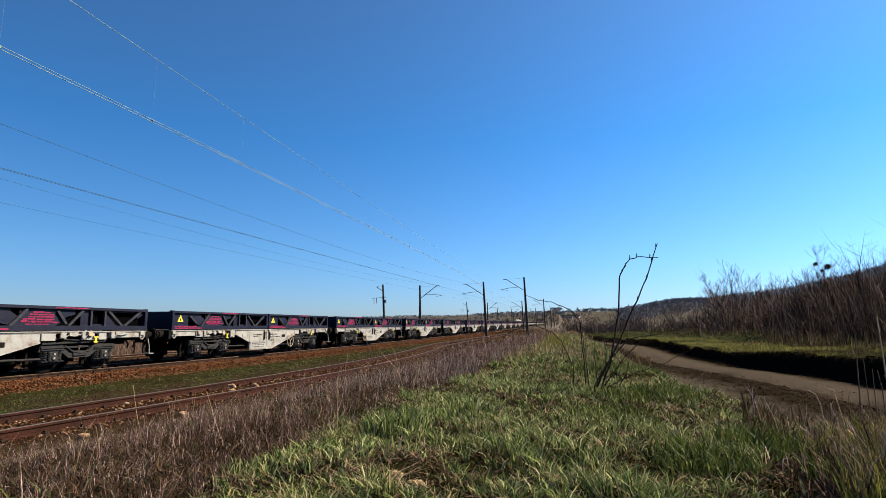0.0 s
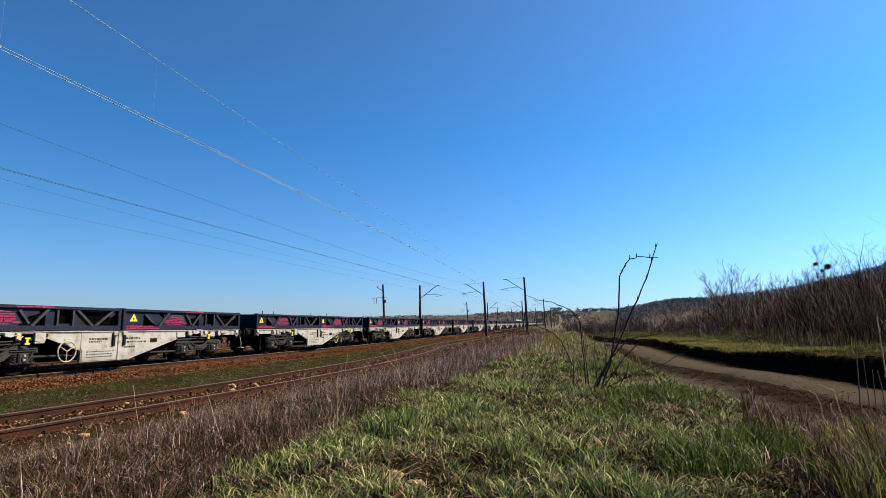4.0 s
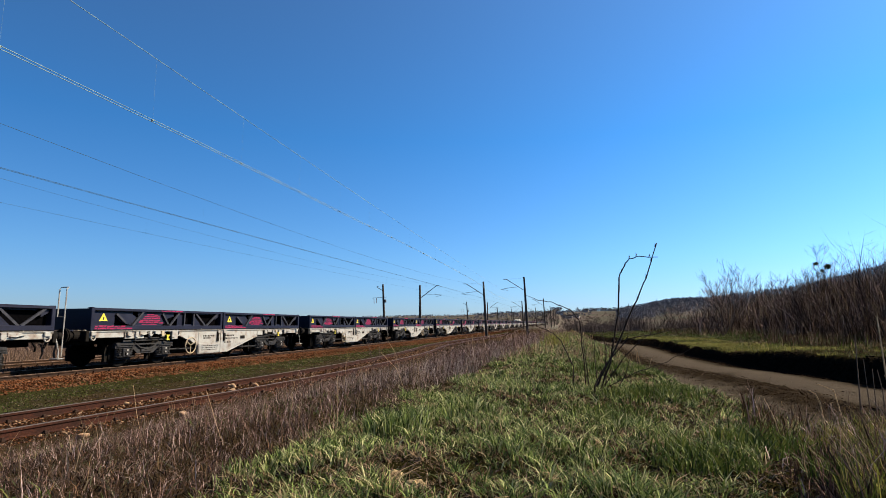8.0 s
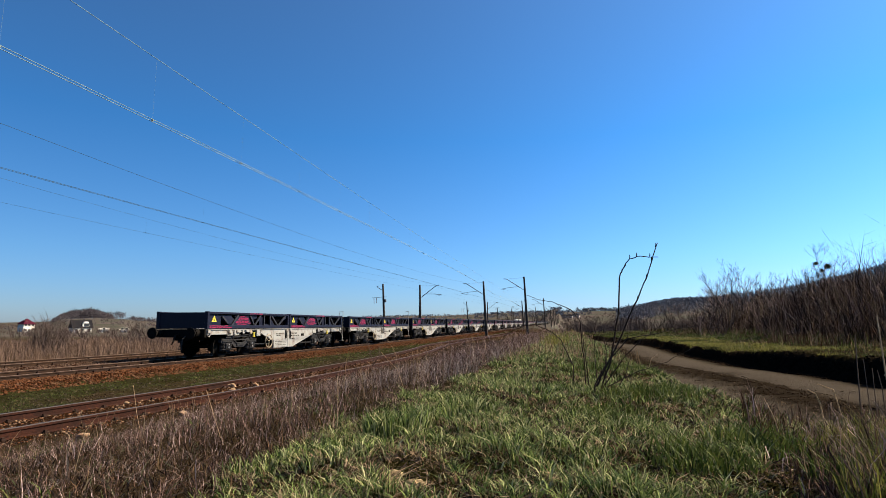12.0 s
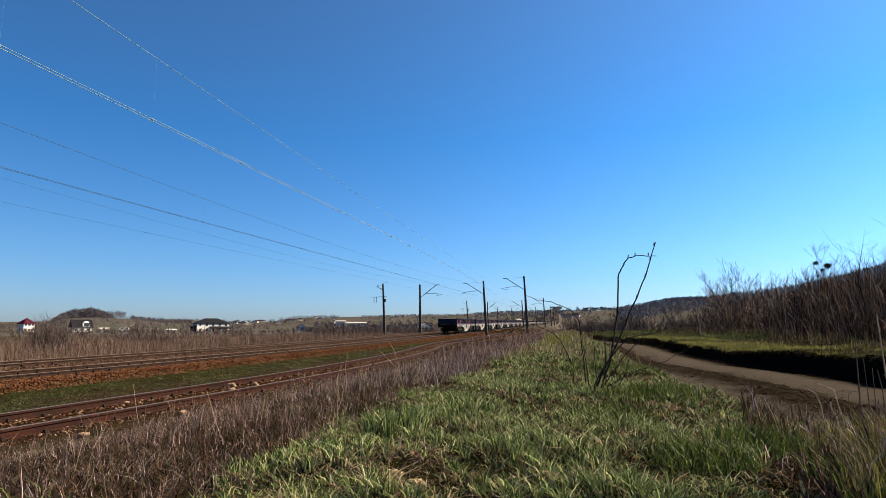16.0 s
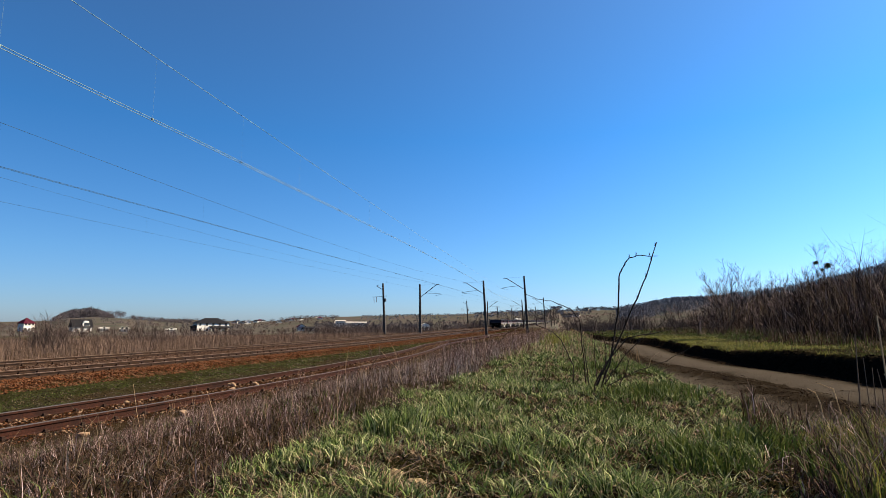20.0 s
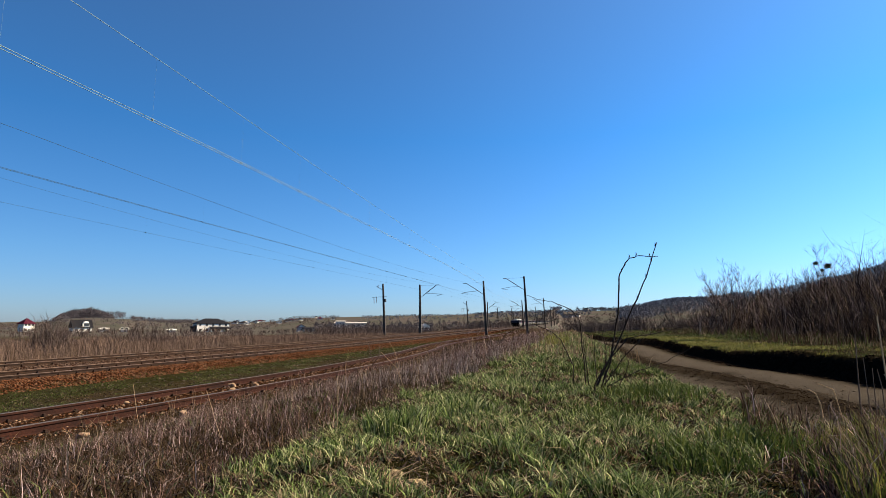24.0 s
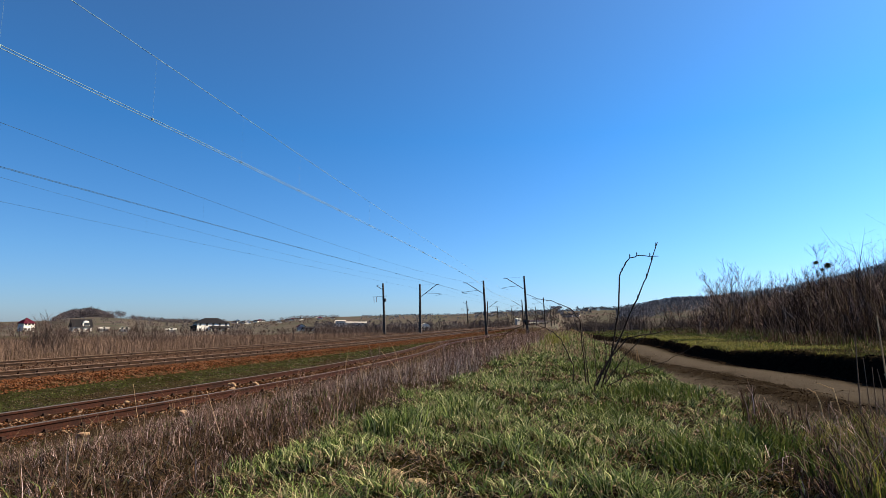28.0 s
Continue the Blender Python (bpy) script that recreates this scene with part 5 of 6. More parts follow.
    # near the eye on the road side: rank dry and green grass
    for n, mat, label, h0, sd in ((1800, STRAW, "rank dry grass at the road's edge", 0.15, 16), (5200, DEEP, "rank green grass at the road's edge", 0.14, 17), (9000, THATCH, "rank brown weeds at the road's edge", 0.16, 19), (2000, WEED, "rank dry weed stems at the road's edge", 0.2, 20)):
        y = rng.uniform(0.9, 3.4, n)
        x = ridge_edge(y) - 0.45 + 0.85 * rng.uniform(0, 1, n)
        ok = (wob(x, y, 3.0, 3) > -0.45) & (x > 0.24 * y)
        x, y = x[ok], y[ok]
        blades("rank_grass", x, y, h0 * rng.uniform(0.3, 0.95, len(x)) * np.clip(0.65 + 0.6 * wob(x, y, 7.0, 3), 0.15, 1.3), 0.0034 * rng.uniform(0.7, 1.5, len(x)), 0.4, mat, label, "grass", sd)
    for n, mat, label, h0, lean, sd in ((900, STRAW, "straw-coloured grass at the road's edge", 0.15, 0.5, 32), (4200, SALLOW, "yellow-green rank grass at the road's edge", 0.13, 0.4, 33), (5200, DEEP, "dark green rank grass at the road's edge", 0.13, 0.35, 34), (2600, BRUSH_SHADE, "dark dead growth at the road's edge", 0.13, 0.5, 35), (2200, WEED, "brown dead stems at the road's edge", 0.17, 0.35, 36)):
        y = rng.uniform(1.25, 2.9, n)
        x = (0.27 + 0.24 * rng.uniform(0, 1, n) ** 0.6) * y
        ok = (wob(x, y, 8.0, sd) > -0.35) & ((x > 0.37 * y) | (y > 2.0) | (mat is BRUSH_SHADE) | (mat is WEED))
        x, y = x[ok], y[ok]
        up = np.clip((x / y - 0.25) / 0.13, 0.3, 1.25)
        blades("rank_grass", x, y, h0 * up * rng.uniform(0.35, 1.1, len(x)), 0.0023 * rng.uniform(0.7, 1.5, len(x)), lean, mat, label, "grass", sd)
    # reeds beyond the line
    n = 80000
    y = -6 + 190 * rng.uniform(0, 1, n) ** 1.25
    u = -25.6 - 46 * rng.uniform(0, 1, n) ** 1.5
    x = u + bend(y)[0]
    h = (0.75 + 0.6 * rng.uniform(0, 1, n) + 0.25 * wob(x, y, 0.35, 2)) * (0.5 + 0.5 * smooth(-u, 25.5, 29)) * (1 - 0.35 * smooth(y, 60, 130))
    ok = wob(x, y, 0.22, 6) > -0.62
    blades("reeds", x[ok], y[ok], h[ok], (0.014 * np.maximum(1, np.hypot(x, y) / 40))[ok], 0.35, REED, "belt of tall dry reeds beyond the railway", "reeds", 18)


def thicket(name, px, py, h, k, width, material, label, category, seed, spread=0.35, kind="stuff", twig=1.0):
    """Bare stems at px, py, each with k forks and twigs."""
    rng = np.random.default_rng(seed)
    n = len(px)
    P0 = np.stack([px, py, ground_z(px, py) - 0.05], 1)
    tip = P0 + np.stack([rng.normal(0, spread, n) * h * 0.6, rng.normal(0, spread, n) * h * 0.6, h], 1)
    mid = (P0 + tip) / 2 + rng.normal(0, 0.06, (n, 3)) * h[:, None]
    A, B, C, W = [P0], [mid], [tip], [width]
    for j in range(k):
        f = rng.uniform(0.2, 0.95, n)[:, None]
        q0 = np.where(f < 0.5, P0 + (mid - P0) * f * 2, mid + (tip - mid) * (f - 0.5) * 2)
        ln = twig * h * rng.uniform(0.1, 0.42, n) * (1.15 - f[:, 0] * 0.6)
        a = rng.uniform(0, math.tau, n)
        e = rng.uniform(-0.1, 1.0, n)
        q2 = q0 + np.stack([np.cos(a) * ln * 0.85, np.sin(a) * ln * 0.85, ln * e], 1)
        A.append(q0), B.append((q0 + q2) / 2 + rng.normal(0, 0.07, (n, 3)) * ln[:, None]), C.append(q2), W.append(width * 0.45)
    A, B, C, W = (np.concatenate(v) for v in (A, B, C, W))
    ob = ribbons(name, A, B, C, W, material, np.arctan2(-A[:, 0], A[:, 1]) + rng.normal(0, 0.5, len(A)), seed)
    return tagged(ob, label, category, "", kind)


def shrubs_at(rng, bx, by, stems, spread):
    """Stem feet and leans for shrubs that fan out from their feet."""
    n = len(bx)
    x = np.repeat(bx, stems) + rng.normal(0, 0.12, n * stems)
    y = np.repeat(by, stems) + rng.normal(0, 0.12, n * stems)
    return x, y


def right_thicket():
    rng = np.random.default_rng(41)
    n = 2100
    y = log_y(rng, n, 15, 64)
    q = rng.uniform(0, 1, n)
    rf = road_far(np.minimum(y, 40))
    x = rf + 4.3 + 9 * q ** 1.3 + 0.9 * wob(y, y, 0.35, 2) + 3.0 * smooth(y, 24, 36)
    hb = (1.5 + 2.2 * rng.uniform(0, 1, n)) * (0.3 + 0.7 * smooth(x - rf - 3.0 * smooth(y, 24, 36), 4.2, 7.2)) * (1 + 0.3 * wob(x, y, 0.3, 3))
    k = 6
    X, Y = shrubs_at(rng, x, y, k, 0.4)
    H = np.repeat(hb, k) * rng.uniform(0.6, 1.15, n * k)
    W = 0.0095 * np.maximum(1, np.hypot(X, Y) / 17) * rng.uniform(0.6, 1.5, n * k)
    # half of the shrubs turn near-black, painting the thicket's inner shade
    dark = np.repeat(rng.uniform(0, 1, n) < 0.5, k)
    thicket("thicket", X[~dark], Y[~dark], H[~dark], 8, W[~dark], TWIG, "dense thicket of bare reddish-brown shrubs on the bank", "shrubs", 42, 0.42)
    thicket("thicket", X[dark] + 0.5, Y[dark] + 0.5, H[dark], 8, W[dark] * 1.7, BRUSH_SHADE, "dense bare shrubs coloured dark as the thicket's inner shade", "shrubs", 50, 0.42)
    # out of view on the right: unseen thicket added to shade the bank
    n = 560
    y = rng.uniform(8, 25, n)
    x = 0.46 * y + 2.6 + 7 * rng.uniform(0, 1, n)
    X, Y = shrubs_at(rng, x, y, 8, 0.4)
    h = rng.uniform(1.9, 2.7, n * 8)
    half = n * 4
    thicket("thicket", X[:half], Y[:half], h[:half], 7, 0.013 * rng.uniform(0.6, 1.5, half), TWIG, "unseen thicket going on along the bank, added for its shade", "shrubs", 47, 0.5)
    thicket("thicket", X[half:] + 0.4, Y[half:] + 0.4, h[half:], 7, 0.02 * rng.uniform(0.6, 1.5, half), BRUSH_SHADE, "unseen dark shrubs along the bank, added for their shade", "shrubs", 51, 0.5)
    n = 1300
    y = log_y(rng, n, 12, 60)
    x = road_far(np.minimum(y, 40)) + 3.0 + 2.5 * smooth(y, 24, 36) + 3.6 * rng.uniform(0, 1, n)
    thicket("tall_weeds", x, y, rng.uniform(0.25, 1.2, n), 5, 0.008 * np.maximum(1, np.hypot(x, y) / 16), REED, "dry tan tall weeds in front of the thicket", "weeds", 43)
    n = 800
    y = log_y(rng, n, 16, 60)
    x = road_far(np.minimum(y, 40)) + 4.6 + 2.5 * smooth(y, 24, 36) + 6.0 * rng.uniform(0, 1, n)
    thicket("pale_stems", x, y, rng.uniform(1.3, 3.6, n), 4, 0.0085 * np.maximum(1, np.hypot(x, y) / 18), STRAW, "pale leaning bare stems at the thicket's front", "shrubs", 46, 0.3, "stuff", 0.6)
    n = 300
    y = log_y(rng, n, 17, 55)
    x = road_far(np.minimum(y, 40)) + 7 + 2.5 * smooth(y, 24, 36) + 6 * rng.uniform(0, 1, n)
    thicket("thicket", x, y, rng.uniform(3.3, 4.4, n), 9, 0.008 * np.maximum(1, np.hypot(x, y) / 18), TWIG, "taller thin saplings rising from the thicket", "shrubs", 44, 0.2, "stuff", 0.5)
    # a denser, taller clump round the tree with mistletoe
    n = 120
    a, q = rng.uniform(0, math.tau, n), 2.3 * rng.uniform(0, 1, n) ** 0.6
    X, Y = shrubs_at(rng, 11.5 + q * np.cos(a), 31.2 + 1.4 * q * np.sin(a), 6, 0.4)
    H = np.repeat(3.4 * (1.0 - 0.3 * (q / 2.3) ** 2) * rng.uniform(0.75, 1.05, n), 6) * rng.uniform(0.7, 1.0, n * 6)
    thicket("thicket", X[::2], Y[::2], H[::2], 10, np.full(len(X[::2]), 0.017), TWIG, "taller dense bare shrubs round the tree with mistletoe", "shrubs", 52, 0.32, "stuff", 0.7)
    # every other stem in the shade colour, to darken the clump's inside
    thicket("thicket", X[1::2], Y[1::2], H[1::2], 10, np.full(len(X[1::2]), 0.026), BRUSH_SHADE, "dense bare shrubs coloured as shade round the tree with mistletoe", "shrubs", 53, 0.32, "stuff", 0.7)
    for i in range(12):
        sy = 24 + 2.6 * i
        sx = float(road_far(min(sy, 40))) + rng.uniform(3.6, 7.0)
        m = 7
        thicket("bare_shrub", np.full(m, sx) + rng.normal(0, 0.25, m), np.full(m, sy) + rng.normal(0, 0.2, m), rng.uniform(1.2, 2.4, m), 12, np.full(m, 0.0011 * sy), WOODS if i % 2 else TWIG, "branchy bare shrub in the grass before the thicket", "shrub", 300 + i, 0.55, "thing")["group"] = "shrubs on the bank"
    for sx, sy, sh in ((13.4, 19.5, 3.9), (13.9, 18.6, 3.7), (12.1, 20.2, 3.6), (12.7, 19.6, 3.4), (11.0, 23.0, 4.3), (14.6, 19.0, 4.1)):
        thicket("sapling", np.full(3, sx) + rng.normal(0, 0.1, 3), np.full(3, sy), np.full(3, sh) * rng.uniform(0.75, 1.05, 3), 14, np.full(3, 0.014), TWIG, "tall thin bare sapling above the thicket", "sapling", int(sx * 10), 0.06, "thing", 0.3)
    # low scrub at the road's end
    n = 280
    y = rng.uniform(60, 125, n)
    x = rng.uniform(-3, 26, n) + 0.05 * (y - 60)
    X, Y = shrubs_at(rng, x, y, 5, 0.4)
    H = np.repeat(rng.uniform(0.5, 2.7, n) * (0.5 + 0.5 * smooth(x, -2, 6)) * (1 + 0.4 * wob(x, y, 0.25, 3)), 5)
    thicket("thicket", X, Y, H, 10, np.full(len(X), 0.035), WOODS, "low brown scrub where the dirt road bends away", "shrubs", 45, 0.45)


def tree(x, y, height, seed, label, mistle=(), stems=5, wide=0.34):
    """A bare tree: stems that fan out from one foot, limbs and a crown of fine twigs."""
    rng = random.Random(seed)
    g = float(ground_z(x, y))
    root = thing("bare_tree", label, "tree", "bare trees", at=pose(x, y, g - 0.05))
    A, B, C, W = [], [], [], []

    def grow(p, d, ln, r, depth):
        d = d.normalized()
        m = p + d * ln * 0.5 + Vector((rng.gauss(0, 0.05), rng.gauss(0, 0.05), 0)) * ln
        e = p + d * ln + Vector((rng.gauss(0, 0.06), rng.gauss(0, 0.06), 0.06)) * ln
        if depth < 2:
            part("trunk" if depth == 0 else "limb", tube(bmesh.new(), [p, m, e], [r, r * 0.75, r * 0.45], 6), BARK, root, "", True)
        else:
            A.append(p), B.append(m), C.append(e), W.append(height * (0.0042, 0.003, 0.0022)[depth - 2])
        if depth == 4:
            return
        for i in range((4, 5, 5, 4)[depth]):
            f = rng.uniform(0.35, 1.0)
            o = p.lerp(m, f * 2) if f < 0.5 else m.lerp(e, f * 2 - 1)
            w = Vector((rng.gauss(0, 1), rng.gauss(0, 1), rng.gauss(0, 0.5)))
            grow(o, d + w.normalized() * 0.75 + Vector((0, 0, 0.12)), ln * rng.uniform(0.4, 0.68), r * 0.5, depth + 1)

    for i in range(stems):
        a = (i + rng.uniform(-0.3, 0.3)) * math.tau / stems
        q = wide * rng.uniform(0.4, 1.1)
        grow(Vector((math.cos(a) * 0.08, math.sin(a) * 0.08, 0)), Vector((math.cos(a) * q, math.sin(a) * q, 1)), height * rng.uniform(0.52, 0.66), height * 0.008, 0)
    crown = ribbons("crown", np.array(A), np.array(B), np.array(C), np.array(W), TWIG, np.array([math.atan2(-x, y) + rng.gauss(0, 0.5) for _ in A]), seed)
    crown.parent = root
    tagged(crown, "fine bare twigs")
    for mx, mz, r in mistle:
        n = 1100
        g2 = np.random.default_rng(seed)
        d = g2.normal(0, 1, (n, 3))
        d /= np.linalg.norm(d, axis=1)[:, None]
        c = np.array([mx, 0, mz])
        e = c + d * r * g2.uniform(0.35, 1, (n, 1)) * np.array([1.15, 1, 0.8])
        ball = ribbons("mistletoe", c + d * r * 0.1, (c + e) / 2 + g2.normal(0, 0.02, (n, 3)), e, np.full(n, r * 0.09), MISTLE, None, seed)
        ball.parent = root
        tagged(ball, "dark dense mistletoe clump")
    return root


SHOOT = surface("near_black_shoot_bark", (0.0112, 0.0077, 0.0063), (0.0315, 0.0224, 0.0182), 30, 0.8, 0, 0.4)
BARK = surface("dark_bark", (0.032, 0.024, 0.02), (0.088, 0.068, 0.056), 14, 0.9, 0, 0.6)


def trees():
    tree(9.33, 41.4, 3.95, 1, "wide bare many-stemmed tree standing over the bank", (), 7, 0.3)
    tree(10.76, 36.6, 3.2, 3, "bare slender tree rising from the thicket", (), 3, 0.05)
    tree(11.4, 31.2, 3.45, 4, "bare tree with dark mistletoe clumps", ((-0.2, 3.55, 0.15), (0.3, 3.4, 0.22), (0.05, 3.2, 0.12)), 6, 0.3)
    tree(12.4, 30.0, 2.7, 5, "bare low tree in the thicket", (), 4, 0.3)
    tree(12.6, 25.0, 2.9, 7, "bare tree at the thicket's tall end", (), 4, 0.2)
    tree(8.0, 52.0, 2.5, 8, "bare low tree far along the bank", (), 5, 0.4)


def twig_plant():
    """The tall bare shoots that stand close by; they sway a little."""
    root = thing("bare_shoot", "tall dark bare shoots with small buds in the grass", "shrub", at=pose(0.09, 3.55, 0.95))
    rng = random.Random(9)
    def stem(r, *pts):
        stems.append((((pts[0][0], pts[0][1], -0.1),) + pts, r))

    stems = []
    stem(0.0075, (-0.03, 0, 0.0), (0, 0, 0.07), (0.09, 0, 0.235), (0.182, 0.0, 0.438), (0.268, 0, 0.625), (0.318, 0.0, 0.76), (0.352, 0, 0.865))
    stem(0.0065, (0.0, 0.0, 0.0), (0.06, 0.0, 0.165), (0.112, 0.0, 0.438), (0.13, 0.0, 0.66), (0.146, 0.0, 0.71), (0.19, 0.0, 0.775), (0.25, 0.0, 0.785), (0.354, 0.0, 0.78))
    stem(0.004, (-0.09, 0.12, 0.1), (-0.11, 0.08, 0.4), (-0.15, 0.06, 0.46), (-0.21, 0.04, 0.49), (-0.28, 0.02, 0.52), (-0.36, 0.0, 0.53), (-0.43, -0.02, 0.56))
    stem(0.004, (-0.16, 0.21, 0.12), (-0.23, 0.17, 0.28), (-0.3, 0.14, 0.34), (-0.39, 0.12, 0.38), (-0.46, 0.1, 0.37), (-0.57, 0.08, 0.32), (-0.62, 0.08, 0.25))
    stem(0.0045, (-0.04, -0.17, 0.04), (0.04, -0.16, 0.17), (0.15, -0.16, 0.3), (0.31, -0.12, 0.33), (0.43, -0.09, 0.36), (0.54, -0.07, 0.37), (0.68, -0.03, 0.36))
    stem(0.0042, (0.01, -0.05, 0.02), (0.12, -0.04, 0.17), (0.22, -0.03, 0.28), (0.34, -0.02, 0.37), (0.4, -0.01, 0.43))
    stem(0.004, (0.03, -0.15, 0.03), (0.21, -0.12, 0.12), (0.36, -0.08, 0.17), (0.52, -0.06, 0.26))
    stem(0.004, (-0.07, 0.03, 0.05), (-0.09, 0.0, 0.23), (-0.1, -0.02, 0.34))
    stem(0.0045, (0.03, 0.05, 0.05), (0.04, 0.04, 0.23), (0.02, 0.02, 0.33))
    stem(0.004, (-0.02, 0.04, 0.05), (-0.03, 0.03, 0.16), (-0.03, 0.01, 0.29))
    stem(0.004, (0.08, -0.13, 0.01), (0.14, -0.13, 0.11), (0.16, -0.14, 0.19))
    for pts, r in stems:
        fine = []
        v = [Vector(p) for p in pts]
        for a, b in zip(v, v[1:]):
            for i in range(4):
                fine.append(a.lerp(b, i / 4) + Vector((rng.uniform(-1, 1), 0, rng.uniform(-1, 1))) * 0.003)
        fine.append(v[-1])
        n = len(fine)
        bm = bmesh.new()
        tube(bm, fine, [r * (1 - 0.7 * i / n) for i in range(n)], 6)
        s = part("stem", bm, SHOOT, root, "", True)
        if r > 0.004:
            for i in range(6, n, 3):
                bm = bmesh.new()
                p = fine[i] + Vector((rng.choice((-1, 1)) * r * 0.6, 0, 0))
                tube(bm, [p, p + Vector((0.004, 0, 0.012)), p + Vector((0.002, 0, 0.024))], [0.002, 0.0035, 0.0008], 5)
                part("bud", bm, SHOOT, s)
    return root


def stalk(x, y, pts, r, label, material=None):
    g = float(ground_z(x, y))
    root = thing("dry_stalk", label, "weed", "dry stalks by the road", at=pose(x, y, g))
    bm = bmesh.new()
    n = len(pts)
    tube(bm, [(0, 0, -0.03)] + pts, [r] + [r * (1 - 0.6 * i / n) for i in range(n)], 5)
    part("stem", bm, material or STALK, root)
    return root


STALK = surface("pale_dry_stalk", (0.202, 0.132, 0.0798), (0.429, 0.324, 0.206), 30, 0.85, 0, 0.3)
ridge_grass()
weed_bank()
other_grass()
right_thicket()
trees()
shoot = twig_plant()


def stalks():
    rng = random.Random(12)
    for i in range(16):
        y = rng.uniform(1.7, 3.4)
        x = (0.42 + rng.uniform(0, 0.16)) * y + 0.02
        h = rng.uniform(0.2, 0.5)
        b = rng.uniform(-0.08, 0.08)
        pts = [(b * 0.3, 0, h * 0.4), (b, 0, h * 0.85), (b + rng.uniform(-0.06, 0.06), 0, h)]
        stalk(x, y, pts, 0.0028, "pale dry stalk leaning at the road's edge")
    stalk(1.03, 2.31, [(-0.01, 0, 0.2), (-0.03, -0.01, 1.35 - float(ground_z(1.03, 2.31)))], 0.0032, "tall pale dry stalk at the road's edge")
    stalk(0.917, 2.285, [(0.0, 0, 0.15), (0.004, 0, 1.286 - float(ground_z(0.917, 2.285)))], 0.0025, "tall dark dry stalk at the road's edge", BARK)
    stalk(0.97, 2.3, [(0.0, 0, 0.1), (0.0, 0, 1.17 - float(ground_z(0.97, 2.3)))], 0.0018, "short dark dry stalk at the road's edge", BARK)
    stalk(1.078, 2.59, [(0.0, 0, 0.1), (-0.013, 0, 1.19 - float(ground_z(1.078, 2.59)))], 0.002, "short dark dry stalk at the road's edge", BARK)
    stalk(1.18, 3.0, [(0.0, 0, 0.3), (0.0, 0, 0.55)], 0.003, "thin dark dry stalk at the road's edge", BARK)


stalks()


OCHRE = surface("ochre_stone", (0.13, 0.09, 0.045), (0.36, 0.28, 0.16), 60, 0.9, 0, 0.6, (0.08, 0.06, 0.035), 25.0)


def stones():
    rng = random.Random(4)
    for x, y, sx, sy, sz in ((-0.465, 1.36, 0.036, 0.028, 0.02), (-0.38, 1.29, 0.024, 0.02, 0.018), (-0.43, 1.26, 0.022, 0.018, 0.012)):
        bm = bmesh.new()
        bmesh.ops.create_icosphere(bm, subdivisions=3, radius=1)
        for v in bm.verts:
            k = 0.9 + 0.55 * noise.noise(v.co * 1.9 + Vector((x * 50, y * 20, 0))) + 0.2 * noise.noise(v.co * 5 + Vector((y * 30, x * 40, 0)))
            v.co = Vector((v.co.x * sx * k, v.co.y * sy * k, v.co.z * sz * k))
        ob = finish("stone", bm, OCHRE)
        ob.matrix_basis = pose(x, y, float(ground_z(x, y)) + sz * 0.05, 0, 0, rng.uniform(0, 180))
        tagged(ob, "pale ochre stone lying in the short grass", "stone", "stones in the grass")
    for x, y, s in ((-9.0, 13.4, 0.13), (-8.6, 13.9, 0.09), (-8.45, 12.6, 0.1), (-9.15, 10.0, 0.07), (-7.0, 9.0, 0.09), (-6.9, 6.8, 0.1)):
        bm = bmesh.new()
        bmesh.ops.create_icosphere(bm, subdivisions=2, radius=s * 0.75)
        for v in bm.verts:
            v.co *= 1 + 0.75 * noise.noise(v.co * 11 + Vector((x, y, 0)))
            v.co.z *= 0.6
        ob = finish("stone", bm, PALE)
        ob.matrix_basis = pose(x, y, float(ground_z(x, y)) + s * 0.35)
        tagged(ob, "pale stone lying by the siding rails", "stone", "stones by the siding")


stones()


def broken_stem(x, y, z, pts, r, label, material):
    root = thing("dead_stem", label, "weed", "dead stems in the weeds", at=pose(x, y, z))
    n = len(pts)
    part("stem", tube(bmesh.new(), pts, [r * (1 - 0.5 * i / n) for i in range(n)], 6), material, root, "", True)
    return root


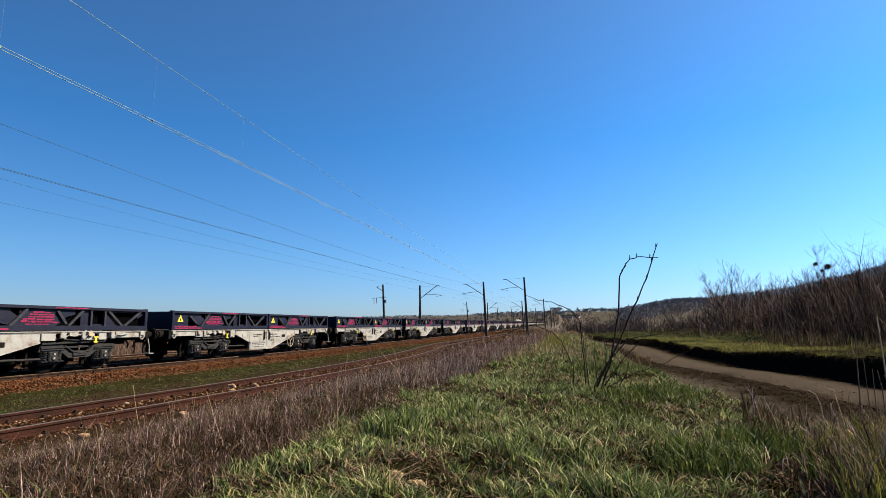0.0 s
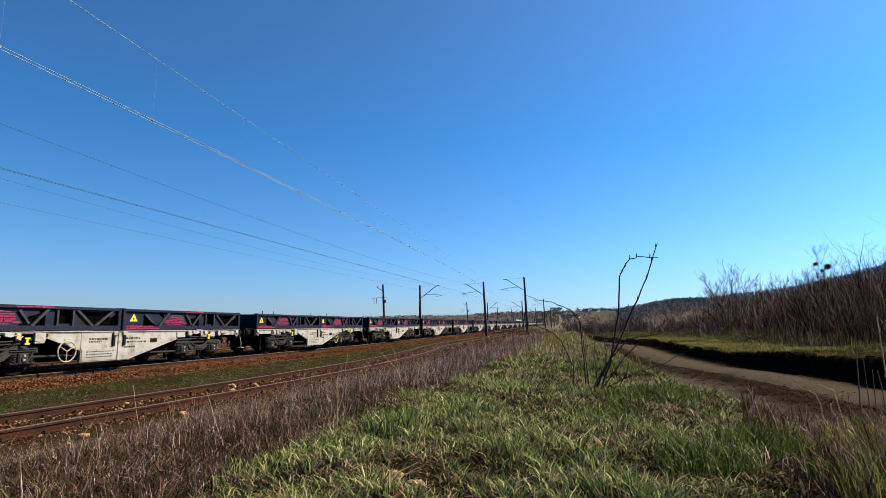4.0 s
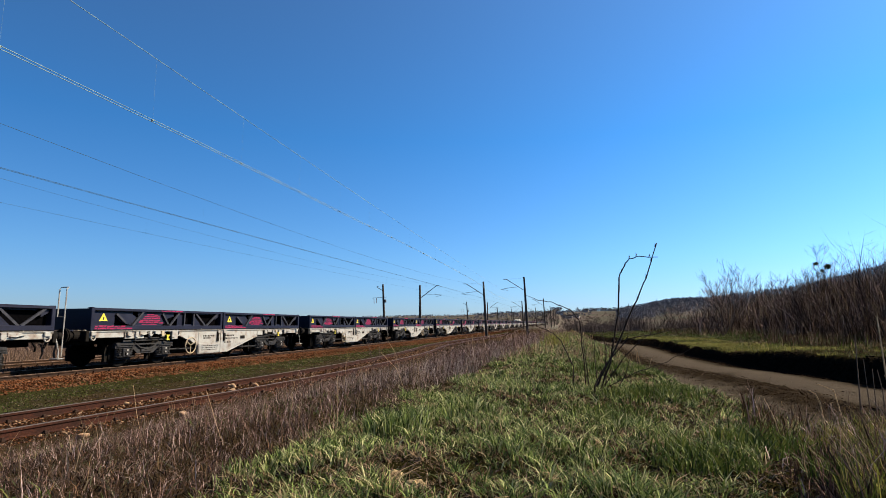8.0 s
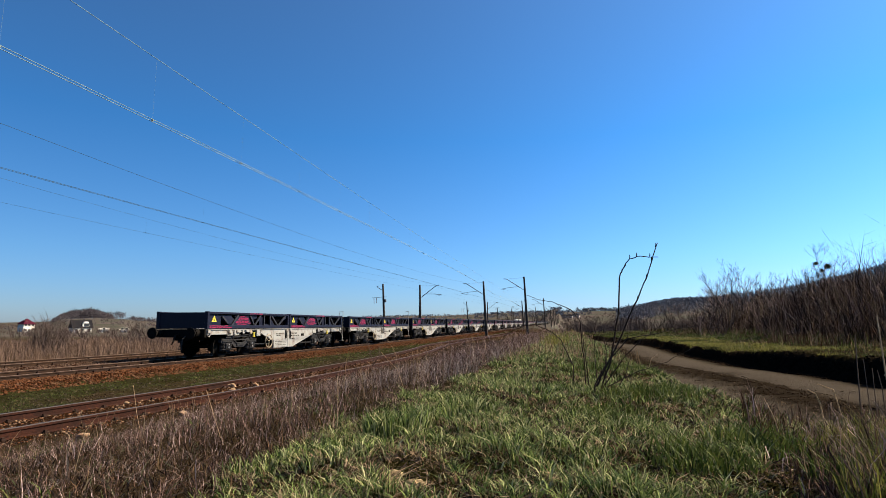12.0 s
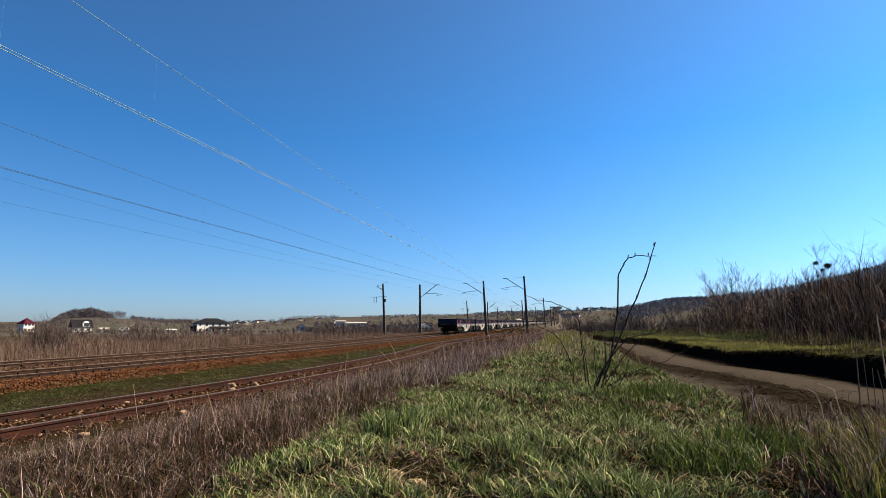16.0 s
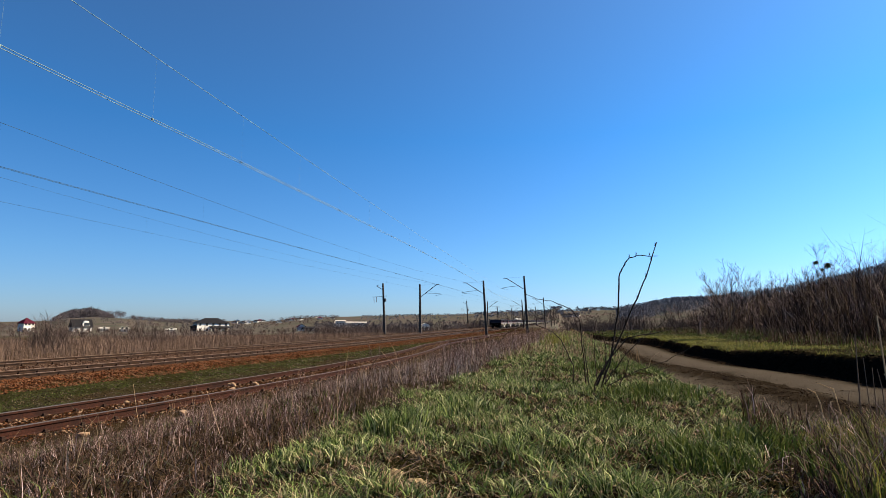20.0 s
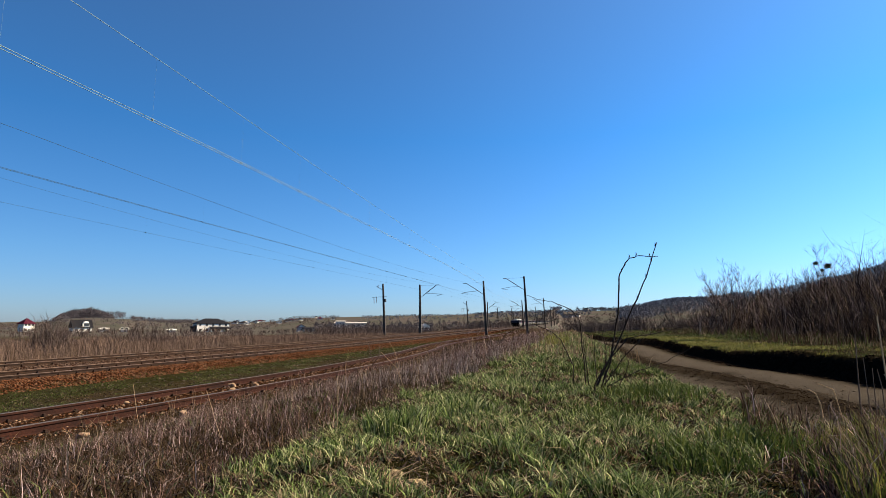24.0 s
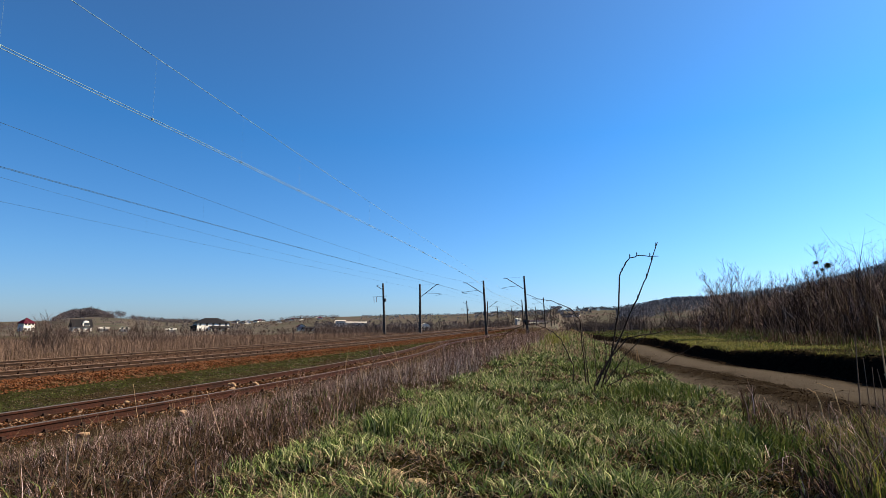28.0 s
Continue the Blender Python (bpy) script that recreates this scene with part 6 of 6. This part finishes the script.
def foreground_details():
    """Dead stems, curled leaves and broad blades close to the eye."""
    g = lambda x, y: float(ground_z(x, y))
    broken_stem(-1.62, 4.6, g(-1.62, 4.6), [(0, 0, -0.05), (-0.05, 0, 0.1), (-0.13, 0, 0.19), (-0.16, 0, 0.3), (-0.2, 0.02, 0.37)], 0.004, "dark forked dead stem in the weeds", BARK)
    broken_stem(-1.72, 4.6, g(-1.72, 4.6), [(-0.04, 0, 0.15), (0.03, 0, 0.24), (0.03, 0, 0.32)], 0.004, "dark thin dead stem in the weeds", BARK)
    broken_stem(-1.3, 4.1, g(-1.3, 4.1), [(0, 0, -0.02), (-0.07, 0.02, 0.14), (-0.2, 0.03, 0.26)], 0.0016, "pale dead stem leaning in the weeds", STALK)
    broken_stem(-1.5, 2.2, g(-1.5, 2.2), [(0, 0, -0.02), (-0.05, 0, 0.1), (-0.1, 0, 0.22)], 0.001, "pale dead stem leaning in the weeds", STALK)
    broken_stem(-2.6, 3.0, g(-2.6, 3.0), [(0, 0, -0.02), (-0.06, 0, 0.16), (-0.1, 0, 0.33)], 0.0011, "pale dead stem leaning in the weeds", STALK)
    for x, y, top, pts, r, label, mat in (
            (0.868, 2.449, 1.082, [(-0.022, -0.017, -0.052), (-0.039, -0.027, -0.014), (-0.065, -0.035, 0.0)], 0.0024, "pale dry blade curving over rank growth", STALK),
            (0.949, 2.453, 1.103, [(-0.054, -0.017, -0.021), (-0.11, -0.033, 0.0)], 0.0018, "pale thin stem leaning over the road's edge", STALK),
            (0.672, 2.298, 1.063, [(-0.03, -0.017, -0.059), (-0.059, -0.032, 0.0)], 0.0014, "pale thin stem leaning in rank grass", STALK),
            (0.664, 2.046, 0.973, [(0.0, 0.0, -0.102), (-0.061, -0.022, -0.052), (-0.125, -0.045, 0.0)], 0.0024, "pale broken stem lying across rank grass", STALK),
            (0.36, 1.712, 0.93, [(0.0, 0.0, -0.065), (-0.035, -0.013, -0.032), (-0.066, -0.025, 0.0)], 0.0018, "pale broken stem lying across rank grass", STALK),
            (0.585, 2.077, 0.994, [(0.0, 0.0, -0.111), (-0.038, -0.019, -0.049), (-0.067, -0.032, 0.0)], 0.0024, "dark broken stem lying across rank grass", BARK),
            (1.09, 2.498, 1.155, [(-0.018, -0.018, -0.073), (-0.034, -0.032, 0.0)], 0.002, "dark dry stem leaning at the road's edge", BARK)):
        foot = g(x, y) - 0.02
        broken_stem(x, y, foot, [(0, 0, 0)] + [(a, b, max(0.01, c + top - foot)) for a, b, c in pts], r, label, mat)
    broken_stem(1.28, 2.75, g(1.28, 2.75), [(0, 0, 0), (0.0, 0, 0.4), (-0.01, 0, 0.95)], 0.0045, "tall dark bare stem at the road's edge", BARK)
    rng = np.random.default_rng(90)
    n = 70
    y = rng.uniform(1.9, 2.6, n)
    x = 0.45 * y + rng.normal(0, 0.12, n)
    z = ground_z(x, y) + rng.uniform(0.02, 0.16, n)
    p0 = np.stack([x, y, z], 1)
    d = rng.normal(0, 0.009, (n, 3))
    ob = ribbons("curled_leaves", p0, p0 + d + np.array([0, 0, 0.012]), p0 + d * 2 + rng.normal(0, 0.012, (n, 3)), rng.uniform(0.003, 0.006, n), STRAW, None, 91)
    tagged(ob, "curled pale dry leaves on dead stems", "leaves", "", "stuff")
    for n, mat, label, sd in ((420, WEED, "curled brown dead leaves in the rank growth", 93), (260, LITTER, "dark curled leaf litter in the rank growth", 94), (200, STRAW, "pale curled grass heads in the rank growth", 96)):
        y = rng.uniform(1.25, 3.0, n)
        x = (0.26 + 0.26 * rng.uniform(0, 1, n) ** 0.7) * y
        z = ground_z(x, y) + 0.17 * rng.uniform(0, 1, n) ** 1.4 * np.clip((x / y - 0.2) / 0.16, 0.3, 1.2)
        p0 = np.stack([x, y, z], 1)
        d = rng.normal(0, 0.013, (n, 3))
        ob = ribbons("curled_leaves", p0, p0 + d + rng.normal(0, 0.006, (n, 3)), p0 + d * 1.6 + rng.normal(0, 0.012, (n, 3)), rng.uniform(0.0012, 0.003, n), mat, None, sd)
        tagged(ob, label, "leaves", "", "stuff")
    n = 60
    y = rng.uniform(1.25, 1.7, n)
    x = 0.43 * y + rng.normal(0, 0.09, n)
    blades("broad_grass", x, y, rng.uniform(0.06, 0.14, n), rng.uniform(0.006, 0.01, n), 0.5, DEEP, "broad fresh green blades at the road's edge", "grass", 92)


foreground_details()

# ---- houses and woods in the distance ----
WHITE = surface("white_render", (0.52, 0.505, 0.459), (0.612, 0.597, 0.558), 3, 0.85, 0, 0.1, (0.459, 0.436, 0.383), 0.4)
GREY = surface("grey_old_render", (0.28, 0.264, 0.24), (0.4, 0.376, 0.344), 3, 0.85, 0, 0.1, (0.224, 0.2, 0.176), 0.4)
REDROOF = surface("dark_red_tiles", (0.03, 0.00374, 0.0101), (0.0487, 0.00747, 0.0169), 3, 0.8, 0, 0.3, None, 1.0, 0.04)
DARKROOF = surface("anthracite_tiles", (0.00672, 0.00672, 0.00784), (0.0157, 0.0157, 0.0179), 3, 0.7, 0, 0.3, None, 1.0, 0.04)
GLASS, gn, gl, gb = node_mat("dark_window_glass", 0.08, 0.0, 0.6)
gl.new(ramp(gn, gl, noise_node(gn, gl, 0.5), [(0.3, (0.015, 0.018, 0.022)), (0.7, (0.04, 0.045, 0.05))]), gb.inputs["Base Color"])


def from_eye(u, dep):
    """The spot dep metres ahead along the view, u being the sideways slope times 1000 plus 784."""
    a = math.radians(13.82)
    lat = (u - 784) / 1000 * dep
    return lat * math.cos(a) - dep * math.sin(a), dep * math.cos(a) + lat * math.sin(a)


def house(u, dep, w, d, wall_h, roof_h, style, roof_mat, label, rows=1, cols=3, turn=0.0, lift=0.0, name="house", walls=None, foot=None, porch=False, dormer=False, chimney=False):
    walls = walls or (WHITE if name == "house" else GREY)
    x, y = from_eye(u, dep)
    g = float(ground_z(x, y)) + lift if foot is None else foot
    face = math.degrees(math.atan2(-x, y)) + turn
    root = thing(name, label, "house" if name == "house" else "building", "distant houses", at=pose(x, y, g, 0, 0, face))
    wall = part("wall", box(bmesh.new(), -w / 2, w / 2, -d / 2, d / 2, -2.0, wall_h), walls, root, "rendered walls")
    bm = bmesh.new()
    o = 0.5
    a = [bm.verts.new((sx * (w / 2 + o), sy * (d / 2 + o), wall_h + 0.02)) for sx, sy in ((-1, -1), (1, -1), (1, 1), (-1, 1))]
    low = [bm.verts.new((v.co.x, v.co.y, wall_h - 0.2)) for v in a]
    if style == "hip":
        r = max(0.1, (w - d) / 2)
        t = [bm.verts.new((-r, 0, wall_h + roof_h)), bm.verts.new((r, 0, wall_h + roof_h))]
        fs = [(a[0], a[1], t[1], t[0]), (a[2], a[3], t[0], t[1]), (a[1], a[2], t[1]), (a[3], a[0], t[0])]
    elif style == "gable":
        t = [bm.verts.new((0, -d / 2 - o, wall_h + roof_h)), bm.verts.new((0, d / 2 + o, wall_h + roof_h))]
        fs = [(a[0], t[0], t[1], a[3]), (a[1], a[2], t[1], t[0]), (a[2], a[3], t[1])]
    else:
        t = [bm.verts.new((-w / 2 - o, 0, wall_h + roof_h)), bm.verts.new((w / 2 + o, 0, wall_h + roof_h))]
        fs = [(a[0], a[1], t[1], t[0]), (a[2], a[3], t[0], t[1]), (a[1], a[2], t[1]), (a[3], a[0], t[0])]
    for f in fs:
        bm.faces.new(f)
    for i in range(4):
        bm.faces.new((a[i], low[i], low[(i + 1) % 4], a[(i + 1) % 4]))
    bm.faces.new(low)
    bmesh.ops.recalc_face_normals(bm, faces=bm.faces[:])
    roof = part("roof", bm, roof_mat, root, "tiled roof")
    if style == "gable":
        bm = bmesh.new()
        v = [bm.verts.new(p) for p in ((-w / 2, -d / 2 - 0.02, wall_h), (w / 2, -d / 2 - 0.02, wall_h), (0, -d / 2 - 0.02, wall_h + roof_h * 0.92))]
        bm.faces.new(v)
        part("gable", bm, WHITE, root, "white rendered gable")
    if porch:
        bm = bmesh.new()
        prism(bm, [(-d / 2 - 3.2, wall_h * 0.48), (-d / 2, wall_h * 0.68), (-d / 2, wall_h * 0.62), (-d / 2 - 3.2, wall_h * 0.42)], -w * 0.12, w / 2 + 0.3)
        part("porch_roof", bm, roof_mat, root, "dark lean-to porch roof")
        for q in (-0.1, 0.2, 0.48):
            part("porch_post", box(bmesh.new(), w * q - 0.12, w * q + 0.12, -d / 2 - 3.0, -d / 2 - 2.76, -2.0, wall_h * 0.43), WHITE, root)
    if dormer:
        bm = bmesh.new()
        prism(bm, [(-w * 0.01, wall_h - 0.1), (w * 0.37, wall_h - 0.1), (w * 0.37, wall_h + roof_h * 0.4), (w * 0.28, wall_h + roof_h * 0.74), (w * 0.19, wall_h + roof_h * 0.82), (w * 0.08, wall_h + roof_h * 0.74), (-w * 0.01, wall_h + roof_h * 0.4)], 0, d / 2 + 0.12)
        dm = part("dormer", bm, WHITE, root, "white round-topped dormer")
        dm.matrix_basis = pose(0, 0, 0, 0, 0, -90)
        for q in (0.06, 0.2):
            win = part("window", box(bmesh.new(), w * q, w * q + 1.3, -d / 2 - 0.2, -d / 2 - 0.1, wall_h + 0.5, wall_h + 2.1), GLASS, root, "dark dormer window")
    if chimney:
        part("chimney", box(bmesh.new(), w * 0.12, w * 0.12 + 0.6, -0.3, 0.3, wall_h + roof_h * 0.5, wall_h + roof_h + 0.6), WHITE, roof)
    for r in range(rows):
        z = 0.9 + r * 2.7
        for c in range(cols):
            cx = (c - (cols - 1) / 2) * w / cols
            win = part("window", box(bmesh.new(), cx - 0.65, cx + 0.65, -d / 2 - 0.06, -d / 2 + 0.05, z, z + 1.45), WHITE, root, "white window frame")
            part("pane", box(bmesh.new(), cx - 0.55, cx + 0.55, -d / 2 - 0.09, -d / 2 - 0.062, z + 0.1, z + 1.35), GLASS, win)
    return root


def houses():
    house(53, 300, 5.2, 5.4, 4.9, 2.9, "hip", REDROOF, "white two-storey house with a dark red pyramid roof", 2, 3, 28, foot=-1.6)
    house(149, 285, 8.2, 7.5, 2.9, 3.7, "ridge", DARKROOF, "white house with a steep anthracite roof and a white dormer", 1, 3, 12, foot=-1.5, dormer=True)
    house(377, 320, 17, 10, 5.2, 2.8, "hip", DARKROOF, "wide two-storey white house with a dark hipped roof and porch", 2, 5, 14, foot=-1.7, porch=True)
    house(352, 314, 5.4, 5, 2.7, 0.9, "hip", DARKROOF, "dark timber garage beside a house", 1, 1, 14, 0, "shed", DARKROOF, -0.9)
    house(190, 280, 3.6, 3, 1.6, 0.6, "ridge", GREY, "small pale shed in the fields", 1, 1, 0, 0, "shed")
    house(226, 290, 4.0, 3, 1.3, 0.4, "ridge", GREY, "low pale shed in the fields", 1, 2, 0, 0, "shed")
    house(308, 300, 4.5, 3, 1.6, 0.4, "ridge", WHITE, "low white shed in the fields", 1, 1, 0, -0.5, "shed")
    house(552, 300, 7, 5, 2.2, 0.8, "ridge", DARKROOF, "low white farm building by the reeds", 1, 3, 8, -0.5, "shed")
    house(535, 306, 4, 5, 3.0, 1.4, "gable", REDROOF, "small pale shed with a reddish roof", 1, 1, 8, -0.5, "shed")
    house(622, 620, 34, 18, 5.0, 1.2, "ridge", GREY, "long white hall among trees", 1, 8, 0, 0, "hall")
    house(604, 600, 10, 12, 7.0, 1.0, "ridge", GREY, "white block beside a long hall", 2, 3, 0, 0, "hall")
    house(702, 330, 6, 5, 1.8, 1.0, "hip", DARKROOF, "low pale building beyond the railway", 1, 3, 0, -1, "shed")
    house(752, 420, 8, 7, 3.0, 2.2, "gable", WHITE, "pale small house among bushes", 1, 2, 10)
    house(915, 290, 1.8, 1.8, 2.0, 0.3, "ridge", WHITE, "small white hut beside the line", 1, 1, 35, 1.0, "shed")
    rng = random.Random(8)
    for u in (418, 423, 431, 437, 441, 456, 463, 468, 496, 511, 520, 533, 561, 568, 590):
        dep = rng.uniform(900, 1300)
        house(u, dep, rng.uniform(6, 10), 7, rng.uniform(2, 3), rng.uniform(1.8, 2.6), rng.choice(("hip", "gable", "ridge")), rng.choice((DARKROOF, REDROOF, DARKROOF)), "tiny far white village house on the hill", 1, 2, rng.uniform(-30, 30))
    for u, dep in ((1066, 1260), (1078, 1310), (1087, 1290), (1050, 1330), (1096, 1300), (1036, 1250), (1017, 900), (1006, 880), (996, 900), (988, 870)):
        house(u, dep, rng.uniform(8, 13), 9, rng.uniform(2.5, 4.5), 3.0, rng.choice(("hip", "gable")), DARKROOF, "far pale house with a dark roof below the wooded hill", 1, 3, rng.uniform(-20, 20), 0, "house", GREY)


def wood(u0, u1, d0, d1, n, h0, h1, seed, label, material=None, dome=0.0, k=26, fine=0.0006):
    """Far bare trees, each a fan of limbs, joined."""
    rng = np.random.default_rng(seed)
    u, dep = rng.uniform(u0, u1, n), rng.uniform(d0, d1, n)
    a = math.radians(13.82)
    lat = (u - 784) / 1000 * dep
    x, y = lat * math.cos(a) - dep * math.sin(a), dep * math.cos(a) + lat * math.sin(a)
    h = rng.uniform(h0, h1, n) * (1 - dome * ((u - (u0 + u1) / 2) * 2 / (u1 - u0)) ** 2)
    g = ground_z(x, y)
    rep = lambda v: np.repeat(v, k)
    H, D = rep(h), rep(dep)
    d = rng.normal(0, 1, (n * k, 3))
    d /= np.linalg.norm(d, axis=1)[:, None]
    q = rng.uniform(0.2, 1, n * k) ** 0.5
    wide = rep(rng.uniform(0.3, 0.5, n))
    p0 = np.stack([rep(x) + d[:, 0] * q * wide * H, rep(y) + d[:, 1] * q * wide * H, rep(g) + H * (0.5 + 0.45 * d[:, 2] * q)], 1)
    e = rng.normal(0, 0.5, (n * k, 3)) + d * 0.4 + np.array([0, 0, 0.25])
    p2 = p0 + e * H[:, None] * 0.16
    mid = (p0 + p2) / 2 + rng.normal(0, 0.02, p0.shape) * H[:, None]
    ob = ribbons("far_woods", p0, mid, p2, fine * D * rng.uniform(0.6, 1.5, n * k), material or WOODS, np.arctan2(-p0[:, 0], p0[:, 1]) + rng.normal(0, 0.4, n * k), seed)
    tagged(ob, label, "trees", "", "stuff")


def bushes(u0, u1, d0, d1, n, h0, h1, seed, label):
    """Bare shrubs, each a fan of stems, joined."""
    rng = np.random.default_rng(seed)
    u, dep = rng.uniform(u0, u1, n), rng.uniform(d0, d1, n)
    a = math.radians(13.82)
    lat = (u - 784) / 1000 * dep
    x, y = lat * math.cos(a) - dep * math.sin(a), dep * math.cos(a) + lat * math.sin(a)
    k = 7
    X, Y = np.repeat(x, k) + rng.normal(0, 0.4, n * k), np.repeat(y, k) + rng.normal(0, 0.4, n * k)
    H = np.repeat(rng.uniform(h0, h1, n), k) * rng.uniform(0.6, 1.1, n * k)
    thicket("bare_bushes", X, Y, H, 7, 0.0006 * np.hypot(X, Y), WOODS, label, "bushes", seed, 0.55)


def woods():
    wood(100, 206, 820, 930, 480, 9, 16, 61, "dark round copse on the far hill", HAZY_COPSE, 0.75, 60, 0.0007)
    wood(96, 140, 740, 830, 70, 4, 8, 60, "lower trees below the copse", HAZY_COPSE)
    wood(190, 226, 800, 880, 40, 8, 12, 62, "thin end of the copse", HAZY_COPSE)
    wood(-60, 110, 380, 900, 140, 3, 6, 63, "far hedges and trees beyond the fields")
    wood(228, 480, 480, 1300, 230, 3, 6, 64, "far hedges and trees beyond the fields")
    wood(236, 345, 860, 960, 170, 4, 8, 80, "line of bare trees on the far skyline", HAZY_COPSE, 0.0, 30, 0.0007)
    wood(-60, 480, 420, 800, 260, 2, 5, 82, "hedges and scattered bare trees in the fields", HAZY_COPSE, 0.0, 26, 0.0008)
    wood(480, 600, 700, 1400, 200, 3, 7, 65, "trees on the village hill")
    wood(560, 900, 360, 800, 700, 2.5, 5.5, 66, "band of bare trees beyond the line", HAZY_COPSE, 0.0, 34, 0.0008)
    wood(640, 1000, 900, 1500, 600, 2, 4, 67, "far dark woods along the skyline", HAZY_HILLWOOD, 0.0, 30, 0.0009)
    wood(880, 1130, 350, 900, 480, 3, 8, 68, "bare trees beyond the road")
    wood(1090, 1300, 600, 1120, 1500, 6, 9, 69, "bare wood on the far hillside, haze painted into its grey", HAZY_HILLWOOD, 0.0, 16, 0.0013)
    wood(1280, 1700, 420, 820, 1700, 8, 12, 70, "bare wood on the far hillside, haze painted into its grey", HAZY_HILLWOOD, 0.0, 16, 0.0013)
    wood(840, 1045, 950, 1400, 420, 2, 5, 79, "woods along the far skyline with blue haze in their colour", HAZY_HILLWOOD, 0.0, 30, 0.0011)
    wood(985, 1130, 1220, 1390, 70, 6, 10, 78, "trees among the far houses", HAZY_HILLWOOD, 0.0, 30, 0.0009)
    bushes(560, 900, 130, 330, 420, 1.5, 3.4, 73, "brown bushes beyond the railway")
    bushes(200, 560, 130, 300, 110, 1.2, 2.8, 74, "brown bushes among the fields")
    bushes(-60, 200, 110, 270, 90, 1.2, 2.8, 75, "brown bushes among the fields")
    bushes(1000, 1140, 120, 300, 110, 1.5, 3.4, 76, "brown bushes beyond the road")
    bushes(1170, 1420, 70, 150, 130, 1.2, 2.6, 77, "bare scrub below the wooded hill")
    rng = np.random.default_rng(71)
    for u, dep, n, h, w in ((96, 50, 150, 3.6, 1.5), (278, 62, 110, 2.6, 2.4), (250, 70, 60, 2.2, 2.6), (505, 90, 40, 2.2, 1.8), (160, 75, 60, 1.6, 3.5), (330, 80, 70, 1.8, 4.0), (205, 110, 60, 1.8, 3.0), (20, 60, 60, 1.7, 3.0), (440, 130, 60, 2.0, 5.0), (590, 130, 25, 3.2, 1.2), (248, 180, 30, 5.5, 2.2), (690, 120, 40, 2.0, 3.5), (400, 110, 60, 2.0, 6.0), (30, 70, 40, 1.5, 4)):
        x, y = from_eye(u, dep)
        a, q = rng.uniform(0, math.tau, n), w * rng.uniform(0, 1, n) ** 0.6
        px, py = x + q * np.cos(a), y + q * np.sin(a)
        hh = h * rng.uniform(0.6, 1.1, n) * (1.05 - 0.4 * q / w)
        thicket("bare_bush", px, py, hh, 16, np.full(n, 0.0007 * dep), WOODS, "rounded bare brown bush among the reeds", "bush", 72 + n)


houses()
woods()


def motions():
    times = sorted({0.0, SECONDS, *[i * 0.5 for i in range(57)]})
    for k, w in enumerate(wagons):
        walk(w, [(t, on_line(train_y(k, t))) for t in times])
    # the wheels roll: one turn for every 2.89 m of line
    rolled = {}
    for w in wagons[:13]:
        for o in w.children_recursive:
            if o.name.split(".")[0] != "wheelset":
                continue
            side = o.matrix_basis.translation.y > 0
            if side not in rolled:
                at = o.matrix_basis.translation.copy()
                walk(o, [(i * 0.05, pose(at.x, at.y, at.z, -math.degrees(12.25 * i * 0.05 / 0.46) % 360, 0, 0)) for i in range(561)])
                rolled[side] = o.animation_data
            else:
                o.rotation_mode = "QUATERNION"
                keys = o.animation_data_create()
                keys.action = rolled[side].action
                keys.action_slot = rolled[side].action_slot
    sway = [(0.0, 0.3), (3.5, 0.3), (8.0, 0.1), (9.5, 0.4), (12.0, 0.3), (14.5, 0.0), (15.5, -0.35), (17.0, -0.2), (19.5, -0.15), (20.0, 0.1), (21.5, 0.3), (24.0, 0.1), (25.0, 0.3), (28.0, 0.3)]
    walk(shoot, [(t, pose(0.09, 3.55, 0.95, 0, a, 0)) for t, a in sway])


motions()
